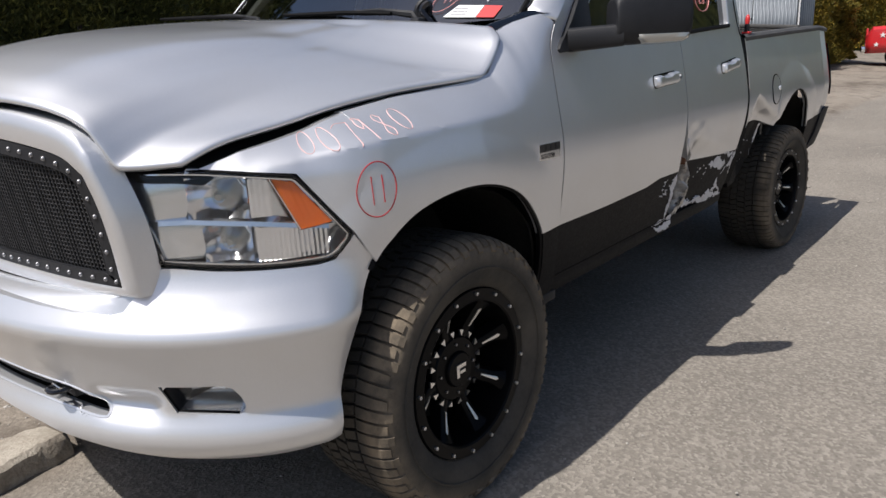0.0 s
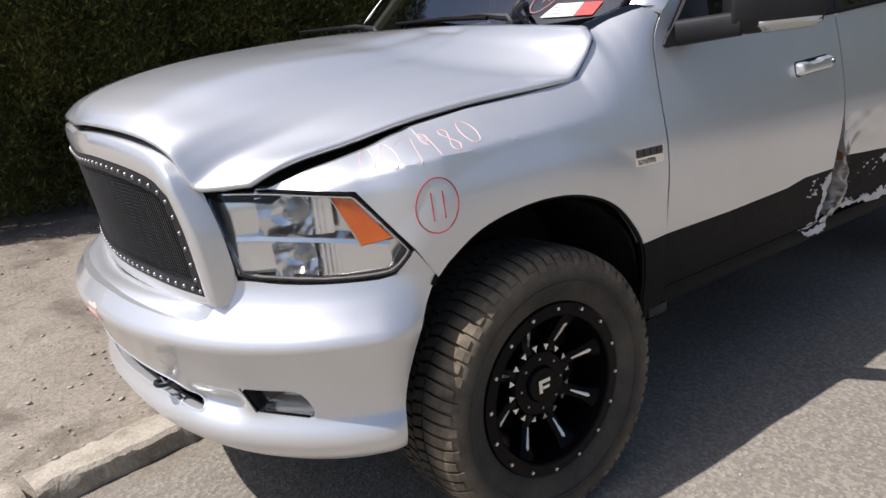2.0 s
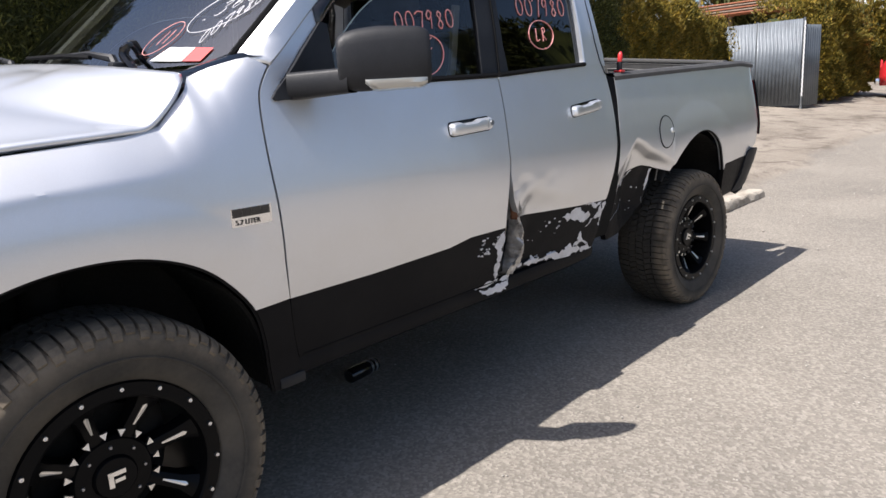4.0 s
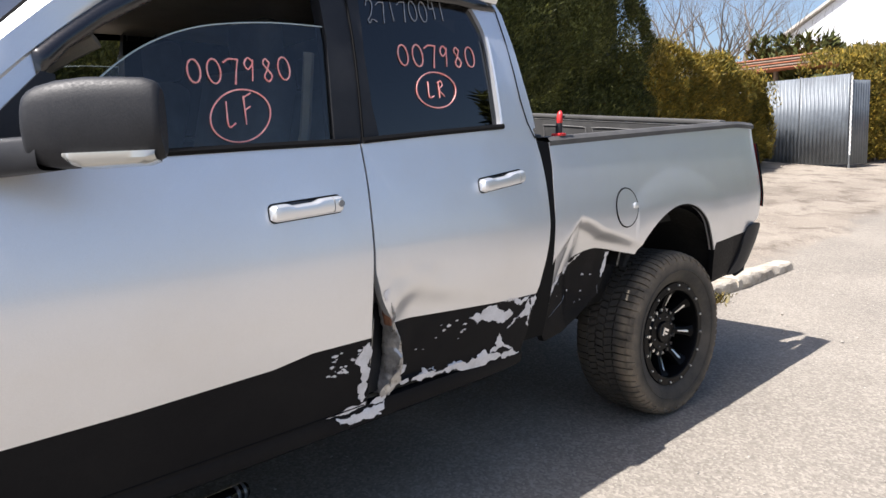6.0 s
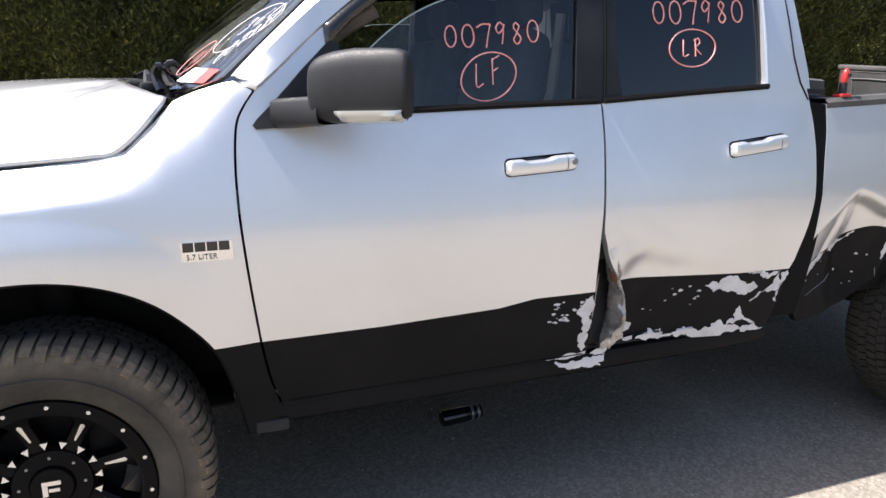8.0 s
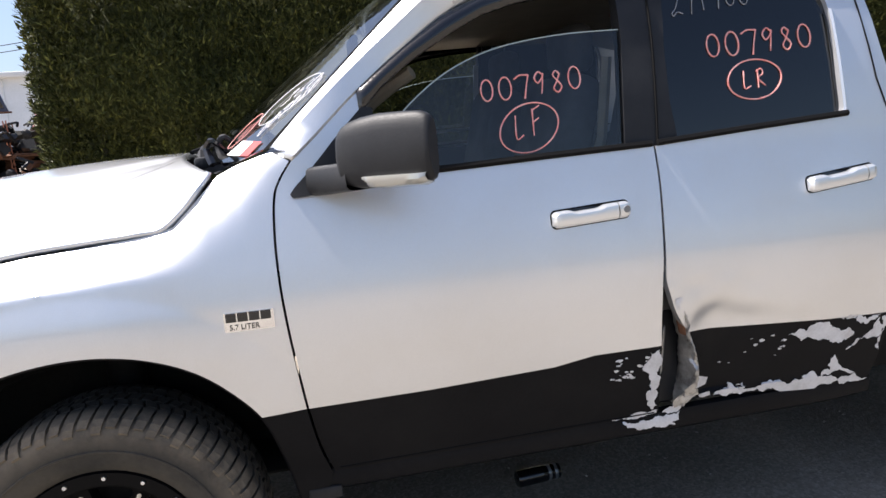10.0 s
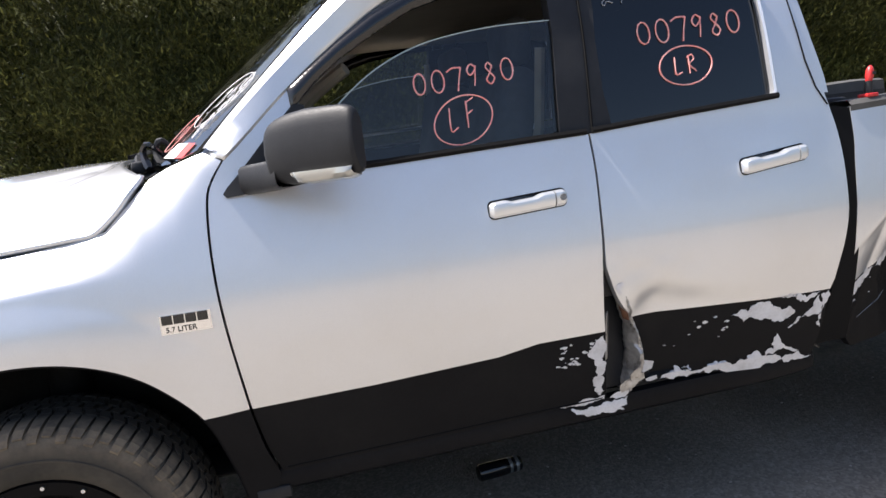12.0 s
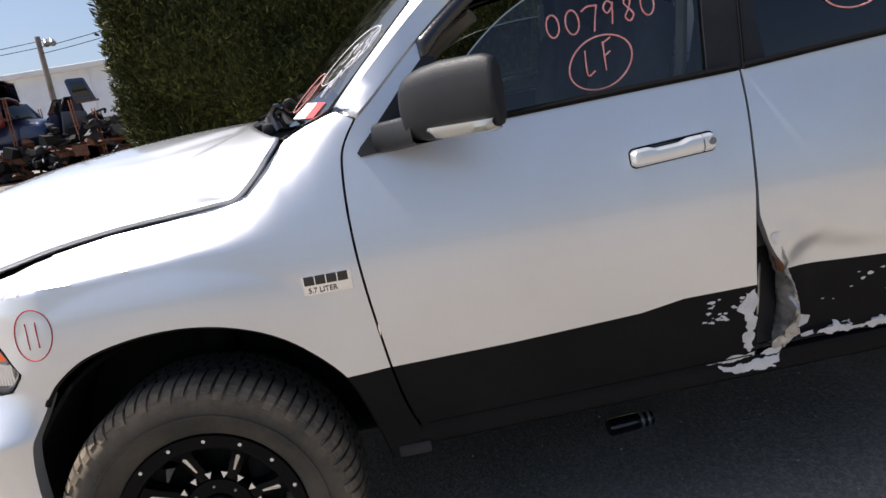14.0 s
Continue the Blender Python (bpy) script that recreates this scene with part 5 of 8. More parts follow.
def make_wheel(x, y, z, turn, mat_mud):
    """One wheel: the outer face looks to -y."""
    w = new("wheel")
    w.parent = truck
    w["label"] = "all-terrain tyre on a gloss black rim with milled accents"
    w.matrix_basis = pose(x, y, z, 0, 0, turn)
    R = TYRE_R
    prof = [(0.262, -0.030), (0.272, -0.046), (0.300, -0.062), (0.340, -0.073), (0.368, -0.074), (0.388, -0.067), (0.402, -0.051), (0.410, -0.020), (0.414, 0.06), (0.415, 0.13), (0.414, 0.20), (0.410, 0.235), (0.396, 0.262), (0.345, 0.282), (0.29, 0.27), (0.262, 0.25)]
    raw("tyre", *lathe(prof, 72), [M_TYRE], w, "grey-black all-terrain tyre with dried mud on its shoulder", None, 50)
    # tread: shoulder lugs wrapped over the edge, long and short by turns, and three rows of sipped blocks
    bag = Bag()
    n = 72
    edge_long = ((R, 0.022), (R - 0.003, -0.012), (R - 0.013, -0.049), (0.400, -0.066), (0.384, -0.0745))
    edge_short = ((R, 0.022), (R - 0.003, -0.012), (R - 0.012, -0.047), (0.404, -0.060), (0.397, -0.0665))
    inner = ((R, 0.178), (R - 0.002, 0.205), (R - 0.008, 0.232), (0.408, 0.248), (0.396, 0.264))
    for i in range(n):
        a0 = 2 * math.pi * i / n
        da = math.pi / n
        for prof_, lean, wid in ((edge_long if i % 2 else edge_short, 0.35, 0.84), (inner, -0.3, 0.80)):
            pts = []
            for j, (r_, h_) in enumerate(prof_):
                for e in (-1, 1):
                    t = a0 + e * da * wid * (1 - 0.05 * j) + lean * da * j * 0.25
                    pts.append((r_ * math.cos(t), h_, r_ * math.sin(t)))
            m_ = len(prof_)
            low = [((r_ - 0.013) * math.cos(math.atan2(p[2], p[0])), p[1] + (0.008 if prof_[0][1] < 0.1 else -0.008), (r_ - 0.013) * math.sin(math.atan2(p[2], p[0]))) for p, r_ in zip(pts, [q[0] for q in prof_ for _ in (0, 1)])]
            f_ = [(2 * j, 2 * j + 1, 2 * j + 3, 2 * j + 2) for j in range(m_ - 1)]
            k_ = 2 * m_
            f_ += [(2 * j, 2 * j + 2, k_ + 2 * j + 2, k_ + 2 * j) for j in range(m_ - 1)] + [(2 * j + 3, 2 * j + 1, k_ + 2 * j + 1, k_ + 2 * j + 3) for j in range(m_ - 1)]
            f_ += [(1, 0, k_, k_ + 1), (k_ - 2, k_ - 1, 2 * k_ - 1, 2 * k_ - 2)]
            bag.add(pts + low, f_)
        for row, (h0, h1, skew) in enumerate(((0.030, 0.074, 0.55), (0.080, 0.122, -0.35), (0.128, 0.170, 0.55))):
            sh = (0.5 if row % 2 else 0.1) * 2 * math.pi / n
            pts = []
            for rr, k in ((0.410, 1.0), (R, 0.9)):
                for h, sgn in ((h0, -1), (h1, 1)):
                    for e in (-1, 1):
                        t = a0 + sh + e * da * 0.80 * k + sgn * skew * da * 0.5
                        pts.append((rr * math.cos(t), h, rr * math.sin(t)))
            bag.add(pts, [(0, 1, 5, 4)[::-1], (2, 3, 7, 6), (0, 2, 6, 4), (1, 3, 7, 5)[::-1], (4, 5, 7, 6)[::-1]])
    bag.make("tread", [M_MUD], w, "chunky tread blocks", 20)
    # moulded ring on the sidewall
    raw("sidewall_ring", *lathe([(0.328, -0.0710), (0.330, -0.0745), (0.334, -0.0752), (0.336, -0.0725)], 72), [M_TYRE], w)
    rim = raw("rim", *lathe([(0.262, -0.028), (0.268, -0.040), (0.264, -0.048), (0.232, -0.050), (0.226, -0.046), (0.222, -0.030), (0.222, 0.02), (0.214, 0.10), (0.218, 0.24), (0.25, 0.25)], 64), [M_RIM], w, "gloss black rim", None, 35)
    # centre with eight spokes
    raw("hub", *lathe([(0.0001, 0.004), (0.052, 0.004), (0.056, 0.008), (0.058, 0.016), (0.098, 0.020), (0.106, 0.030), (0.106, 0.075)], 40), [M_RIM], w, "black hub with cap")
    for i in range(8):
        a = 2 * math.pi * (i + 0.5) / 8 - 0.11
        pts = []
        for r, h, hw in ((0.090, 0.026, 0.030), (0.135, 0.018, 0.024), (0.185, 0.0, 0.026), (0.226, -0.030, 0.046)):
            for e, dh in ((-1, 0.045), (-0.75, 0.006), (-0.3, 0.0), (0.3, 0.0), (0.75, 0.006), (1, 0.045)):
                c, s_ = math.cos(a), math.sin(a)
                pts.append((r * c - e * hw * s_, h + dh, r * s_ + e * hw * c))
        raw("spoke", pts, grid_faces(4, 6, False), [M_RIM], w, "black spoke" if i == 0 else "", None, 30)
    raw("brake_disc", *lathe([(0.07, 0.10), (0.17, 0.10), (0.175, 0.105), (0.175, 0.13), (0.07, 0.13)], 40), [M_DARK], w, "dark brake disc behind the spokes")
    part("brake_caliper", box_bm(0.13, 0.105, 0.06, 0.09, 0.07, 0.15, 0.02), M_DARK, w)
    # milled windows on the spokes, triangles at the hub, ring bolts, hub bolts
    for i in range(8):
        a = 2 * math.pi * (i + 0.5) / 8 - 0.11
        c, s_ = math.cos(a), math.sin(a)
        v_ = [(r * c - e * s_, h, r * s_ + e * c) for r, e, h in ((0.137, -0.0025, 0.0155), (0.137, 0.0025, 0.0155), (0.194, 0.0060, -0.0090), (0.194, -0.0060, -0.0090), (0.200, 0.0, -0.0130))]
        v_ += [(p[0], p[1] + 0.004, p[2]) for p in v_]
        raw("milled_accent", v_, [(0, 1, 2, 4, 3), (5, 8, 9, 7, 6), (0, 5, 6, 1), (1, 6, 7, 2), (2, 7, 9, 4), (4, 9, 8, 3), (3, 8, 5, 0)], [M_MILLED], w, smooth=False)
    tri = None
    for i in range(16):
        a = 2 * math.pi * (i // 2 + 0.5) / 8 - 0.11 + (0.20 if i % 2 else -0.20)
        if tri is None:
            tri = raw("milled_notch", [(0.104, 0.018, 0), (0.122, 0.021, 0.010), (0.122, 0.021, -0.010), (0.104, 0.030, 0), (0.122, 0.030, 0.010), (0.122, 0.030, -0.010)], [(0, 1, 2)[::-1], (3, 4, 5), (0, 1, 4, 3), (1, 2, 5, 4), (2, 0, 3, 5)], [M_MILLED], w, smooth=False)
            o = tri
        else:
            o = new("milled_notch", tri.data)
            o.parent = w
        o.rotation_euler = (0, -a, 0)
    bolt = None
    bv, bf = lathe([(0.0001, -0.0545), (0.0024, -0.0545), (0.0028, -0.0570), (0.0052, -0.0565), (0.0060, -0.053), (0.0060, -0.048)], 10)
    for i in range(16):
        a = 2 * math.pi * (i + 0.75) / 16
        if bolt is None:
            bolt = raw("ring_bolt", bv, bf, [M_MILLED], w)
            o = bolt
        else:
            o = new("ring_bolt", bolt.data)
            o.parent = w
        o.location = (0.2515 * math.cos(a), 0, 0.2515 * math.sin(a))
    hb = None
    bv, bf = lathe([(0.0001, 0.013), (0.004, 0.013), (0.005, 0.017), (0.005, 0.022)], 8)
    for i in range(8):
        a = 2 * math.pi * i / 8
        if hb is None:
            hb = raw("hub_bolt", bv, bf, [M_RIVET], w)
            o = hb
        else:
            o = new("hub_bolt", hb.data)
            o.parent = w
        o.location = (0.080 * math.cos(a), 0, 0.080 * math.sin(a))
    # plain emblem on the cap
    bag = Bag()
    for cx, cz, sx, sz in ((0.0, 0.014, 0.046, 0.012), (-0.016, -0.006, 0.013, 0.032), (0.006, -0.006, 0.026, 0.010)):
        bag.add(*box_vf(cx, 0.0015, cz, sx, 0.005, sz))
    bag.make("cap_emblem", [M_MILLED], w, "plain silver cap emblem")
    return w


wheel_f = make_wheel(0.011, -0.962, 0.418, 0, True)
copy_thing(wheel_f, pose(3.575, -0.955, 0.414, 0, 25, -3.5))
copy_thing(wheel_f, pose(0.0, 0.955, 0.515, 0, 0, 180))
copy_thing(wheel_f, pose(3.57, 0.955, 0.515, 0, 0, 180))

# wheel housings: dark arched liners
for xc, rad, zc in ((0.02, 0.515, 0.475), (3.62, 0.52, 0.545)):
    for s in (-1, 1):
        rows = []
        for y in (0.975, 0.95, 0.80, 0.60, 0.52):
            r = rad - (0.012 if y > 0.96 else 0.0)
            row = []
            for t in np.linspace(-0.02, math.pi + 0.02, 25) if xc < 1 else np.linspace(0.10, math.pi - 0.55, 25):
                px, pz = xc + r * math.cos(t), zc + r * math.sin(t)
                row.append((px, s * min(y, -skin(px, max(pz, 0.55), -0.03)[1] - (0.03 if px < -0.3 else 0)), pz))
            rows.append(row)
        sheet("wheel_liner", rows, M_DARK, truck, "dark wheel-arch liner", flip=s > 0)
        rows = [[(xc + r * math.cos(t), s * 0.52, zc + r * math.sin(t)) for t in (np.linspace(-0.02, math.pi + 0.02, 25) if xc < 1 else np.linspace(0.10, math.pi - 0.55, 25))] for r in (rad, rad * 0.5, 0.01)]
        sheet("wheel_liner", rows, M_DARK, truck, "", flip=s > 0)
        # rolled lip along the arch
        line = [p for p in (ARCH_F + ARCH_B[1:])] if xc < 1 else ARCH_R
        fn = fender_skin if xc < 1 else bed_skin
        lip = [(fn(u, z, -0.012)[0], -s * fn(u, z, -0.012)[1], z) for u, z in line if u > -0.36]
        raw("arch_lip", *tube(lip, 0.008, 6), [M_BLACK], truck)

# suspension and underbody
part("floor_pan", box_bm(1.55, 0, 0.60, 1.95, 1.62, 0.14, 0.03), M_DARK, truck, "dark underbody")
for s in (-1, 1):
    part("frame_rail", box_bm(1.95, s * 0.45, 0.56, 5.4, 0.10, 0.16, 0.02), M_DARK, truck)
    raw("shock_absorber", *tube([(3.40, s * 0.62, 0.38), (3.25, s * 0.60, 0.95)], 0.032, 10), [M_DARK], truck)
    raw("coil_strut", *tube([(0.0, s * 0.60, 0.40), (0.02, s * 0.58, 0.98)], 0.06, 10), [M_DARK], truck)
raw("rear_axle", *tube([(3.57, -0.8, 0.43), (3.57, -0.12, 0.43), (3.57, 0, 0.43), (3.57, 0.12, 0.43), (3.57, 0.8, 0.45)], [0.045, 0.05, 0.15, 0.05, 0.045], 12), [M_DARK], truck, "dark rear axle")
raw("front_axle", *tube([(0.0, -0.8, 0.43), (0.0, 0.8, 0.45)], 0.04, 10), [M_DARK], truck)
raw("exhaust_pipe", *tube([(0.8, 0.25, 0.47), (2.6, 0.3, 0.45), (3.1, 0.55, 0.5), (4.6, 0.6, 0.5)], 0.035, 10), [M_DARK], truck)

# rocker sills
for s in (-1, 1):
    rows = []
    for z, o in ((0.552, -0.03), (0.545, -0.004), (0.52, 0.008), (0.485, 0.006), (0.465, -0.02), (0.46, -0.12)):
        rows.append([(u, s * (1.015 - inset(u, z) + o), z + 0.02 * (u - 0.53) / 2.0 + 0.10 * max(0.0, u - 2.28) ** 1.4) for u in np.linspace(0.535, 2.47, 32)])
    sheet("rocker_sill", rows, M_BLACK, truck, "scraped black rocker sill", flip=s > 0)
raw("sill_gap", *tube([skin(u, 0.549 + 0.014 * (u - 0.62), -0.001) for u in np.linspace(0.65, 1.66, 14)], 0.004, 5), [M_RUBBER_SEAL], truck, "dark gap above the sill")
part("sill_end", box_bm(0.60, -0.895, 0.475, 0.10, 0.05, 0.04, 0.008), M_PLASTIC, truck)
# black inner sill behind the torn gap and between cab and bed
part("door_pillar", box_bm(1.715, -0.845, 0.80, 0.15, 0.10, 0.44, 0.01), M_PLASTIC, truck, "dark inner pillar seen through the tear")
part("inner_gap_panel", box_bm(2.555, -0.90, 1.02, 0.10, 0.03, 0.74, 0.004), M_DARK, truck)
part("inner_gap_panel", box_bm(2.58, 0.90, 0.98, 0.14, 0.03, 0.82, 0.004), M_GLOSSBLACK, truck)

# ---- bed ----
for s in (-1, 1):
    rows = []
    for u, z in [(p[0], p[1]) for p in rail]:
        yo = 1.015 - inset(u, z)
        rows.append([(u, s * (yo + 0.004), z - 0.016), (u, s * (yo + 0.006), z + 0.004), (u, s * (yo - 0.008), z + 0.020), (u, s * (yo - 0.075), z + 0.022), (u, s * (yo - 0.105), z + 0.010), (u, s * (yo - 0.11), z - 0.06)])
    sheet("rail_cap", rows, M_GREYCAP, truck, "weathered grey plastic bed-rail cap", flip=s < 0)
    rows = [[(x, s * y, z) for x in np.linspace(2.66, 4.60, 22)] for y, z in ((0.83, 1.42), (0.82, 1.30), (0.79, 1.28), (0.79, 0.98), (0.78, 0.95))]
    rows = [[(p[0], p[1] + s * (0.012 if (i // 2) % 2 and 1 < j < 4 else 0), p[2]) for i, p in enumerate(r)] for j, r in enumerate(rows)]
    sheet("bed_wall", rows, M_LINER, truck, "black bed liner side", flip=s > 0)
part("bed_floor", box_bm(3.68, 0, 0.93, 2.05, 1.02, 0.05, 0.01), M_LINER, truck, "black bed floor")
for s in (-1, 1):
    part("wheel_well", box_bm(3.60, s * 0.655, 1.095, 1.12, 0.31, 0.03, 0.008), M_LINER, truck, "black wheel well in the bed")
    for x0, x1 in ((2.66, 3.10), (4.12, 4.68)):
        part("bed_floor_side", box_bm((x0 + x1) / 2, s * 0.66, 0.93, x1 - x0, 0.32, 0.05, 0.01), M_LINER, truck)
part("bed_front_wall", box_bm(2.66, 0, 1.17, 0.06, 1.66, 0.50, 0.015), M_LINER, truck, "black front wall of the bed")
part("front_rail_cap", box_bm(2.675, 0, 1.425, 0.09, 1.70, 0.03, 0.01), M_PLASTIC, truck)
def twisted(bm):
    """The bed has twisted: the tailgate rises towards its far end."""
    for v_ in bm.verts:
        v_.co.z += 0.024 + 0.05 * (v_.co.y + 0.76)
    return bm


# added box: keeps sun from shining between tailgate and bumper onto the ground
part("rear_crossmember", box_bm(4.655, 0, 0.86, 0.05, 1.72, 0.18, 0.01), M_DARK, truck, "dark box added under the tailgate to block sunlight")
tg = part("tailgate", twisted(box_bm(4.660, 0, 1.19, 0.065, 1.50, 0.54, 0.02)), M_SILVER, truck, "silver tailgate")
part("tailgate_cap", twisted(box_bm(4.652, 0, 1.472, 0.085, 1.50, 0.030, 0.008)), M_GREYCAP, tg, "weathered grey cap")
part("tailgate_lining", twisted(box_bm(4.618, 0, 1.20, 0.022, 1.46, 0.50, 0.006)), M_LINER, tg, "dark inner lining with pressed grooves")
rise_ = lambda y: 0.024 + 0.05 * (y + 0.76)
# highlight along the lining's top edge, modelled as a thin pale bead
raw("lining_edge", *tube([(4.606, y, 1.447 + rise_(y)) for y in np.linspace(-0.72, 0.72, 9)], 0.0025, 6), [M_GREYCAP], tg, "worn edge")
for y0 in (-0.62, -0.20, 0.24):
    ring_ = [(4.606, y0 + a, b + rise_(y0 + a)) for a, b in arc_line([(0.02, 1.40), (0.36, 1.40), (0.38, 1.36), (0.38, 1.10), (0.34, 1.08), (0.02, 1.08), (0.0, 1.12), (0.0, 1.37), (0.02, 1.40)], 3)[:-1]]
    raw("pressed_groove", *tube(ring_, 0.007, 6, closed=True), [M_GREYCAP], tg)

for s in (-1, 1):
    fn = (lambda u, z, o: bed_skin_whole(u, z, o)) if s < 0 else mirrored(bed_skin_whole)
    rows = []
    for z in np.linspace(0.985, 1.365, 10):
        b = 1.002 - inset(4.6, z) + 0.004
        xf = float(np.interp(z, [0.985, 1.1, 1.365], [4.640, 4.637, 4.650]))
        rows.append([(xf, s * (b - 0.002), z), (4.660, s * (b - 0.008), z), (4.690, s * (b - 0.03), z), (4.702, s * (b - 0.07), z), (4.705, s * (b - 0.16), z)])
    sheet("tail_lamp", rows, M_REDLENS, truck, "dark red tail lamp", flip=s > 0)
    raw("tail_lamp_seal", *tube([(r[0][0], r[0][1] + s * 0.001, r[0][2]) for r in rows], 0.005, 5), [M_RUBBER_SEAL], truck)
rows = []
for y in np.linspace(-0.93, 0.93, 25):
    a = abs(y)
    x = 4.78 - 0.10 * a ** 4 - (0.26 * max(0, a - 0.9) / 0.1)
    zt = 0.80 + 0.12 * max(0, (a - 0.62) / 0.38)
    hw = 0.965 if a < 1 else 0.96
    rows.append([(x - 0.10, y * hw, zt), (x, y * hw, zt - 0.02), (x + 0.01, y * hw, 0.70), (x - 0.01, y * hw, 0.60), (x - 0.12, y * hw, 0.58)])
sheet("rear_bumper", rows, M_PLASTIC, truck, "dark rear bumper with drooping ends", flip=False, thick=0.02)
for s in (-1, 1):
    fn = bed_skin_whole if s < 0 else mirrored(bed_skin_whole)
    be = spline([(4.415, 0.837), (4.447, 0.879), (4.523, 0.897), (4.58, 0.885), (4.605, 0.845), (4.612, 0.752), (4.562, 0.675), (4.45, 0.625), (4.369, 0.604), (4.324, 0.608), (4.383, 0.702), (4.415, 0.837)], 4)[:-1]
    v, f, mi = panel([be], lambda u, z, o, fn=fn: fn(u, z, o + 0.006 + 0.022 * math.sin(min(max((u - 4.32 - 0.35 * (z - 0.60)) / 0.24, 0), 1) * math.pi)), 0.02, 0.10, s > 0)
    raw("bumper_end", v, f, [M_PLASTIC], truck, "dark bent bumper end", mi)

# dark inner wheelhouse behind the crushed panel
rows = [[(x, -0.83 + 0.25 * (x - 2.9) ** 2 - 0.02 * math.sin(9 * z), z) for x in np.linspace(2.98, 3.34, 7)] for z in (0.62, 0.72, 0.84, 0.93)]
sheet("wheelhouse_plate", rows, M_DARK, truck, "dark inner wheelhouse plate", thick=0.006)

# fuel door
fv = [(3.115 + 0.088 * math.cos(t), 1.10 + 0.088 * math.sin(t)) for t in np.linspace(0, 2 * math.pi, 33)]
fuel = raw("fuel_door", *panel([fv[:-1]], lambda u, z, o: bed_skin_whole(u, z, o + 0.003), 0.03, 0.012)[:2], [M_SILVER], truck, "round silver fuel door")
raw("fuel_door_gap", *tube([bed_skin_whole(u, z, 0.0005) for u, z in fv[:-1]], 0.004, 5, closed=True), [M_RUBBER_SEAL], fuel)
part("fuel_door_catch", box_bm(*bed_skin_whole(3.185, 1.105, 0.004), 0.03, 0.012, 0.026, 0.004), M_HANDLE, fuel)


# ---- door handles, mirrors, badge ----
def handle(u0, z0, length, slope, fn, door, lock, s):
    """A pull handle: dark seal on the skin, faceted grip scooped out along its top, end cap with the key lock."""
    h = new("door_handle")
    h.parent = door
    h["label"] = "silver pull handle" + (" with a key lock" if lock else "")

    def rounded(t0, t1, grow):
        pts = []
        for cu, cz, a0 in ((t1, 1, 0), (t0, 1, 90), (t0, -1, 180), (t1, -1, 270)):
            for k in range(5):
                a = radians(a0 + 22.5 * k)
                c = length * cu + (-0.014 if cu == t1 else 0.014)
                pts.append((u0 + c + (0.014 + grow) * math.cos(a), z0 + slope * c / length + cz * 0.011 + (0.014 + grow) * math.sin(a)))
        return pts

    v, f, mi = panel([rounded(0, 1, 0.003)], lambda u, z, o: fn(u, z, o + 0.0015), 0.05, 0.001, s > 0)
    raw("seal", v, f, [M_RUBBER_SEAL], h)
    for name, t0, t1 in (("grip", 0.0, 0.825), ("end_cap", 0.84, 1.0)):
        rows = []
        for t in np.linspace(t0, t1, 26 if name == "grip" else 9):
            u, z = u0 + length * t, z0 + slope * t
            e = min(1.0, (t + 0.004) * length / 0.012, (1.0 - t + 0.004) * length / 0.014) ** 0.5
            dip = 0.0
            if name == "grip":
                q = min(max((t - 0.20) / 0.10, 0), 1) * min(max((0.70 - t) / 0.14, 0), 1)
                dip = 0.007 * q * q * (3 - 2 * q)
            hh = 0.0235 * (0.55 + 0.45 * e)
            o = 0.030 * (0.35 + 0.65 * e)
            top = z + hh - dip
            rows.append([fn(u, z - hh, 0.002), fn(u, z - hh, o * 0.45), fn(u, z - hh * 0.72, o * 0.80), fn(u, z - hh * 0.12, o), fn(u, top - hh * 0.30, o * 0.98), fn(u, top - hh * 0.06, o * 0.72), fn(u, top, o * 0.45), fn(u, top, 0.002)])
        sheet(name, rows, M_HANDLE, h, flip=s < 0, angle=35)
        for r in (rows[0], rows[-1]):
            raw(name + "_side", r, [tuple(range(8))], [M_HANDLE], h, smooth=False)
    cup = [(u0 + length * (0.45 + 0.24 * math.cos(t)), z0 + slope * 0.45 + 0.0165 + 0.007 * math.sin(t)) for t in np.linspace(0, 2 * math.pi, 24, endpoint=False)]
    v, f, mi = panel([cup], lambda u, z, o: fn(u, z, o + 0.003), 0.04, 0, s > 0)
    raw("cup", v, f, [M_GLOSSBLACK], h)
    if lock:
        c = fn(u0 + length * 0.925, z0 + slope * 0.925 + 0.002, 0.0305)
        bv, bf = lathe([(0.0001, -0.0015), (0.006, -0.0015), (0.0075, -0.003), (0.010, -0.003), (0.011, 0.002)], 16)
        raw("lock", [(p[0] + c[0], p[1] * (-s) + c[1], p[2] + c[2]) for p in bv], bf, [M_GREYCAR], h)


handle(1.325, 1.224, 0.242, 0.014, skin, DOORS[0], True, -1)
handle(2.172, 1.252, 0.245, 0.026, skin, DOORS[2], False, -1)
handle(1.275, 1.222, 0.235, 0.012, mirrored(skin), DOORS[1], True, 1)
handle(2.105, 1.252, 0.235, 0.024, mirrored(skin), DOORS[3], False, 1)


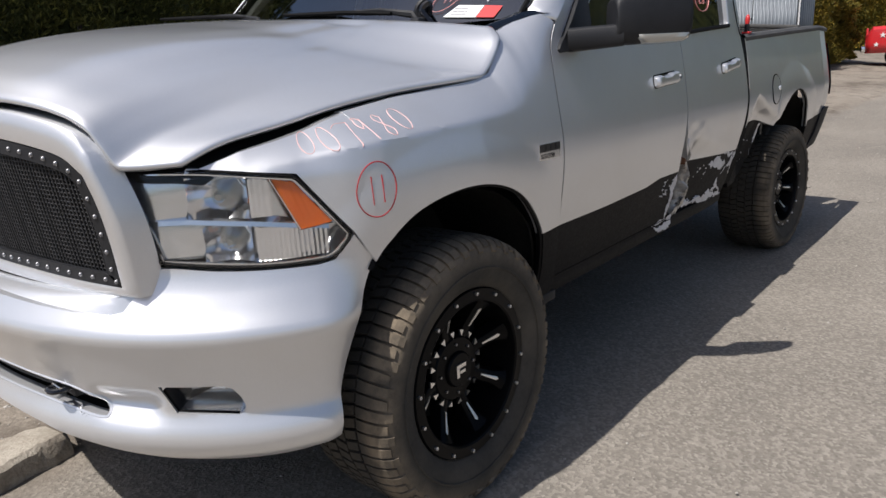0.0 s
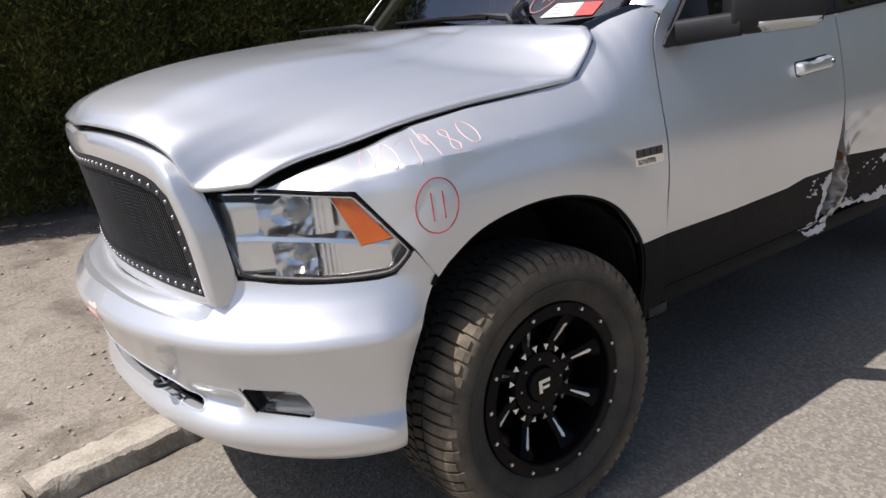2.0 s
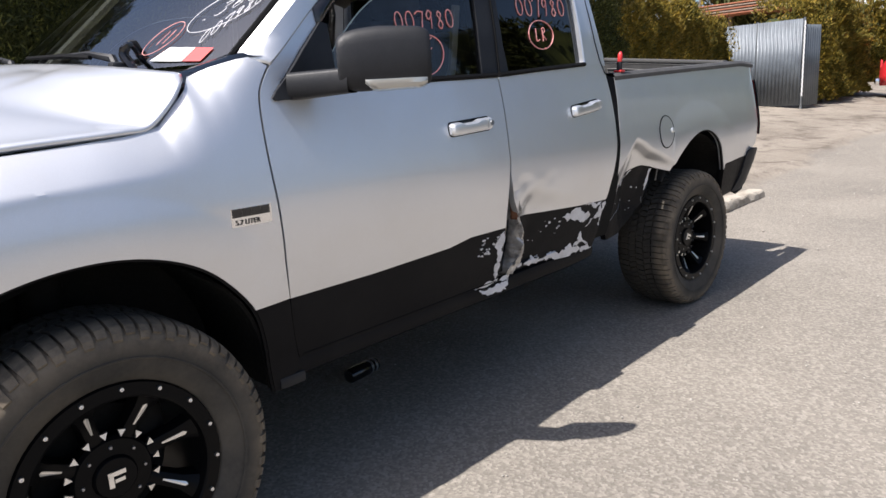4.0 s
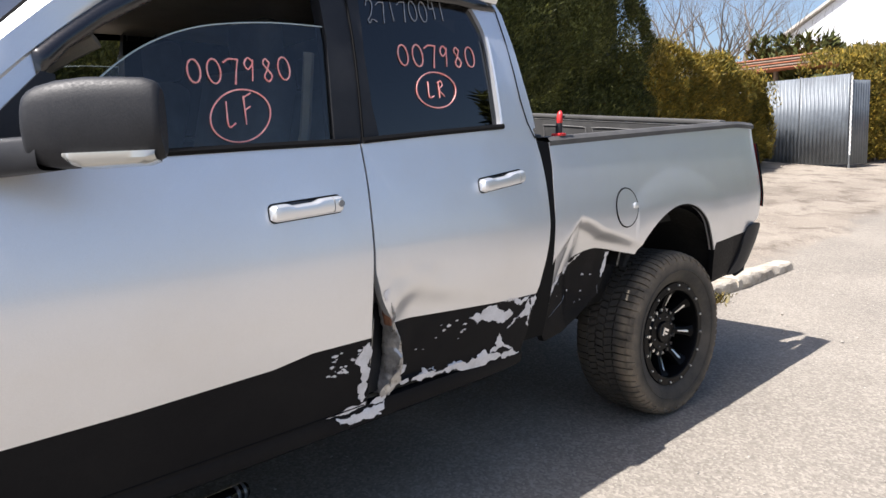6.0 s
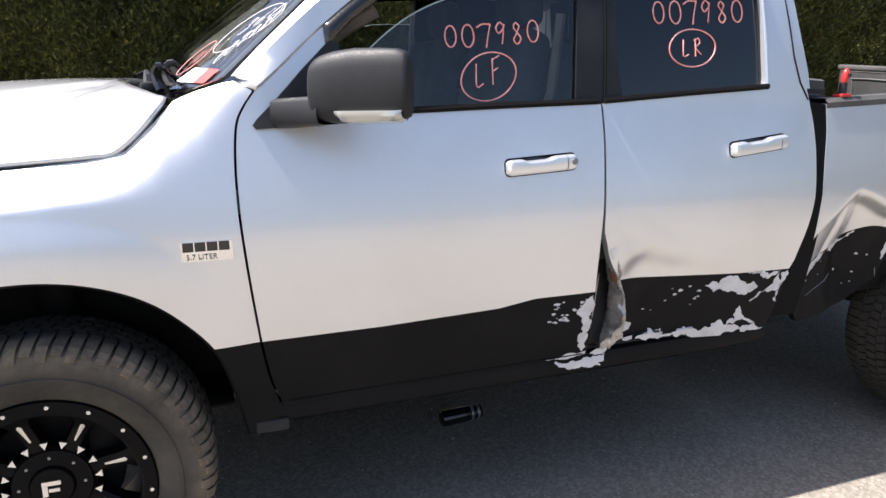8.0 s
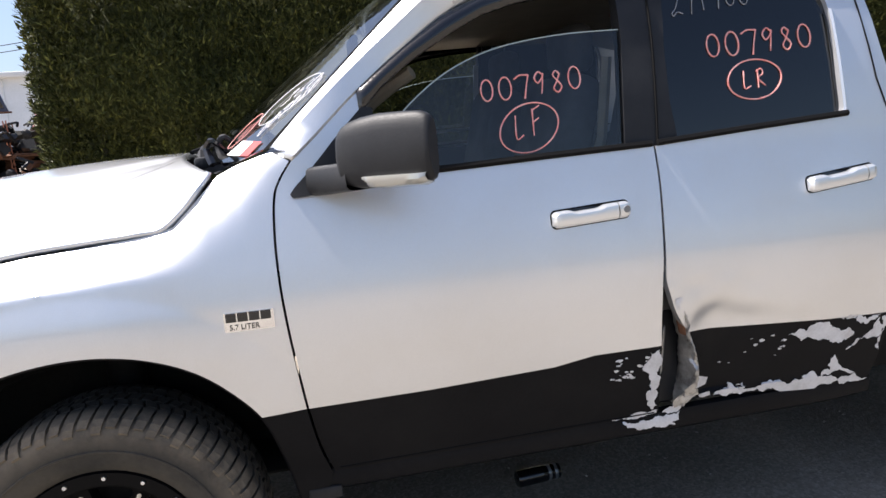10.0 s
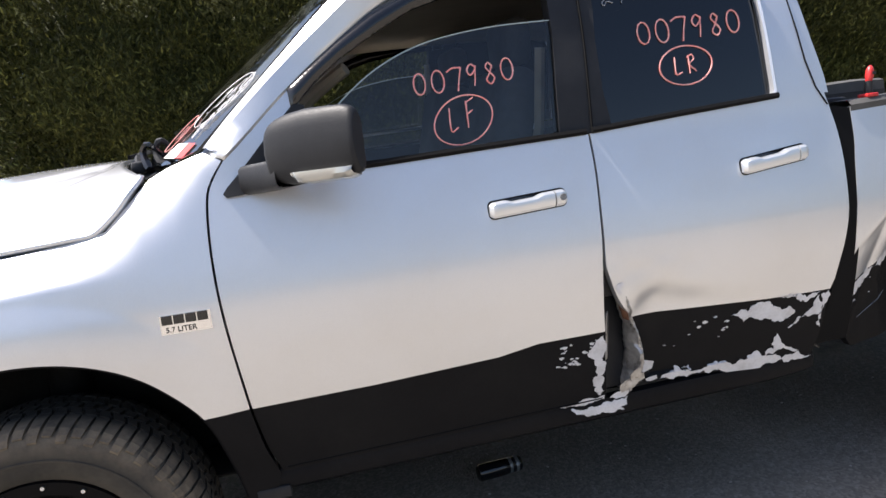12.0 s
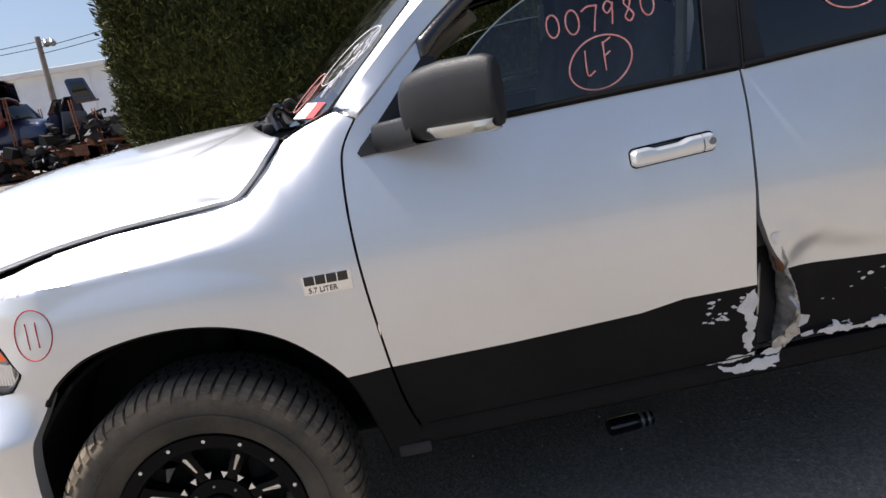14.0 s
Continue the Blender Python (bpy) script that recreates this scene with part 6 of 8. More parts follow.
def make_mirror(s, door):
    m = new("side_mirror")
    m.parent = door
    m["label"] = "scuffed black side mirror with a clear turn signal"

    def at(a, b, z):
        """a along the shell's face, b behind it."""
        return (0.78 + 0.765 * a + 0.644 * b, s * (1.164 + 0.644 * a - 0.765 * b), z)

    # rounded shell: rows along its length
    rows = []
    N = 32
    for a, sc in ((-0.072, 0.45), (-0.070, 0.70), (-0.062, 0.87), (-0.045, 0.96), (-0.01, 1.0), (0.05, 1.0), (0.12, 1.0), (0.165, 0.985), (0.185, 0.93), (0.196, 0.80), (0.200, 0.5)):
        zt = float(np.interp(a, [-0.07, -0.03, 0.05, 0.16, 0.2], [1.532, 1.546, 1.553, 1.549, 1.540]))
        zb = float(np.interp(a, [-0.07, 0.0, 0.2], [1.376, 1.368, 1.378]))
        cz, hz = (zt + zb) / 2, (zt - zb) / 2 * (0.6 + 0.4 * sc)
        hb = 0.047 * (0.72 + 0.28 * sc) * float(np.interp(a, [-0.07, 0.04, 0.20], [1.0, 0.86, 0.36]))
        r = []
        for k in range(N):
            q = 2 * math.pi * k / N
            c, d = math.cos(q), math.sin(q)
            px, pz = math.copysign(abs(c) ** 0.5, c), math.copysign(abs(d) ** 0.42, d)
            b = hb + hb * px - (0.014 * (1 - pz * pz) if px < 0 else 0.0)
            r.append(at(a, b + 0.010 * (1 - sc), cz + hz * pz - 0.010 * max(0, px) * max(0, pz)))
        rows.append(r + [r[0]])
    sheet("mirror_shell", rows, M_PLASTIC, m, "scuffed black plastic shell", flip=s > 0, angle=60)
    for r in (rows[0], rows[-1]):
        raw("shell_end", r[:-1], [tuple(range(N))], [M_PLASTIC], m)
    # turn signal wrapped round the lower front edge
    rows2 = []
    for a in np.linspace(0.004, 0.186, 10):
        lo = float(np.interp(a, [0.0, 0.03, 0.17, 0.19], [1.392, 1.372, 1.376, 1.384]))
        e = 0.006 if 0.01 < a < 0.18 else 0.0
        rows2.append([at(a, 0.004, 1.403), at(a, -0.012 - e, 1.401), at(a, -0.013 - e, (1.400 + lo) / 2), at(a, -0.004 - e, lo), at(a, 0.03, lo - 0.006)])
    sheet("turn_signal", rows2, M_CLEARGREY, m, "clear turn-signal lens", flip=s < 0, thick=0.004)
    v_ = [at(a, b, z) for a, b, z in ((-0.05, 0.096, 1.39), (0.17, 0.046, 1.39), (0.17, 0.046, 1.53), (-0.05, 0.096, 1.53))]
    raw("mirror_glass", v_, [(0, 1, 2, 3) if s > 0 else (3, 2, 1, 0)], [M_CHROME], m, "mirror glass")
    # flat bracket and sail plate
    rows = []
    for k in np.linspace(0, 1, 7):
        cx, cy = 0.690 + 0.085 * k, 0.955 + 0.165 * k
        hx, hz = 0.050 - 0.012 * k, 0.041 - 0.004 * k
        cz = 1.396 + 0.008 * k
        r = []
        for q in np.linspace(0, 2 * math.pi, 17):
            c, d = math.cos(q), math.sin(q)
            r.append((cx + hx * math.copysign(abs(c) ** 0.5, c), s * (cy - 0.5 * hx * math.copysign(abs(c) ** 0.5, c)), cz + hz * math.copysign(abs(d) ** 0.4, d)))
        rows.append(r)
    sheet("mirror_arm", rows, M_PLASTIC, m, "flat black mirror bracket", flip=s > 0, angle=50)
    sail = [(0.594, 1.366), (0.602, 1.355), (0.698, 1.362), (0.838, 1.383), (0.842, 1.40), (0.842, 1.585), (0.812, 1.59), (0.798, 1.576), (0.727, 1.506), (0.692, 1.468), (0.646, 1.420), (0.606, 1.382)]
    fn = skin if s < 0 else mirrored(skin)
    v, f, mi = panel([sail], lambda u, z, o, fn=fn: fn(u, z, o + 0.008 + 0.012 * math.sin(min(max((u - 0.585) / 0.26, 0), 1) * math.pi)), 0.02, 0.02, s > 0)
    raw("sail_plate", v, f, [M_PLASTIC], m, "black sail plate", mi)


make_mirror(-1, DOORS[0])
make_mirror(1, DOORS[1])

# badge on the fender: chrome plate with dark bars and the engine size
badge = new("fender_badge")
badge.parent = truck
badge["label"] = "small chrome engine badge"
BU, BZ, BL, BH = 0.388, 1.018, 0.130, 0.052
v, f, mi = panel([[(BU, BZ), (BU + BL, BZ), (BU + BL, BZ + BH), (BU, BZ + BH)]], lambda u, z, o: skin(u, z, o + 0.004), 0.04, 0.004)
raw("badge_plate", v, f, [M_CHROME], badge, "", mi)
for k in range(4):
    u0 = BU + 0.005 + k * 0.0302
    v, f, mi = panel([[(u0, BZ + 0.0265), (u0 + 0.027, BZ + 0.0265), (u0 + 0.027, BZ + 0.0505), (u0, BZ + 0.0505)]], lambda u, z, o: skin(u, z, o + 0.007), 0.05, 0.003)
    raw("badge_bar", v, f, [M_GLOSSBLACK], badge, "", mi)


def lettering(name, text, size, m, mat, parent, depth=0.0008):
    cu = bpy.data.curves.new(name, "FONT")
    cu.body, cu.size, cu.extrude = text, size, depth
    cu.materials.append(mat)
    ob = new(name, cu)
    ob.parent = parent
    ob.matrix_basis = m
    return ob


lettering("badge_text", "5.7 LITER", 0.020, pose(BU + 0.012, -1.0235, BZ + 0.005, 90, 0, 0), M_GLOSSBLACK, badge)
# ---- the ground and what stands round the truck ----
def ground_z(x, y):
    gy = float(np.interp(y, [0.30, 0.42, 0.95, 1.2, 4.0, 16.0, 45.0, 90], [0.0, 0.06, 0.085, 0.105, 0.40, 1.66, 3.0, 3.6]))
    gx = float(np.interp(x, [7.0, 19.0, 24.0, 30.0, 42.0], [0.0, 0.42, 0.62, 0.70, 0.60])) * float(np.interp(y, [-12, -2], [0.2, 1.0]))
    far = float(np.interp(math.hypot(x, y), [10, 60], [0, 0.3]))
    return gy + gx + far * 0.0


def axis(dense, far):
    a = list(np.arange(dense[0], dense[1], 0.16))
    lo, hi, out_lo, out_hi, st = dense[0], dense[1], [], [], 0.2
    while hi < far[1]:
        hi += st
        out_hi.append(hi)
        st *= 1.16
    st = 0.2
    while lo > far[0]:
        lo -= st
        out_lo.append(lo)
        st *= 1.16
    return out_lo[::-1] + a + out_hi


xs, ys = axis((-3.0, 7.0), (-400, 400)), axis((-3.2, 4.5), (-400, 400))
noise.seed_set(3)
gverts = []
for x in xs:
    for y in ys:
        near = 1 if -6 < x < 12 and -4 < y < 8 else 0
        bumpy = 0.010 * noise.noise(Vector((x * 1.3, y * 1.3, 0))) + (0.014 * noise.noise(Vector((x * 3.5, y * 3.5, 2))) if y > 0.45 else 0.003 * noise.noise(Vector((x * 4, y * 4, 2))))
        gverts.append((x, y, ground_z(x, y) + bumpy * near - 0.004))
ground = raw("ground", gverts, grid_faces(len(xs), len(ys)), [M_GROUND], None, "", None, 0)
tagged(ground, "dusty tan pavement running into pale gravelly dirt", "ground", kind="structure")


def stone(rnd, r):
    bm = bmesh.new()
    bmesh.ops.create_icosphere(bm, subdivisions=1, radius=1)
    for v_ in bm.verts:
        v_.co *= rnd.uniform(0.75, 1.15)
    vs_ = [tuple(v_.co) for v_ in bm.verts]
    fs = [tuple(q.index for q in f.verts) for f in bm.faces]
    bm.free()
    return vs_, fs


rnd = random.Random(11)
shapes = [stone(rnd, 1) for _ in range(6)]
bag = Bag()
for i in range(5200):
    if i < 3600:
        x, y = rnd.uniform(-5.5, 1.5), 0.45 + 6 * rnd.random() ** 1.6
        r = 0.004 + 0.013 * rnd.random() ** 3
    elif i < 4700:
        x, y = rnd.uniform(-2, 9), rnd.uniform(-3.0, 0.2)
        r = 0.0025 + 0.006 * rnd.random() ** 3
    else:
        x, y = rnd.uniform(5, 14), rnd.uniform(-4, 2)
        r = 0.004 + 0.012 * rnd.random() ** 3
    vs_, fs = shapes[i % 6]
    a = rnd.uniform(0, 6.28)
    c, s_ = math.cos(a), math.sin(a)
    z = ground_z(x, y)
    bag.add([(x + r * (p[0] * c - p[1] * s_), y + r * (p[0] * s_ + p[1] * c) * 0.8, z + r * 0.5 * p[2]) for p in vs_], fs)
gravel = bag.make("gravel", [M_STONE], None, "", 0)
tagged(gravel, "loose pebbles scattered on the dirt and pavement", "gravel", kind="stuff")


def kerb_stone(p0, p1, w, h, seed):
    """A broken length of concrete kerb between two points, on the ground."""
    a, b = np.array(p0, float), np.array(p1, float)
    d = (b - a) / np.linalg.norm(b - a)
    nrm = np.array([-d[1], d[0]])
    n = max(4, int(np.linalg.norm(b - a) / 0.025))
    rows = []
    rr = random.Random(seed)
    for i in range(n + 1):
        c = a + (b - a) * i / n
        e = 0.93 if i in (0, n) else 1
        prof = ((0.0, -0.03), (-0.004, h * 0.4), (0.004, h * 0.82), (0.022, h * 0.98), (0.06, h), (w * 0.5, h * 1.02), (w - 0.05, h * 0.99), (w - 0.015, h * 0.9), (w, h * 0.6), (w, -0.03))
        r = []
        for o, z in prof:
            q = c + nrm * o
            k = 0.016 * noise.noise(Vector((q[0] * 7 + seed, q[1] * 7, z * 16))) + 0.010 * noise.noise(Vector((q[0] * 26, q[1] * 26, z * 40))) + 0.005 * noise.noise(Vector((q[0] * 60, q[1] * 60, z * 60)))
            r.append((q[0] + nrm[0] * k, q[1] + nrm[1] * k, 0.0 + z * e + k * 0.7 * (z > 0)))
        rows.append(r)
    n_, m_ = len(rows), len(rows[0])
    f = grid_faces(n_, m_) + [tuple(range(m_))[::-1], tuple(range((n_ - 1) * m_, n_ * m_))][:]
    ob = raw("kerb", [p for r in rows for p in r], f, [M_KERB], None, "", None, 28)
    return tagged(ob, "chipped and cracked pale concrete kerb stone", "kerb", "kerb stones along the dirt", "structure")


kerb_stone((-3.4, -0.13), (-2.35, 0.06), 0.20, 0.085, 1)
kerb_stone((-2.33, 0.065), (-1.34, 0.235), 0.20, 0.09, 2)
kerb_stone((-1.31, 0.235), (-0.68, 0.345), 0.21, 0.10, 3)
kerb_stone((-0.60, 0.36), (0.9, 0.42), 0.20, 0.07, 4)
kerb_stone((5.6, 0.06), (6.7, 0.03), 0.22, 0.11, 5)
kerb_stone((6.73, 0.03), (7.95, -0.02), 0.22, 0.115, 6)


# ---- hedges ----
def fronds(bag, rnd, p, nrm, size, droop=0.3):
    """A flat spray of cedar leaf: three narrow blades."""
    up = Vector((rnd.gauss(0, 0.5), rnd.gauss(0, 0.5), 1.0 - droop)).normalized()
    out = (Vector(nrm) + Vector((rnd.gauss(0, 0.5), rnd.gauss(0, 0.5), rnd.gauss(0, 0.4)))).normalized()
    d = (out * 0.8 + up * 0.7).normalized()
    side = d.cross(Vector((rnd.gauss(0, 1), rnd.gauss(0, 1), rnd.gauss(0, 1)))).normalized()
    p = Vector(p)
    for k in (-1, 0, 1):
        dd = (d + side * 0.7 * k).normalized()
        l = size * (1.0 if k == 0 else 0.72) * rnd.uniform(0.7, 1.2)
        w = size * 0.10
        s2 = dd.cross(out if k else side).normalized() if dd.cross(out).length > 0.1 else side
        bag.add([p, p + dd * l * 0.45 + s2 * w, p + dd * l, p + dd * l * 0.5 - s2 * w], [(0, 1, 2, 3)])


def hedge(name, label, x0, x1, y0, y1, top, mat, seed, count, size, lumps=0.22, soft=0.0):
    """A clipped evergreen hedge: core, stems and a coat of leaf sprays with an uneven face."""
    rnd = random.Random(seed)
    h = thing(name, label, "hedge", (x0 + x1) / 2, (y0 + y1) / 2, ground_z((x0 + x1) / 2, y0))
    off = Vector(h.location)

    def depth(x, z):
        return lumps * noise.noise(Vector((x * 0.9 + seed, z * 0.9, 0.3))) + lumps * 0.5 * noise.noise(Vector((x * 2.6, z * 2.6, seed)))

    def tp(x):
        return top(x) - soft * 0.9 * abs(2 * (x - x0) / (x1 - x0) - 1) ** 4 + soft * 0.55 * noise.noise(Vector((x * 0.8, seed * 3, 1))) + 0.25 * noise.noise(Vector((x * 1.1, seed, 0))) + 0.12 * noise.noise(Vector((x * 4, seed, 0)))

    core = Bag()
    nx = max(4, int((x1 - x0) / 0.5))
    rows = []
    for i in range(nx + 1):
        x = x0 + 0.22 + 0.7 * soft + (x1 - x0 - 0.44 - 1.4 * soft) * i / nx
        t = tp(x) - 0.2 - 0.3 * soft
        rows.append([(x - off.x, y - off.y, z - off.z) for y, z in ((y0 + 0.62, ground_z(x, y0) + 0.18), (y0 + 0.58, t * 0.5), (y0 + 0.6, t), (y1 - 0.26, t), (y1 - 0.22, ground_z(x, y1) + 0.2))])
    n_, m_ = len(rows), 5
    core.add([p for r in rows for p in r], grid_faces(n_, m_) + [tuple(range(m_)), tuple(range((n_ - 1) * m_, n_ * m_))[::-1]])
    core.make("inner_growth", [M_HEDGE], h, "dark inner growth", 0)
    bag = Bag()
    for i in range(count):
        q = rnd.random()
        if q < 0.80:
            x = rnd.uniform(x0, x1)
            gz = ground_z(x, y0)
            z = gz + 0.12 + (tp(x) - gz - 0.12) * rnd.random() ** 0.9
            y = y0 + 0.10 + depth(x, z) + rnd.uniform(-0.04, 0.16) + (0.22 * max(0, 0.5 - (z - gz)))
            y += soft * abs(2 * (x - x0) / (x1 - x0) - 1) ** 5 * (y1 - y0) * 0.5 + soft * 0.5 * max(0, z - tp(x) + 0.7)
            n = (0, -1, 0.2)
        elif q < 0.93:
            e = rnd.random() < (0.85 if seed == 1 else 0.5)
            y = rnd.uniform(y0, y1)
            x = (x0 if e else x1) + (depth(y, 3) + rnd.uniform(-0.05, 0.15)) * (1 if e else -1)
            gz = ground_z(x, y)
            z = gz + 0.12 + (tp(x) - gz) * rnd.random()
            x += (0.30 * max(0, 0.7 - (z - gz)) + soft * 0.9 * abs(2 * (y - y0) / (y1 - y0) - 1) ** 2 + soft * 0.5 * max(0, z - tp(x) + 0.7)) * (1 if e else -1)
            n = (-1 if e else 1, 0, 0.2)
        else:
            x, y = rnd.uniform(x0, x1), rnd.uniform(y0, y1)
            z = tp(x) + rnd.uniform(-0.2, 0.1)
            n = (0, 0, 1)
        fronds(bag, rnd, (x - off.x, y - off.y, z - off.z), n, size * rnd.uniform(0.6, 1.4))
    bag.make("foliage", [mat], h, "small overlapping evergreen sprays", 0)
    for i in range(int((x1 - x0) / 0.9)):
        x = x0 + 0.35 + i * 0.9 + rnd.uniform(-0.15, 0.15)
        y = y0 + 0.42 + rnd.uniform(-0.1, 0.1)
        gz = ground_z(x, y) - 0.03
        raw("stem", *tube([(x - off.x, y - off.y, gz - off.z), (x + 0.04 - off.x, y - off.y, gz + 0.4 - off.z), (x - off.x, y + 0.1 - off.y, gz + 1.5 - off.z)], [0.035, 0.03, 0.02], 6), [M_BARK], h)
    return h


hedge("tall_hedge", "tall dark green clipped cedar hedge behind the truck", -1.75, 12.2, 4.05, 5.9, lambda x: 4.7, M_HEDGE, 1, 165000, 0.076, lumps=0.40)
hedge("golden_hedge", "yellow-green feathery cedar shrubs in front of a metal fence", 12.2, 18.6, 4.1, 5.6, lambda x: 3.55 - 0.10 * (x - 12.2), M_GOLD, 2, 42000, 0.10, lumps=0.45, soft=0.6)
hedge("golden_hedge", "yellow-brown cedar shrub beside the gate", 20.0, 25.5, 2.35, 4.5, lambda x: 3.6 + 0.3 * math.exp(-((x - 23) / 2) ** 2), M_GOLD, 3, 42000, 0.125, lumps=0.6, soft=0.9)
hedge("tall_hedge", "dark evergreen trees behind the gate", 27.0, 48.0, 6.4, 8.5, lambda x: 5.0, M_HEDGE, 4, 6000, 0.4, lumps=0.7)


shrubs = hedge("golden_hedge", "brown-green shrubs closing the far end of the lot", 38.0, 50.0, 4.0, 6.5, lambda x: 5.2, M_GOLD, 6, 16000, 0.26, lumps=0.7, soft=0.5)
shrubs.rotation_euler = (0, 0, radians(-90))
hedge("tall_hedge", "dark evergreen trees across the lot, mirrored in the paint", 14.5, 48.0, -11.5, -9.0, lambda x: 6.6, M_HEDGE, 5, 18000, 0.45, lumps=0.6)


# ---- metal fence and gate across the far end of the lot ----
def sheet_panel(name, p0, p1, h, wave, mat, parent, thick=0.006):
    a, b = np.array(p0, float), np.array(p1, float)
    d = b - a
    L_ = np.linalg.norm(d[:2])
    nrm = np.array([-d[1], d[0], 0]) / L_
    n = int(L_ / wave * 4)
    lo, hi = [], []
    for i in range(n + 1):
        q = a + d * i / n + nrm * (0.018 if i % 4 in (1, 2) else 0.0)
        lo.append(tuple(q))
        hi.append(tuple(q + (0, 0, h)))
    ob = sheet(name, [lo, hi], mat, parent, thick=thick, angle=20)
    return ob


fence = thing("metal_fence", "grey corrugated metal fence with a leaning gate", "fence", 19, 3.4, 0.75)
for (ya, yb, lean) in ((5.6, 4.75, 0.0), (4.73, 3.85, 0.0), (3.83, 2.72, 0.0), (2.66, 2.46, -0.5)):
    sheet_panel("fence_sheet", (0 + (0.0 if lean == 0 else 0.0), ya - 3.4, 0.02), ((0.0 if lean == 0 else 0.6), yb - 3.4, 0.02), 2.15 if lean == 0 else 2.0, 0.09, M_SHEET, fence)
for y in (5.6, 4.74, 3.84, 2.70):
    raw("fence_post", *tube([(0.05, y - 3.4, -0.1), (0.05, y - 3.4, 2.2)], 0.03, 8), [M_GREYCAR], fence)
for z in (0.4, 1.9):
    raw("fence_rail", *tube([(0.06, 2.2, z), (0.06, -0.7, z)], 0.025, 6), [M_GREYCAR], fence)
raw("gate_chain", *tube([(-0.03, -0.74 + 0.012 * (i % 2), 0.25 + i * 0.06) for i in range(32)], 0.02, 5), [M_WHITE], fence, "pale chain down the gate edge")

# stacked timber roof behind the fence
shed = thing("open_shed", "low weathered shed roof with loose rusty sheets on top", "shed", 27, 7.5, 0.8)
for i in range(5):
    part("roof_board", box_bm(0.1 * i, 0, 3.15 + 0.10 * i, 2.0, 5.6 - 0.5 * i, 0.05, 0.01), M_WOOD if i % 2 else M_RACK, shed)
for y in (-2.4, 0, 2.4):
    raw("post", *tube([(0, y, -0.2), (0, y, 3.2)], 0.09, 8), [M_WOOD], shed)
part("back_wall", box_bm(0.9, 0, 1.5, 0.1, 5.4, 3.0, 0.01), M_WOOD, shed)


def house(name, label, x, y, z, w, d, h, rise, mat_wall, mat_roof):
    hs = thing(name, label, "building", x, y, z)
    part("wall", box_bm(0, 0, h / 2, w, d, h, 0.02), mat_wall, hs)
    bag = Bag()
    o = 0.4
    pr = [(-w / 2 - o, h - 0.1), (0, h + rise), (w / 2 + o, h - 0.1), (w / 2 + o, h + 0.08), (0, h + rise + 0.2), (-w / 2 - o, h + 0.08)]
    vs_ = [(a, s_ * (d / 2 + o), b) for s_ in (-1, 1) for a, b in pr]
    bag.add(vs_, [(0, 1, 4, 5), (1, 2, 3, 4), (11, 10, 7, 6), (10, 9, 8, 7)] + [(i, (i + 1) % 6 + 0, (i + 1) % 6 + 6, i + 6) for i in range(6)])
    bag.make("roof", [mat_roof], hs)
    gb = Bag()
    gb.add([(-w / 2, -d / 2, h), (w / 2, -d / 2, h), (0, -d / 2, h + rise), (-w / 2, d / 2, h), (w / 2, d / 2, h), (0, d / 2, h + rise)], [(0, 1, 2), (5, 4, 3)])
    gb.make("gable", [mat_wall], hs)
    return hs


b1 = house("far_building", "pale building with a low gable roof beyond the trees", 61, 10.4, 0.8, 11, 15, 8.3, 3.1, M_WHITEWALL, M_TANROOF)
b1.rotation_euler = (0, 0, radians(80))
b2 = thing("long_shed", "long white metal-sided shed behind the yard", "building", -22, 44, 1.8)
part("wall", box_bm(0, 0, 2.8, 46, 12, 5.6, 0.05), M_WHITEWALL, b2)
part("roof", box_bm(0, 0, 5.72, 47, 13, 0.28, 0.05), M_WHITE, b2, "white roof edge")
for i in range(23):
    raw("wall_rib", *tube([(-22.5 + i * 2, -6.02, 0), (-22.5 + i * 2, -6.02, 5.55)], 0.05, 4), [M_WHITEWALL], b2)


# ---- bare trees ----
def tree(x, y, h, seed, label="leafless tree with fine grey branches", spread=0.5):
    rnd = random.Random(seed)
    t = thing("bare_tree", label, "tree", x, y, ground_z(x, y) - 0.05)
    tr = Bag()
    br = Bag()

    def grow(p, d, l, r, level):
        pts, rad = [p], [r]
        q, dd = Vector(p), Vector(d)
        for k in range(4):
            dd = (dd + Vector((rnd.gauss(0, 0.13), rnd.gauss(0, 0.13), 0.06))).normalized()
            q = q + dd * l / 4
            pts.append(q.copy())
            rad.append(r * (1 - 0.16 * (k + 1)))
        (tr if level == 0 else br).add(*tube(pts, rad, 7 if level < 2 else 4, caps=level == 0))
        if level < 4:
            for k in range(5 if level == 0 else 4 if level < 3 else 3):
                i = rnd.choice((2, 3, 4)) if k else 4
                side_ = Vector((rnd.gauss(0, 1), rnd.gauss(0, 1), rnd.gauss(0.25, 0.5))).normalized()
                nd = (dd * 0.9 + side_ * (spread + 0.25)).normalized()
                grow(pts[i], nd, l * rnd.uniform(0.55, 0.78), rad[i] * 0.62, level + 1)

    grow(Vector((0, 0, 0)), Vector((0, 0, 1)), h * 0.34, h * 0.022, 0)
    tr.make("trunk", [M_BARK], t)
    br.make("crown", [M_BARK], t, "many fine bare limbs", 0)
    return t


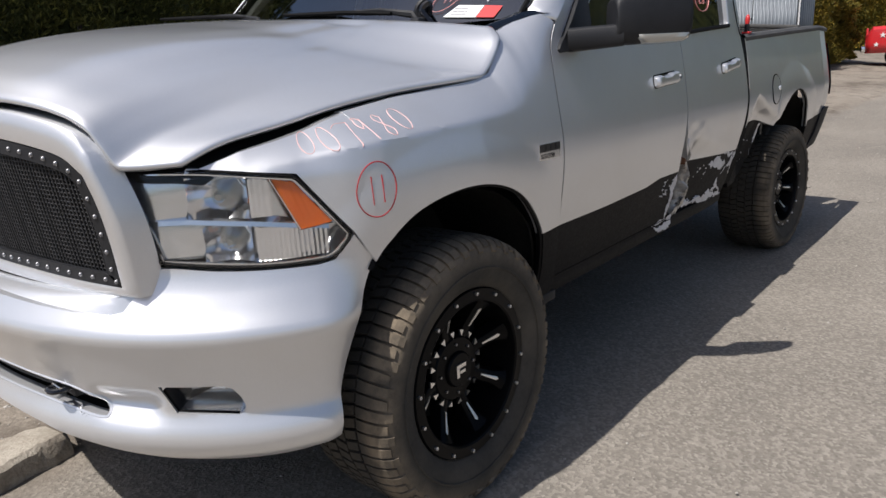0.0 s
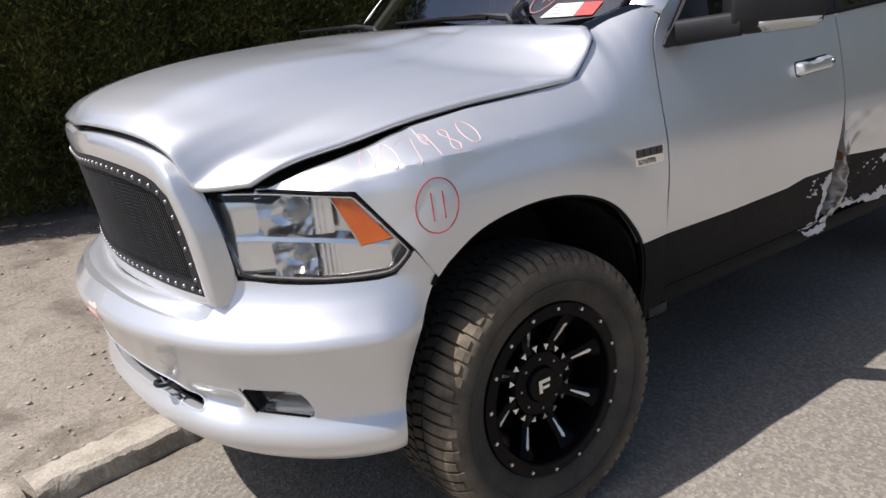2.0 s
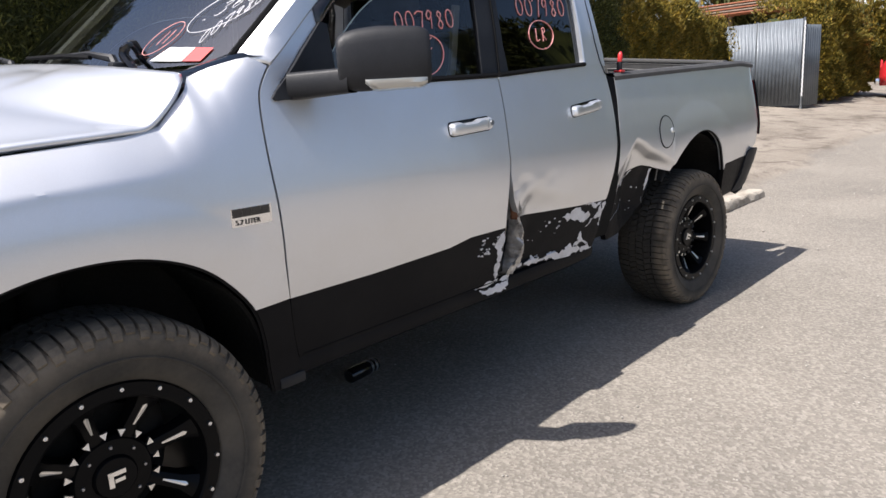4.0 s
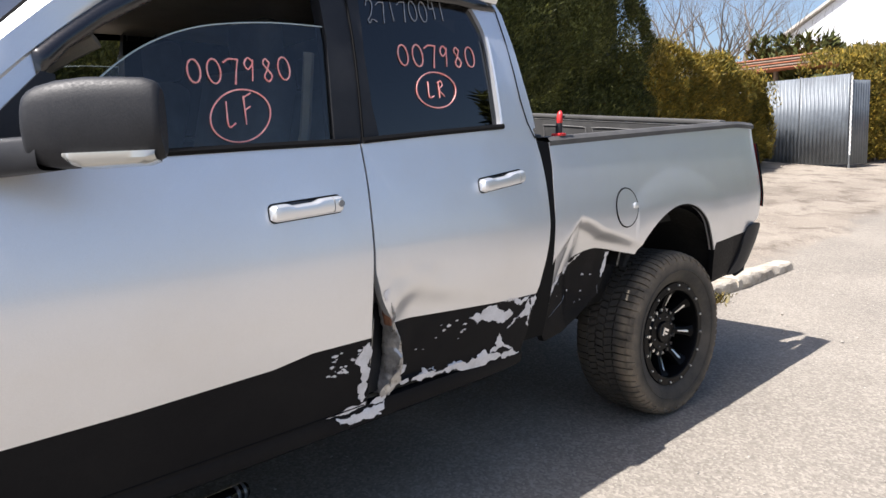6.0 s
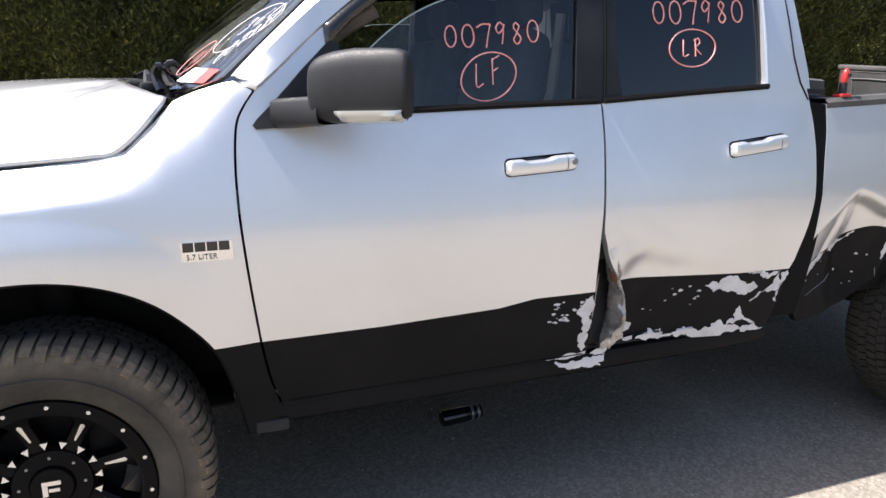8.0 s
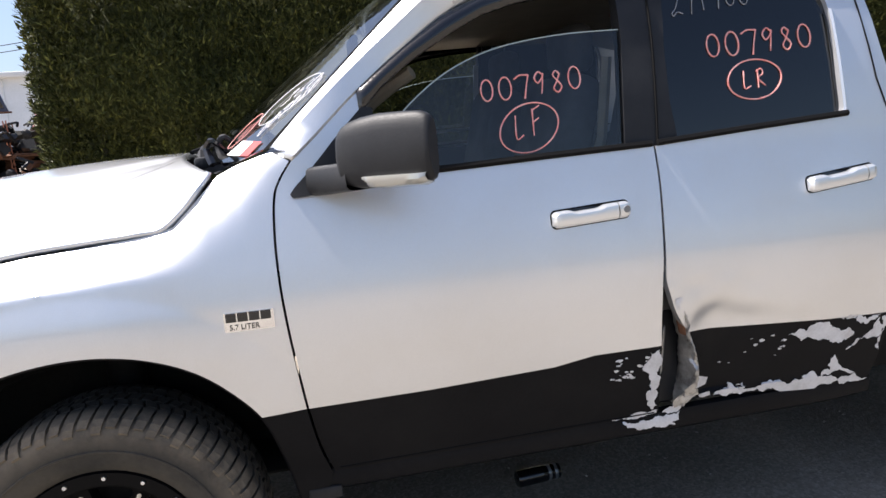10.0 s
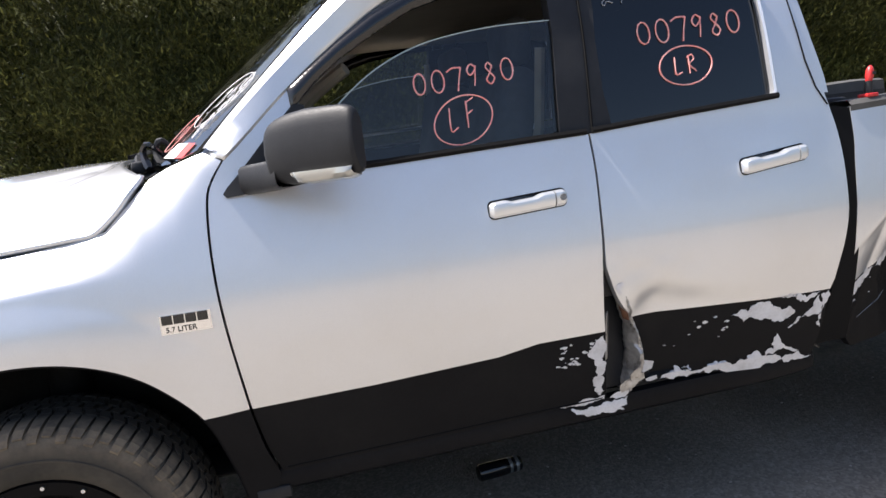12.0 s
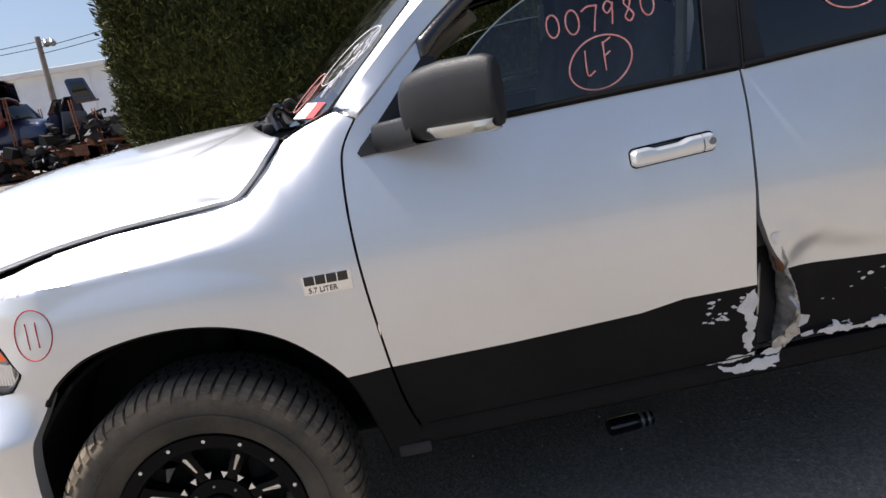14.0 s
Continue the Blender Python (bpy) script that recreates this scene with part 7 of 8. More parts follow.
tree(27, 11.5, 10, 21)
tree(30, 10.3, 11, 22)
tree(33, 14.5, 11, 23)
tree(29, 12.7, 9, 24)
tree(36, 13.5, 12, 25)
tree(40, 17, 12, 5)
tree(46, 24, 13, 6)
tree(52, 16, 13, 7)
tree(38, 27, 11, 8)
tree(6, -26, 11, 9, "leafless tree across the lot, mirrored in the glass")
tree(13, -30, 12, 10, "leafless tree across the lot, mirrored in the glass")
tree(-6, -34, 12, 12, "leafless tree across the lot, mirrored in the glass")
# ---- cabin ----
def seat(x, y, z, bench=0.0):
    st = new("bench_seat" if bench else "seat")
    st.parent = truck
    st["label"] = "grey cloth bench seat" if bench else "grey cloth front seat"
    w = 1.35 if bench else 0.50
    part("cushion", box_bm(x, y, z, 0.50, w, 0.16, 0.05, 3), M_SEAT, st)
    bm = box_bm(0, 0, 0.30, 0.14, w, 0.62, 0.05, 3)
    bmesh.ops.rotate(bm, verts=bm.verts, cent=(0, 0, 0), matrix=Matrix.Rotation(radians(14), 3, "Y"))
    bmesh.ops.translate(bm, verts=bm.verts, vec=(x + 0.24, y, z + 0.05))
    part("backrest", bm, M_SEAT, st)
    for dy in ((-0.42, 0.42) if bench else (0,)):
        part("headrest", box_bm(x + 0.42, y + dy, z + 0.74, 0.10, 0.27, 0.17, 0.04, 3), M_SEAT, st)


seat(1.22, -0.42, 1.02)
seat(1.22, 0.42, 1.02)
seat(2.02, 0.0, 1.02, 1)
rows = [[(x, y, z) for y in np.linspace(-0.86, 0.86, 9)] for x, z in ((0.42, 1.42), (0.60, 1.425), (0.74, 1.40), (0.80, 1.33), (0.78, 1.15), (0.70, 0.95))]
sheet("dashboard", rows, M_DASH, truck, "dark plastic dashboard", thick=0.02)
sw = new("steering_wheel")
sw.parent = truck
sw["label"] = "dark steering wheel"
ring = [Vector((0.93, -0.42, 1.27)) + Matrix.Rotation(radians(-62), 3, "Y") @ Vector((0.185 * math.cos(t), 0.185 * math.sin(t), 0)) for t in np.linspace(0, 2 * math.pi, 28, endpoint=False)]
raw("wheel_rim", *tube(ring, 0.016, 8, closed=True), [M_DASH], sw)
for t in (0.3, 2.84, 4.71):
    e = Vector((0.93, -0.42, 1.27)) + Matrix.Rotation(radians(-62), 3, "Y") @ Vector((0.185 * math.cos(t), 0.185 * math.sin(t), 0))
    raw("wheel_spoke", *tube([(0.90, -0.42, 1.255), e], 0.018, 6), [M_DASH], sw)
part("wheel_hub", box_bm(0.895, -0.42, 1.252, 0.05, 0.15, 0.12, 0.03), M_DASH, sw)
for s in (-1, 1):
    part("door_lining", box_bm(1.15, s * 0.90, 1.15, 1.05, 0.035, 0.50, 0.015), M_DASH, DOORS[0 if s < 0 else 1])
    part("door_lining", box_bm(2.10, s * 0.90, 1.15, 0.82, 0.035, 0.52, 0.015), M_DASH, DOORS[2 if s < 0 else 3])
    raw("seat_belt", *tube([(1.60, s * 0.82, 1.70), (1.58, s * 0.80, 1.45), (1.48, s * 0.74, 1.05)], 0.018, 5), [M_TRIM], truck, "pale seat belt")
strap = Bag()
for a_, b_ in (((1.600, 0.80, 1.82), (1.575, 0.80, 1.44)), ((1.575, 0.80, 1.36), (1.665, 0.80, 1.47))):
    strap.add(*box_vf(0, 0, 0, 1, 1, 1))
    base_ = len(strap.v) - 8
    for i_ in range(8):
        q_ = strap.v[base_ + i_]
        t_ = q_[2] + 0.5
        strap.v[base_ + i_] = (a_[0] + (b_[0] - a_[0]) * t_ + q_[0] * 0.026, a_[1] + q_[1] * 0.008, a_[2] + (b_[2] - a_[2]) * t_)
strap.make("belt_strap", [M_PAPER], truck, "pale belt strap on the far pillar", 20)
# sunlit edge of the far sill, put in as a bright silver tube
raw("far_sill_trim", *tube([(1.10, 0.83, 1.475), (1.30, 0.83, 1.482), (1.56, 0.83, 1.49)], 0.009, 6), [M_HANDLE], DOORS[1], "bright edge of the far window sill")
part("cabin_floor", box_bm(1.5, 0, 0.75, 1.9, 1.7, 0.04, 0.01), M_DASH, truck)
part("rear_mirror", box_bm(0.88, -0.02, 1.86, 0.03, 0.24, 0.07, 0.012), M_DASH, windshield, "inside rear-view mirror")
raw("grab_handle", *tube(spline([(0.80, -0.70, 1.55), (0.86, -0.70, 1.605), (0.92, -0.75, 1.65), (0.985, -0.795, 1.69)], 4), 0.021, 8), [M_TRIM], truck, "pale grab handle on the front pillar")


# ---- crash damage: peeled paint, torn edge ----
def jagged(poly, rnd, rough=0.22, depth=3):
    """A flaky outline: each side broken up again and again."""
    for _ in range(depth):
        out = []
        for i in range(len(poly)):
            a, b = poly[i], poly[(i + 1) % len(poly)]
            l = math.dist(a, b)
            k = rnd.uniform(-rough, rough) * l * 0.6
            out += [a, ((a[0] + b[0]) / 2 - (b[1] - a[1]) / max(l, 1e-6) * k, (a[1] + b[1]) / 2 + (b[0] - a[0]) / max(l, 1e-6) * k)]
        poly = out
    return poly


def chip(poly, fn, parent, seed, mat=None, rough=0.42, out=0.0014, depth=4):
    rnd = random.Random(seed)
    v, f, mi = panel([jagged(poly, rnd, rough, depth)], lambda u, z, o: fn(u, z, o + out), 0.02, 0.001)
    raw("paint_chip", v, f, [mat or M_PRIMER], parent, "bare patch where the black paint has peeled", mi, 60)


def sill_skin(u, z, o=0.0):
    """Outer face of the rocker sill."""
    zz = z - 0.02 * (u - 0.53) / 2.0 - 0.10 * max(0.0, u - 2.28) ** 1.4
    return (u, -(1.015 - inset(u, min(max(zz, 0.465), 0.552)) + float(np.interp(zz, [0.465, 0.485, 0.52, 0.545], [-0.02, 0.006, 0.008, -0.004])) + o + 0.002), z)


FD, RD = DOORS[0], DOORS[2]
chip([(1.625, 0.782), (1.655, 0.788), (1.657, 0.72), (1.660, 0.655), (1.645, 0.640), (1.633, 0.672), (1.618, 0.715), (1.602, 0.732), (1.618, 0.754)], skin, FD, 1)
chip([(1.622, 0.640), (1.645, 0.650), (1.662, 0.634), (1.666, 0.590), (1.652, 0.575), (1.634, 0.612)], skin, FD, 2)
chip([(1.508, 0.562), (1.58, 0.566), (1.668, 0.572), (1.666, 0.560), (1.56, 0.556)], skin, FD, 3, rough=0.3)
chip([(1.551, 0.545), (1.622, 0.541), (1.662, 0.544), (1.721, 0.545), (1.753, 0.551), (1.746, 0.524), (1.716, 0.517), (1.737, 0.508), (1.662, 0.514), (1.601, 0.511), (1.565, 0.524)], sill_skin, truck, 4, rough=0.3)
chip([(1.70, 0.567), (1.76, 0.572), (1.752, 0.558), (1.69, 0.556)], sill_skin, truck, 5, rough=0.3, out=0.004)
chip([(2.122, 0.769), (2.185, 0.774), (2.223, 0.800), (2.263, 0.796), (2.290, 0.773), (2.332, 0.768), (2.362, 0.744), (2.337, 0.723), (2.296, 0.722), (2.227, 0.739)], rear_door_skin, RD, 6)
chip([(2.341, 0.689), (2.378, 0.725), (2.430, 0.769), (2.448, 0.792), (2.468, 0.761), (2.456, 0.719), (2.427, 0.721), (2.38, 0.709)], rear_door_skin, RD, 7)
chip([(2.455, 0.790), (2.482, 0.802), (2.480, 0.758), (2.468, 0.670), (2.452, 0.692), (2.462, 0.735)], rear_door_skin, RD, 8)
chip([(2.30, 0.806), (2.38, 0.802), (2.45, 0.804), (2.44, 0.792), (2.36, 0.790)], rear_door_skin, RD, 9, rough=0.5)
# long scrape along the door's foot, with a spur of bare metal
for i, poly in enumerate(([(1.88, 0.582), (1.94, 0.596), (2.016, 0.590), (2.10, 0.596), (2.09, 0.574), (1.98, 0.570)],
                          [(1.928, 0.596), (1.932, 0.620), (1.955, 0.606), (1.985, 0.612), (1.99, 0.594)],
                          [(2.07, 0.590), (2.107, 0.604), (2.19, 0.594), (2.203, 0.610), (2.272, 0.596), (2.40, 0.590), (2.452, 0.566), (2.40, 0.558), (2.276, 0.566), (2.10, 0.573)],
                          [(2.268, 0.594), (2.276, 0.622), (2.298, 0.616), (2.292, 0.660), (2.303, 0.674), (2.322, 0.642), (2.352, 0.615), (2.40, 0.592)])):
    chip(poly, rear_door_skin, RD, 20 + i, rough=0.38, out=0.0014 + 0.0004 * i)
chip([(1.800, 0.668), (1.859, 0.648), (1.853, 0.623), (1.816, 0.617), (1.794, 0.645)], rear_door_skin, RD, 10, rough=0.12)
chip([(1.82, 0.596), (1.864, 0.600), (1.868, 0.586), (1.828, 0.584)], rear_door_skin, RD, 11, rough=0.15)
chip([(2.585, 0.795), (2.64, 0.822), (2.71, 0.842), (2.80, 0.884), (2.88, 0.912), (2.86, 0.885), (2.78, 0.850), (2.70, 0.812), (2.64, 0.785), (2.60, 0.74)], bed_skin, truck, 12, rough=0.5)
chip([(3.05, 0.90), (3.068, 0.90), (3.066, 0.80), (3.058, 0.775), (3.055, 0.84)], bed_skin, truck, 13, rough=0.25)
rnd = random.Random(21)
for i in range(44):
    if i < 22:
        u, z = rnd.uniform(1.50, 1.62), rnd.uniform(0.70, 0.775)
        own, fn = FD, skin
    elif i < 34:
        u, z = rnd.uniform(1.84, 2.12), rnd.uniform(0.68, 0.80)
        own, fn = RD, rear_door_skin
    else:
        u, z = rnd.uniform(2.60, 3.0), rnd.uniform(0.68, 0.84)
        own, fn = truck, bed_skin
    r = rnd.uniform(0.0012, 0.0048)
    chip([(u + r * 2.4 * math.cos(t), z + r * math.sin(t)) for t in (0.2, 1.3, 2.6, 3.7, 5.2)], fn, own, 100 + i, rough=0.5, depth=2)
# pale scratches on the crushed black panel
for u0, z0, u1, z1 in ((2.66, 0.665, 2.80, 0.735), (2.60, 0.64, 2.61, 0.61), (3.045, 0.74, 3.055, 0.70)):
    raw("scratch", *tube([bed_skin(u0 + (u1 - u0) * t, z0 + (z1 - z0) * t, 0.001) for t in np.linspace(0, 1, 8)], 0.0010, 4), [M_GREYMARK], truck, "pale scratch")

# torn front edge of the rear door: crumpled metal folded outwards, rust, and a dark gap
torn = new("torn_edge")
torn.parent = RD
torn["label"] = "crumpled bare metal folded out of the torn door edge"
TZ = [0.572, 0.60, 0.643, 0.678, 0.722, 0.763, 0.808, 0.84, 0.90, 0.952]
TL = [1.734, 1.738, 1.754, 1.760, 1.760, 1.752, 1.752, 1.738, 1.722, 1.704]
TR = [1.764, 1.776, 1.790, 1.798, 1.792, 1.776, 1.763, 1.754, 1.737, 1.716]
rows = []
for z in np.linspace(0.905, 0.575, 58):
    xl, xr = float(np.interp(z, TZ, TL)), float(np.interp(z, TZ, TR))
    r = []
    for t in np.linspace(0, 1, 13):
        x = xl + (xr - xl) * t
        crumple = 0.007 * math.sin(t * 8 + z * 60) + 0.012 * noise.noise(Vector((x * 42, z * 26, 1))) + 0.006 * noise.noise(Vector((x * 90, z * 70, 5)))
        belly = 0.020 * math.exp(-((z - 0.69) / 0.07) ** 2)
        o = -0.058 + 0.064 * math.sin(min(t * 1.25, 1.0) * math.pi / 2) - 0.030 * max(0, t - 0.8) / 0.2 + crumple * math.sin(math.pi * t) + belly * math.sin(math.pi * t)
        q = skin(x, z, o)
        r.append((q[0] + 0.006 * noise.noise(Vector((z * 60, t * 5, 4))), q[1], q[2]))
    rows.append(r)
sheet("folded_strip", rows, M_RAW, torn, flip=True, thick=0.002, angle=24)
# rusty band down the inner side of the fold
rows = []
for z in np.linspace(0.898, 0.822, 10):
    xl = float(np.interp(z, TZ, TL))
    k = math.sin(math.pi * min(max((0.900 - z) / 0.080, 0.02), 0.98)) ** 0.6
    rows.append([skin(xl - 0.002 + 0.008 * k * t, z, -0.038 + 0.032 * t + 0.006 * noise.noise(Vector((z * 90, t * 4, 9)))) for t in np.linspace(0, 1, 5)])
sheet("rusty_lip", rows, M_RUST, torn, "rusty torn lip", flip=True, thick=0.002)
chip([(1.698, 0.944), (1.704, 0.926), (1.711, 0.912), (1.716, 0.914), (1.712, 0.932), (1.722, 0.948), (1.708, 0.951)], lambda u, z, o=0.0: rear_door_skin(u, z, o + 0.001), torn, 31, rough=0.3)
for seed, poly, k in ((33, [(1.715, 0.598), (1.75, 0.628), (1.795, 0.632), (1.80, 0.610), (1.765, 0.584), (1.722, 0.574)], 0.010), (34, [(1.742, 0.640), (1.775, 0.660), (1.785, 0.625), (1.755, 0.602)], 0.022)):
    v, f, mi = panel([jagged(poly, random.Random(seed), 0.3, 3)], lambda u, z, o, k=k: skin(u, z, o + k + 0.008 * noise.noise(Vector((u * 60, z * 50, k)))), 0.01, 0.003)
    raw("curled_flap", v, f, [M_RAW], torn, "curled scrap of torn metal", mi, 24)
# bent grey flange of the front door, seen through the tear
rows = [[skin(1.664 + 0.016 * t, z, -0.002 - 0.020 * t + 0.004 * noise.noise(Vector((z * 40, t * 3, 2)))) for t in np.linspace(0, 1, 4)] for z in np.linspace(0.86, 0.70, 9)]
sheet("bent_flange", rows, M_RAW, FD, "bent flange at the door's rear edge", flip=True, thick=0.002)

# ---- writing ----
def on_skin(u0, z0, fn, out=0.003):
    return lambda a, b: fn(u0 + a, z0 + b, out)


def ellipse(name, uc, zc, ru, rz, fn, mat, parent, weight=0.0045, tilt=0.0, out=0.003, label=""):
    pts = []
    for t in np.linspace(0.2, 2 * math.pi + 0.35, 40):
        a, b = ru * math.cos(t) * (1 + 0.03 * math.sin(2 * t)), rz * math.sin(t)
        pts.append(fn(uc + a + tilt * b, zc + b + tilt * a * 0.4, out))
    return raw(name, *tube(pts, weight, 5), [mat], parent, label)


glass = lambda u, z, o: cab_skin(u, z, o - 0.016)
writing("marker_digit", "007980", on_skin(1.160, 1.582, glass), 0.315, 0.064, M_PINK, DOORS[0], 0.0026, 0.055, 0.10, "pink hand-written stock number")
ellipse("marker_circle", 1.297, 1.497, 0.090, 0.072, glass, M_PINK, DOORS[0], 0.0026, 0.15, label="pink hand-drawn circle")
writing("marker_letter", "LF", on_skin(1.250, 1.458, glass), 0.088, 0.078, M_PINK, DOORS[0], 0.0026, 0.2, 0.05, "pink hand-written letters")
far_glass = mirrored(lambda u, z, o: cab_skin(u, z, o - 0.016))
writing("marker_digit", "27170041", lambda a, b: far_glass(2.19 - a, 1.800 + b, 0.003), 0.37, 0.068, M_GREYMARK, DOORS[3], 0.0016, 0.15, 0.10, "grey hand-written number on the far window")
writing("marker_digit", "007980", on_skin(1.897, 1.672, glass), 0.375, 0.072, M_PINK, DOORS[2], 0.0027, 0.03, 0.06, "pink hand-written stock number")
ellipse("marker_circle", 2.050, 1.594, 0.094, 0.062, glass, M_PINK, DOORS[2], 0.0026, 0.05, label="pink hand-drawn circle")
writing("marker_letter", "LR", on_skin(2.006, 1.562, glass), 0.085, 0.062, M_PINK, DOORS[2], 0.0027, 0.05, 0.05, "pink hand-written letters")
writing("marker_digit", "27170041", on_skin(1.800, 1.800, glass), 0.37, 0.068, M_GREYMARK, DOORS[2], 0.0016, 0.15, 0.10, "grey hand-written number")
ellipse("marker_circle", -0.330, 1.043, 0.056, 0.068, fender_skin, M_REDMARK, truck, 0.0019, 0.05, 0.0002, "red hand-drawn circle")
writing("marker_digit", "11", on_skin(-0.358, 1.008, fender_skin, 0.0002), 0.055, 0.066, M_REDMARK, truck, 0.0020, 0.0, 0.05, "red hand-written number")
writing("marker_digit", "007980", on_skin(-0.505, 1.142, fender_skin, 0.0005), 0.36, 0.050, M_FAINTPINK, truck, 0.0010, 0.09, 0.12, "faded pink hand-written stock number")
for s_, u, z, a, b in ((1, -1.50, 0.745, 0.05, 0.02), (1, -1.46, 0.735, 0.03, 0.012)):
    v, f, mi = panel([jagged([(u - a, z - b), (u + a, z - b * 0.6), (u + a * 0.8, z + b), (u - a * 0.9, z + b * 0.7)], random.Random(3), 0.3)], lambda p, q, o: bumper_skin(p, q, o + 0.001), 0.02, 0)
    raw("red_smear", v, f, [M_FAINTPINK], bumper, "faint red smear")


rows = [[tuple(np.array(hood_at(-0.11 + 0.05 * math.cos(q) * r, 0.36 + 0.022 * math.sin(q) * r)) + (0, 0, 0.0012)) for q in np.linspace(0, 2 * math.pi, 17)] for r in (0.05, 0.5, 0.8, 1.0)]
sheet("red_smear", rows, M_FAINTSMEAR, hood, "faint red smear", flip=True)


def on_glass(s0, t0, ds, dt, sx=1.0):
    """Writing on the windshield: s grows to the right as seen from in front of the truck's left."""
    def place(a, b):
        p = np.array(ws(s0 + (a * ds[0] + b * dt[0]), t0 + (a * ds[1] + b * dt[1])))
        return tuple(p + np.array((-0.004, 0, 0.004)))
    return place


def ws_ellipse(name, sc, tc, rs, rt, mat, tilt, weight=0.0012, label=""):
    pts = []
    for q in np.linspace(0, 2 * math.pi + 0.25, 36):
        a, b = math.cos(q), math.sin(q)
        p = np.array(ws(sc + rs * a + tilt * rs * b, tc + rt * b))
        pts.append(tuple(p + np.array((-0.004, 0, 0.004))))
    raw(name, *tube(pts, weight, 5), [mat], windshield, label)


def ws_quad(name, corners, mat, label=""):
    pts = [tuple(np.array(ws(*c)) + np.array((-0.003, 0, 0.003))) for c in corners]
    n = 4
    v_ = []
    for i in range(n + 1):
        for j in range(n + 1):
            a, b = i / n, j / n
            c = [(1 - a) * (1 - b) * corners[0][k] + a * (1 - b) * corners[1][k] + a * b * corners[2][k] + (1 - a) * b * corners[3][k] for k in (0, 1)]
            v_.append(tuple(np.array(ws(*c)) + np.array((-0.003, 0, 0.003))))
    return raw(name, v_, grid_faces(n + 1, n + 1), [mat], windshield, label)


ws_quad("sticker", [(-0.72, 0.035), (-0.84, 0.02), (-0.85, 0.09), (-0.755, 0.10)], M_PAPER, "white printed sticker")
ws_quad("sticker", [(-0.842, 0.02), (-0.905, 0.01), (-0.915, 0.08), (-0.852, 0.09)], M_REDPAPER, "red and white sticker")
for k in range(3):
    ws_quad("print_bar", [(-0.745 - 0.002 * k, 0.045 + 0.016 * k), (-0.80, 0.040 + 0.016 * k), (-0.80, 0.047 + 0.016 * k), (-0.745, 0.052 + 0.016 * k)], M_INK)
ws_ellipse("marker_circle", -0.70, 0.15, 0.045, 0.085, M_PINK, -0.35, label="pink circle on the windshield")
writing("marker_digit", "11", on_glass(-0.685, 0.115, (-0.75, 0.1), (-0.15, 1.1)), 0.05, 0.06, M_PINK, windshield, 0.0012, 0, 0.05, "pink hand-written number")
ws_ellipse("marker_circle", -0.85, 0.30, 0.085, 0.13, M_WHITEMARK, -0.55, label="white circle on the windshield")
writing("marker_digit", ".360", on_glass(-0.785, 0.215, (-0.70, 0.75), (-0.12, 1.0)), 0.20, 0.085, M_WHITEMARK, windshield, 0.0012, 0, 0.08, "white hand-written number")
writing("marker_digit", "007980", on_glass(-0.850, 0.10, (-0.42, 1.0), (0.10, 0.95)), 0.24, 0.075, M_WHITEMARK, windshield, 0.0013, 0, 0.08, "white hand-written stock number")

# body leans: its far side stands higher, on the raised dirt
wheels = [o for o in truck.children if o.name.startswith("wheel") and o.type == "EMPTY"]
skip = set(wheels)
for w_ in wheels:
    skip |= set(w_.children_recursive)
seen_data = set()
for ob in truck.children_recursive:
    if ob in skip:
        continue
    if ob.name.startswith("rivet"):
        ob.location.z += LEAN * max(0.0, ob.location.y + 0.85)
        continue
    if ob.type == "MESH" and ob.data.name not in seen_data:
        seen_data.add(ob.data.name)
        n = len(ob.data.vertices)
        co = np.empty(n * 3)
        ob.data.vertices.foreach_get("co", co)
        co = co.reshape(-1, 3)
        co[:, 2] += LEAN * np.maximum(0.0, co[:, 1] + 0.85)
        ob.data.vertices.foreach_set("co", co.ravel())
        ob.data.update()

# ---- small things by the truck ----
tool = thing("red_handled_tool", "red-handled hand tool stuck upright in the bed-rail pocket", "tool", 2.72, -0.935, 1.428)
raw("shaft", *tube([(0, 0, 0), (0.004, 0, 0.052)], 0.014, 10), [M_PLASTIC], tool)
part("collar", box_bm(0, 0, 0.006, 0.045, 0.045, 0.012, 0.004), M_REDTOOL, tool, "red plastic collar")
raw("grip", *tube([(0.004, 0, 0.045), (0.005, 0, 0.052), (0.008, 0, 0.070), (0.011, 0, 0.088), (0.013, 0, 0.100), (0.014, 0, 0.104)], [0.007, 0.011, 0.0135, 0.0125, 0.008, 0.003], 12), [M_REDTOOL], tool, "red rubber grip")
raw("grip_hole", *tube([(0.009, -0.020, 0.078), (0.0095, -0.0185, 0.078)], 0.006, 10), [M_PLASTIC], tool)
can = thing("black_bottle", "black plastic bottle with a ribbed cap lying under the truck", "bottle", 1.455, -0.19, 0.042)
bv, bf = lathe([(0.0001, -0.07), (0.030, -0.068), (0.036, -0.06), (0.036, 0.06), (0.033, 0.066), (0.033, 0.12), (0.030, 0.128), (0.0001, 0.13)], 24)
can.rotation_euler = (0, 0, radians(-84))
raw("bottle_body", bv, bf, [M_GLOSSBLACK], can)
for h in (0.070, 0.10):
    bv, bf = lathe([(0.0335, h), (0.0345, h + 0.002), (0.0345, h + 0.012), (0.0335, h + 0.014)], 24)
    raw("silver_band", bv, bf, [M_GREYCAR], can, "grey ribbed band")

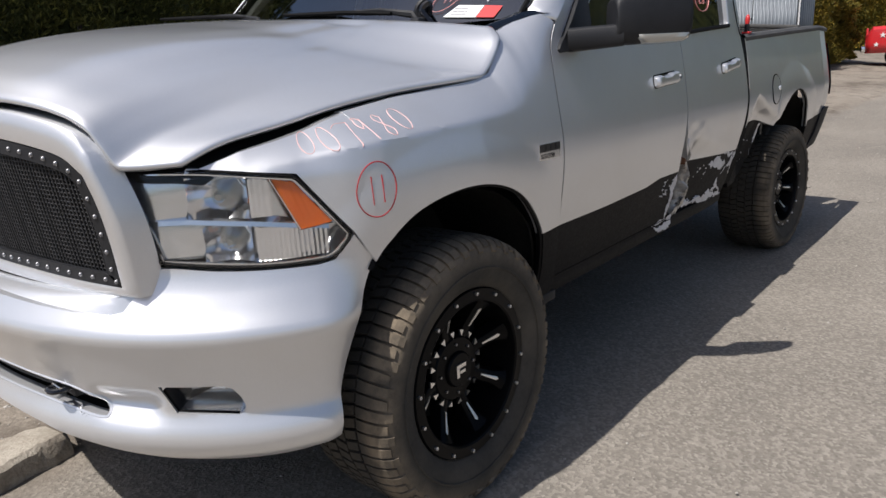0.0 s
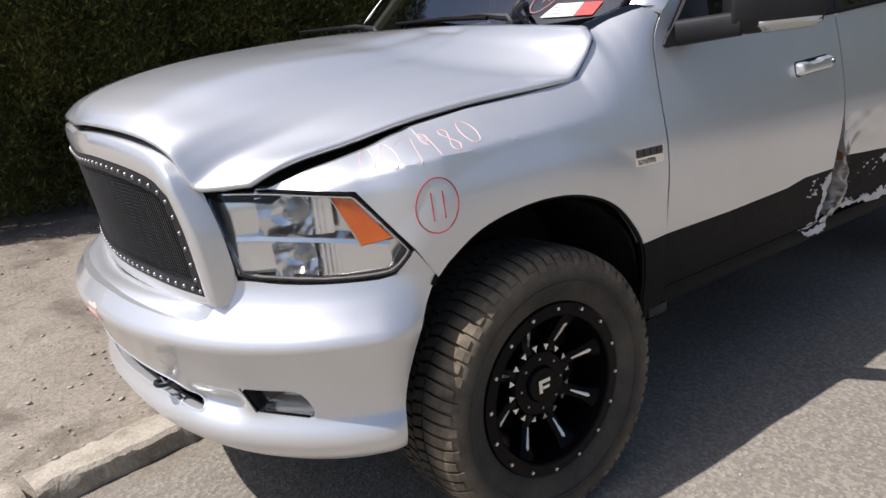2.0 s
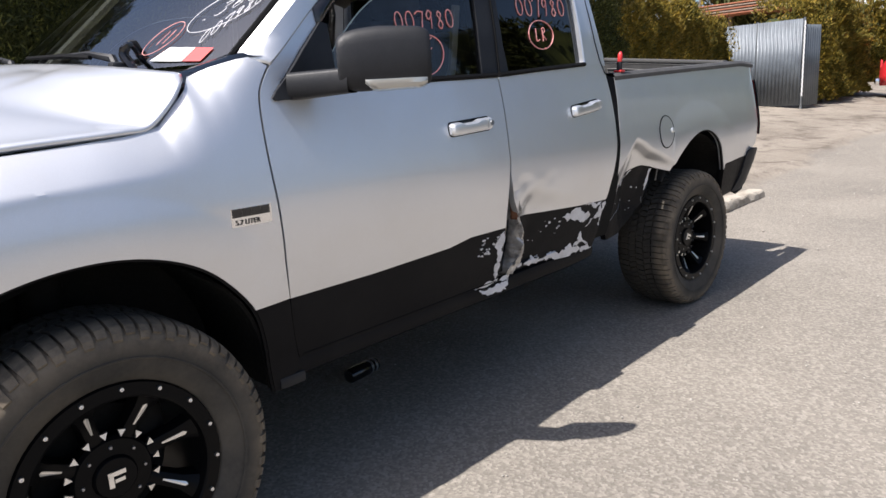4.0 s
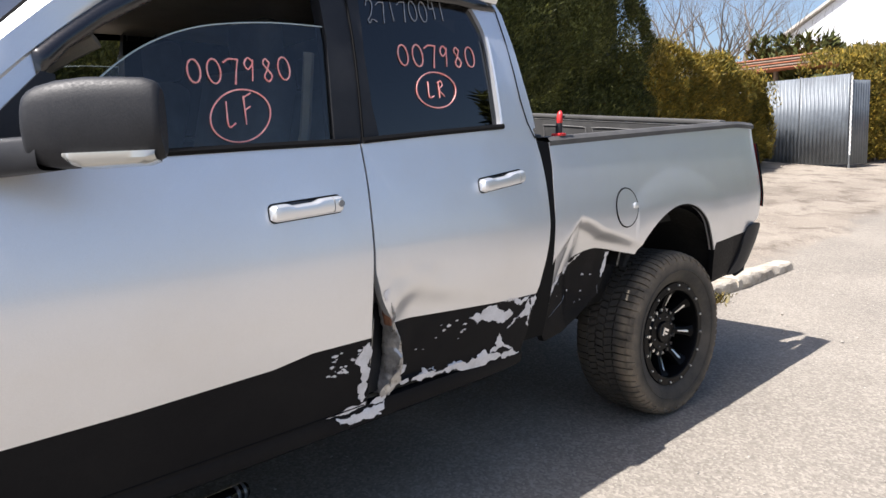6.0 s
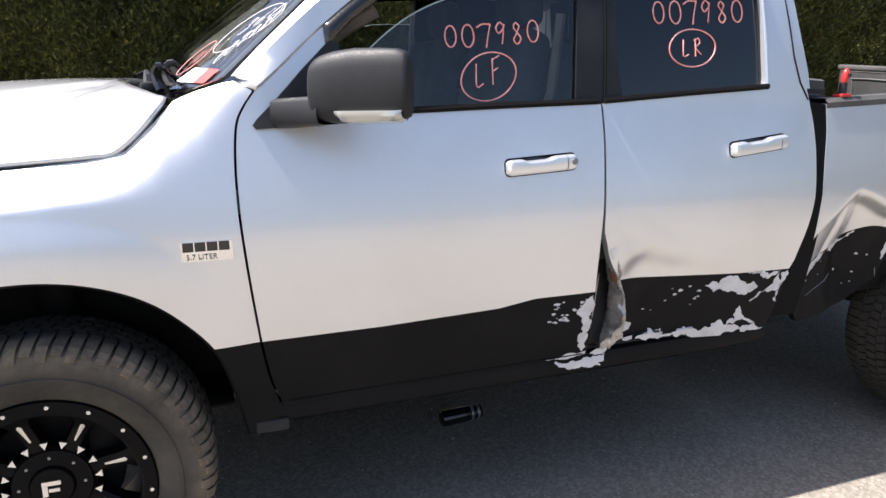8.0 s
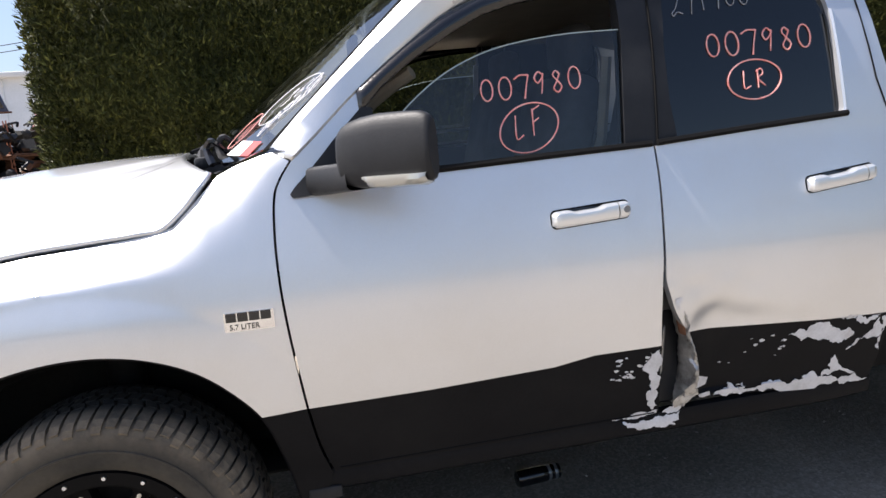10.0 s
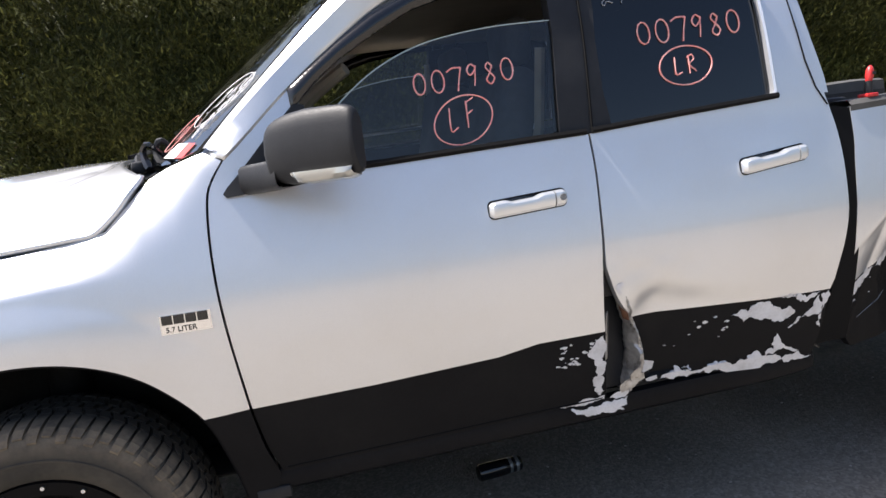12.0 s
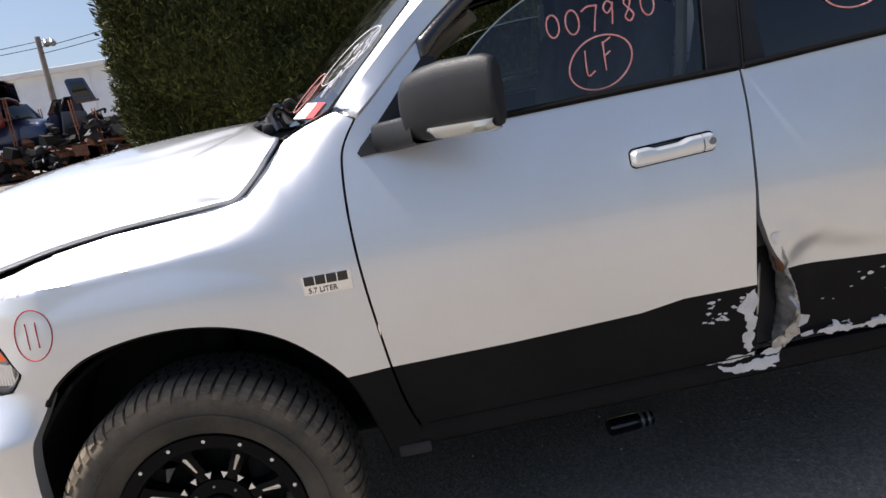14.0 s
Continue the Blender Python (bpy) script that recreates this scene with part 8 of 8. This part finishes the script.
# weeds and twigs by the kerb
bag = Bag()
rnd = random.Random(5)
for i in range(90):
    x, y = 6.15 + rnd.gauss(0, 0.10), -0.02 + rnd.gauss(0, 0.05)
    a = rnd.uniform(0, 6.28)
    l = rnd.uniform(0.03, 0.10)
    p = Vector((x, y, 0.0))
    d = Vector((math.cos(a) * 0.6, math.sin(a) * 0.6, 1)).normalized()
    s2 = Vector((-math.sin(a), math.cos(a), 0)) * 0.004
    bag.add([p - s2, p + s2, p + d * l * 0.6 + s2 * 0.8, p + d * l + Vector((math.cos(a), math.sin(a), 0)) * 0.02, p + d * l * 0.6 - s2 * 0.8], [(0, 1, 2, 3, 4)])
weeds = bag.make("weeds", [M_GOLD], None, "", 0)
tagged(weeds, "small tuft of weeds growing along the kerb", "weeds", kind="stuff")
bag = Bag()
for i in range(160):
    x, y = rnd.uniform(-4.5, 0.5), 0.5 + 4.5 * rnd.random() ** 1.5
    z = ground_z(x, y) + 0.006
    a, l = rnd.uniform(0, 6.28), rnd.uniform(0.01, 0.05)
    bag.add(*tube([(x, y, z), (x + l * math.cos(a), y + l * math.sin(a), z + 0.004)], 0.002, 4))
twigs = bag.make("twigs", [M_WOOD], None, "", 0)
tagged(twigs, "dry twigs and bark scraps on the dirt", "twigs", kind="stuff")


# ---- the yard beyond the hedge's end ----
def cone(x, y):
    z = ground_z(x, y)
    c = thing("traffic_cone", "orange plastic traffic cone in front of a red fence", "traffic cone", x, y, z)
    raw("cone", *lathe([(0.13, 0.03), (0.12, 0.04), (0.025, 0.66), (0.015, 0.67), (0.0001, 0.67)], 20, "z"), [M_ORANGE], c)
    part("base", box_bm(0, 0, 0.015, 0.36, 0.36, 0.03, 0.01), M_ORANGE, c)


cone(-3.2, 16.0)
cone(-9.55, 15.2)
red = thing("red_fence", "faded red sheet-metal fence", "fence", -3.2, 17.0, ground_z(-3.2, 17.0))
for i in range(5):
    sheet_panel("fence_sheet", (-2.6 + i * 1.02, 0, 0.06), (-2.6 + (i + 1) * 1.02 - 0.02, 0, 0.06), 1.50, 0.20, M_REDFENCE, red)
raw("fence_rail", *tube([(-2.6, 0.05, 1.5), (2.5, 0.05, 1.5)], 0.04, 6), [M_REDFENCE], red)
heap = thing("parts_heap", "dark engines, seats and tyres piled behind a red fence", "scrap heap", -3.4, 18.3, ground_z(-3.4, 18.3))
rnd = random.Random(17)
part("blue_bin", box_bm(0, 0.2, 0.9, 4.4, 1.4, 1.8, 0.04), M_BLUECAR, heap, "dark blue steel bin")
for i in range(6):
    tv_, tf_ = lathe([(0.16, -0.1), (0.3, -0.11), (0.34, -0.06), (0.34, 0.06), (0.3, 0.11), (0.16, 0.1)], 20)
    raw("tyre", [(p[0] - 0.7 + i * 0.42, p[1] - 0.3, p[2] + 1.85 + 0.05 * (i % 2)) for p in tv_], tf_, [M_TYRE], heap)
for x in (-1.3, -0.2, 0.9):
    part("car_seat", box_bm(x, -0.1, 2.12, 0.5, 0.45, 0.2, 0.06), M_DASH, heap, "loose black car seat")
    bm = box_bm(0, 0, 0.3, 0.14, 0.42, 0.6, 0.05)
    bmesh.ops.rotate(bm, verts=bm.verts, cent=(0, 0, 0), matrix=Matrix.Rotation(radians(rnd.uniform(-28, 10)), 3, "Y"))
    bmesh.ops.translate(bm, verts=bm.verts, vec=(x - 0.25, -0.1, 2.2))
    part("car_seat", bm, M_DASH, heap, "loose black car seat")

# parts rack: leaning rusty posts and beams carrying cut-off car bodies, doors and lids
gz = ground_z(-8, 17.0)
rack = thing("parts_rack", "leaning rusty steel rack loaded with car parts", "rack", -8.0, 17.0, gz - 0.05)
for x0, x1, h in ((-0.72, -0.70, 2.15), (0.97, 0.90, 1.85), (1.50, 1.43, 1.55), (-2.2, -2.15, 2.2), (2.4, 2.3, 1.6)):
    for y, k in ((-0.7, 1.0), (1.1, 0.9)):
        bag = Bag()
        for e in (-0.035, 0.035):
            bag.add(*tube([(x0 + e, y, 0), (x1 + e, y, h * k)], 0.016, 4))
        for i in range(int(h * k / 0.14)):
            q = (i + 0.5) * 0.14 / (h * k)
            bag.add(*tube([(x0 + (x1 - x0) * q - 0.035, y, q * h * k - 0.04), (x0 + (x1 - x0) * q + 0.035, y, q * h * k + 0.04)], 0.008, 4))
        bag.make("rack_post", [M_RACK], rack, "rusty lattice post")
for z in (0.12, 0.72):
    for y in (-0.7, 1.1):
        raw("rack_beam", *tube([(-2.4, y, z), (2.6, y, z - 0.05)], 0.045, 4), [M_RUST], rack)
part("rack_deck", box_bm(0.1, 0.2, 0.70, 4.9, 1.8, 0.04, 0.01), M_RUST, rack, "rusty steel deck")
part("rack_deck", box_bm(0.1, 0.2, 0.10, 4.9, 1.8, 0.04, 0.01), M_RUST, rack)
raw("rack_brace", *tube([(0.95, -0.68, 1.5), (1.45, -0.68, 0.85)], 0.018, 4), [M_RUST], rack)
rnd = random.Random(31)
bag = Bag()
for i in range(230):
    x, y, z = rnd.uniform(-10.4, -5.8), rnd.uniform(15.7, 18.2), gz + (rnd.uniform(0.05, 0.70) if i < 160 else rnd.uniform(0.75, 1.15 if i < 210 else 1.5))
    if i >= 160 and x < -7.6:
        x += 2.0
    rot = Matrix.Rotation(rnd.uniform(0, 6.28), 3, "Z") @ Matrix.Rotation(rnd.uniform(-0.7, 0.7), 3, "X")
    if i % 3 == 0:
        v_, f_ = tube(spline([(rnd.uniform(-0.3, 0.3), rnd.uniform(-0.2, 0.2), rnd.uniform(-0.15, 0.15)) for _ in range(4)], 4), rnd.uniform(0.015, 0.05), 6)
    elif i % 9 == 1:
        v_, f_ = lathe([(0.0001, -0.08), (0.08, -0.08), (0.12, -0.05), (0.12, 0.05), (0.05, 0.09), (0.0001, 0.09)], 12)
    else:
        v_, f_ = box_vf(0, 0, 0, rnd.uniform(0.15, 0.55), rnd.uniform(0.1, 0.35), rnd.uniform(0.06, 0.28))
        v_ = [(p[0] + rnd.uniform(-0.05, 0.05), p[1] + rnd.uniform(-0.05, 0.05), p[2] + rnd.uniform(-0.04, 0.04)) for p in v_]
    bag.add([tuple(rot @ Vector(p) + Vector((x, y, z))) for p in v_], f_, rnd.choice((0, 0, 0, 0, 1, 2, 3, 3)))
scrap = bag.make("scrap_parts", [M_DARK, M_RUST, M_PLASTIC, M_PLASTIC], None, "", 30)
tagged(scrap, "dark rusty engine and body parts heaped on a rack", "scrap", kind="stuff")


def car_shell(name, label, x, y, z, mat, L_=2.2, W=1.5, turn=0.0):
    """A cut-off car body: lofted sections with a roof, glass and wheel cut-outs left dark."""
    c = thing(name, label, "car body", x, y, z)
    c.rotation_euler = (0, 0, radians(turn))
    secs = []
    for t in np.linspace(0, 1, 9):
        h = 0.62 + 0.22 * math.sin(math.pi * min(t * 1.2, 1) * 0.5)
        w = W / 2 * (0.86 + 0.14 * math.sin(math.pi * min(t + 0.25, 1)))
        xx = -L_ / 2 + L_ * t
        secs.append([(xx, -w * 0.96, 0.12), (xx, -w, 0.35), (xx, -w * 0.97, h - 0.12), (xx, -w * 0.8, h), (xx, 0, h + 0.05), (xx, w * 0.8, h), (xx, w * 0.97, h - 0.12), (xx, w, 0.35), (xx, w * 0.96, 0.12)])
    sheet("body", secs, mat, c, flip=True, thick=0.03)
    cab_rows = []
    for t, hh in ((0.45, 0.84), (0.62, 1.28), (0.85, 1.34), (1.0, 1.30)):
        xx = -L_ / 2 + L_ * t
        w = W / 2 * 0.80
        cab_rows.append([(xx, -w * 1.1, 0.82), (xx, -w * 0.92, hh), (xx, 0, hh + 0.04), (xx, w * 0.92, hh), (xx, w * 1.1, 0.82)])
    sheet("cabin", cab_rows, M_GLOSSBLACK, c, "dark glasshouse", flip=True, thick=0.02)
    for s in (-1, 1):
        raw("roof_rail", *tube([(r[1 if s < 0 else 3][0], r[1 if s < 0 else 3][1], r[1 if s < 0 else 3][2] + 0.01) for r in cab_rows], 0.04, 6), [mat], c)
    part("front_panel", box_bm(-L_ / 2 - 0.02, 0, 0.40, 0.10, W * 0.86, 0.42, 0.06), M_PLASTIC, c)
    for s in (-1, 1):
        part("lamp", box_bm(-L_ / 2 - 0.03, s * W * 0.33, 0.50, 0.10, 0.30, 0.14, 0.03), M_CLEARGREY, c)
    return c


car_shell("wrecked_car", "dark blue car front stored on a rack", -8.72, 17.15, gz + 0.72, M_BLUECAR, 2.1, 1.45, 168)
car_shell("wrecked_car", "maroon car body stored beside a rack post", -9.95, 16.7, gz + 1.25, M_MAROON, 2.3, 1.5, 4)
car_shell("wrecked_car", "maroon car front far back on the rack", -6.3, 18.9, gz + 0.6, M_MAROON, 1.6, 1.4, 80)


def loose_door(x, y, z, mat, turn, lean):
    d = thing("salvaged_panel", "loose dark car door leaning in a rack", "salvage", x, y, z, group="loose car doors")
    d.rotation_euler = (radians(lean), 0, radians(turn))
    v, f, mi = panel([[(0, 0), (0.9, 0.02), (0.95, 0.5), (0.9, 0.62), (0.05, 0.62)]], lambda u, w, o: (u - 0.45, -0.04 - o - 0.03 * math.sin(w * 3), w), 0.1, 0.05)
    raw("panel", v, f, [mat], d, "", mi)
    raw("window_frame", *tube([(-0.42, -0.03, 0.62), (-0.2, -0.02, 0.98), (0.3, -0.02, 1.02), (0.42, -0.03, 0.62)], 0.025, 6), [M_PLASTIC], d)
    v, f, mi = panel([[(-0.40, 0.62), (0.40, 0.62), (0.29, 1.0), (-0.19, 0.96)]], lambda u, w, o: (u, -0.025 - o, w), 0.2, 0)
    raw("door_glass", v, f, [M_PRIVACY], d, "", mi)


loose_door(-7.62, 16.75, gz + 0.90, M_BLUECAR, 62, 6)
loose_door(-7.42, 16.95, gz + 0.95, M_GREYCAR, 70, 4)
lid = thing("wrecked_hatch", "dark blue hatch lid with glass standing open above a rack", "car part", -6.98, 17.0, gz + 1.80)
v, f, mi = panel([[(-0.30, 0.0), (0.30, -0.02), (0.12, 0.56), (0.06, 0.60), (-0.34, 0.62), (-0.40, 0.57)]], lambda u, w, o: (u, -o - 0.03 * math.sin(w * 4), w), 0.06, 0.03)
raw("panel", v, f, [M_BLUECAR], lid, "", mi)
v, f, mi = panel([[(-0.22, 0.10), (0.20, 0.08), (0.07, 0.50), (-0.30, 0.53)]], lambda u, w, o: (u, -o - 0.006 - 0.03 * math.sin(w * 4), w), 0.06, 0.004)
raw("glass", v, f, [M_PRIVACY], lid, "dark hatch glass", mi)
part("hinge_bar", box_bm(0.02, -0.02, -0.03, 0.7, 0.05, 0.05, 0.01), M_RUST, lid)
loose = thing("loose_lamp", "white car lamp lying on the rack", "car lamp", -6.82, 16.25, gz + 0.66)
part("lamp_body", box_bm(0, 0, 0.05, 0.26, 0.14, 0.10, 0.03), M_WHITE, loose)

# utility pole with floodlight and wires
pole = thing("utility_pole", "wooden utility pole with a floodlight and wires", "utility pole", -9.9, 22.0, ground_z(-9.9, 22))
raw("pole", *tube([(0, 0, -0.2), (0, 0, 4.35)], [0.11, 0.085], 10), [M_WOOD], pole)
for x_ in (0.22, 0.42):
    raw("floodlight", *tube([(x_, -0.05, 4.22), (x_ + 0.05, -0.10, 4.13), (x_ + 0.10, -0.17, 4.03)], [0.05, 0.09, 0.11], 12), [M_GREYCAR], pole, "grey floodlight head")
raw("lamp_bracket", *tube([(0, -0.05, 4.2), (0.45, -0.05, 4.24)], 0.022, 6), [M_GREYCAR], pole)
for dz, ty, tx in ((4.2, 30, -40), (4.0, 28, -40), (4.0, 14, 14), (3.8, 14, 14)):
    a, b = Vector((0, 0, dz)), Vector((tx, ty - 22, dz + 1.0))
    raw("wire", *tube([a + (b - a) * t - Vector((0, 0, 1.6 * t * (1 - t))) for t in np.linspace(0, 1, 14)], 0.012, 4), [M_DARK], pole)


# ---- red pickup far down the lot ----
RED_Y = -0.7
rp = thing("red_pickup", "red pickup with white stars parked far off", "pickup truck", 24.9, RED_Y, ground_z(24.9, RED_Y))
rp.rotation_euler = (0, 0, radians(-80))
secs = []
for x, h, w in ((-2.7, 1.0, 0.85), (-2.55, 1.25, 0.92), (-1.0, 1.28, 0.95), (-0.95, 1.30, 0.95), (1.0, 1.32, 0.95), (1.1, 1.25, 0.95), (2.5, 1.12, 0.92), (2.65, 0.8, 0.85)):
    secs.append([(x, -w, 0.50), (x, -w * 1.02, 0.8), (x, -w, h - 0.08), (x, -w * 0.9, h), (x, w * 0.9, h), (x, w, h - 0.08), (x, w * 1.02, 0.8), (x, w, 0.50)])
sheet("body", secs, M_REDCAR, rp, flip=True, thick=0.03)
cabr = []
for x, h in ((-0.95, 1.28), (-0.7, 1.85), (0.5, 1.88), (1.1, 1.28)):
    cabr.append([(x, -0.86, 1.26), (x, -0.72, h), (x, 0.72, h), (x, 0.86, 1.26)])
sheet("cab", cabr, M_GLOSSBLACK, rp, flip=True, thick=0.02)
part("roof", box_bm(-0.1, 0, 1.90, 1.25, 1.42, 0.06, 0.03), M_REDCAR, rp)
part("tailgate", box_bm(-2.70, 0, 0.98, 0.06, 1.6, 0.52, 0.02), M_REDCAR, rp)
part("rear_bumper", box_bm(-2.78, 0, 0.62, 0.14, 1.75, 0.18, 0.03), M_CHROME, rp)
for x in (-1.75, 1.75):
    for y in (-0.86, 0.86):
        wv, wf = lathe([(0.001, -0.11), (0.22, -0.11), (0.24, -0.10), (0.36, -0.12), (0.39, -0.06), (0.39, 0.1), (0.2, 0.12)], 24)
        k = -1 if y > 0 else 1
        w_ = new("wheel")
        w_.parent = rp
        raw("tyre", [(p[0] + x, p[1] * k + y, p[2] + 0.39) for p in wv], [f[::-1] if k < 0 else f for f in wf], [M_TYRE], w_)
        raw("rim", [(p[0] * 0.58 + x, p[1] * k + y - 0.004 * k, p[2] * 0.58 + 0.39) for p in wv[:]], [f[::-1] if k < 0 else f for f in wf], [M_CHROME], w_)
for i, (x, z, r) in enumerate(((-2.3, 1.02, 0.09), (-2.0, 0.85, 0.07), (-2.45, 0.75, 0.08), (-1.2, 1.0, 0.08))):
    for y in (-0.985, 0.985):
        pts = [(x + (r if k % 2 == 0 else r * 0.4) * math.sin(k * math.pi / 5), y, z + (r if k % 2 == 0 else r * 0.4) * math.cos(k * math.pi / 5)) for k in range(10)]
        raw("white_star", pts, [tuple(range(10))], [M_WHITE], rp, "white painted star", smooth=False)
for k in range(5):
    part("number_bar", box_bm(-0.6 + k * 0.16, -0.985, 1.12, 0.11, 0.01, 0.16, 0.002), M_YELLOW, rp, "plain yellow bar")
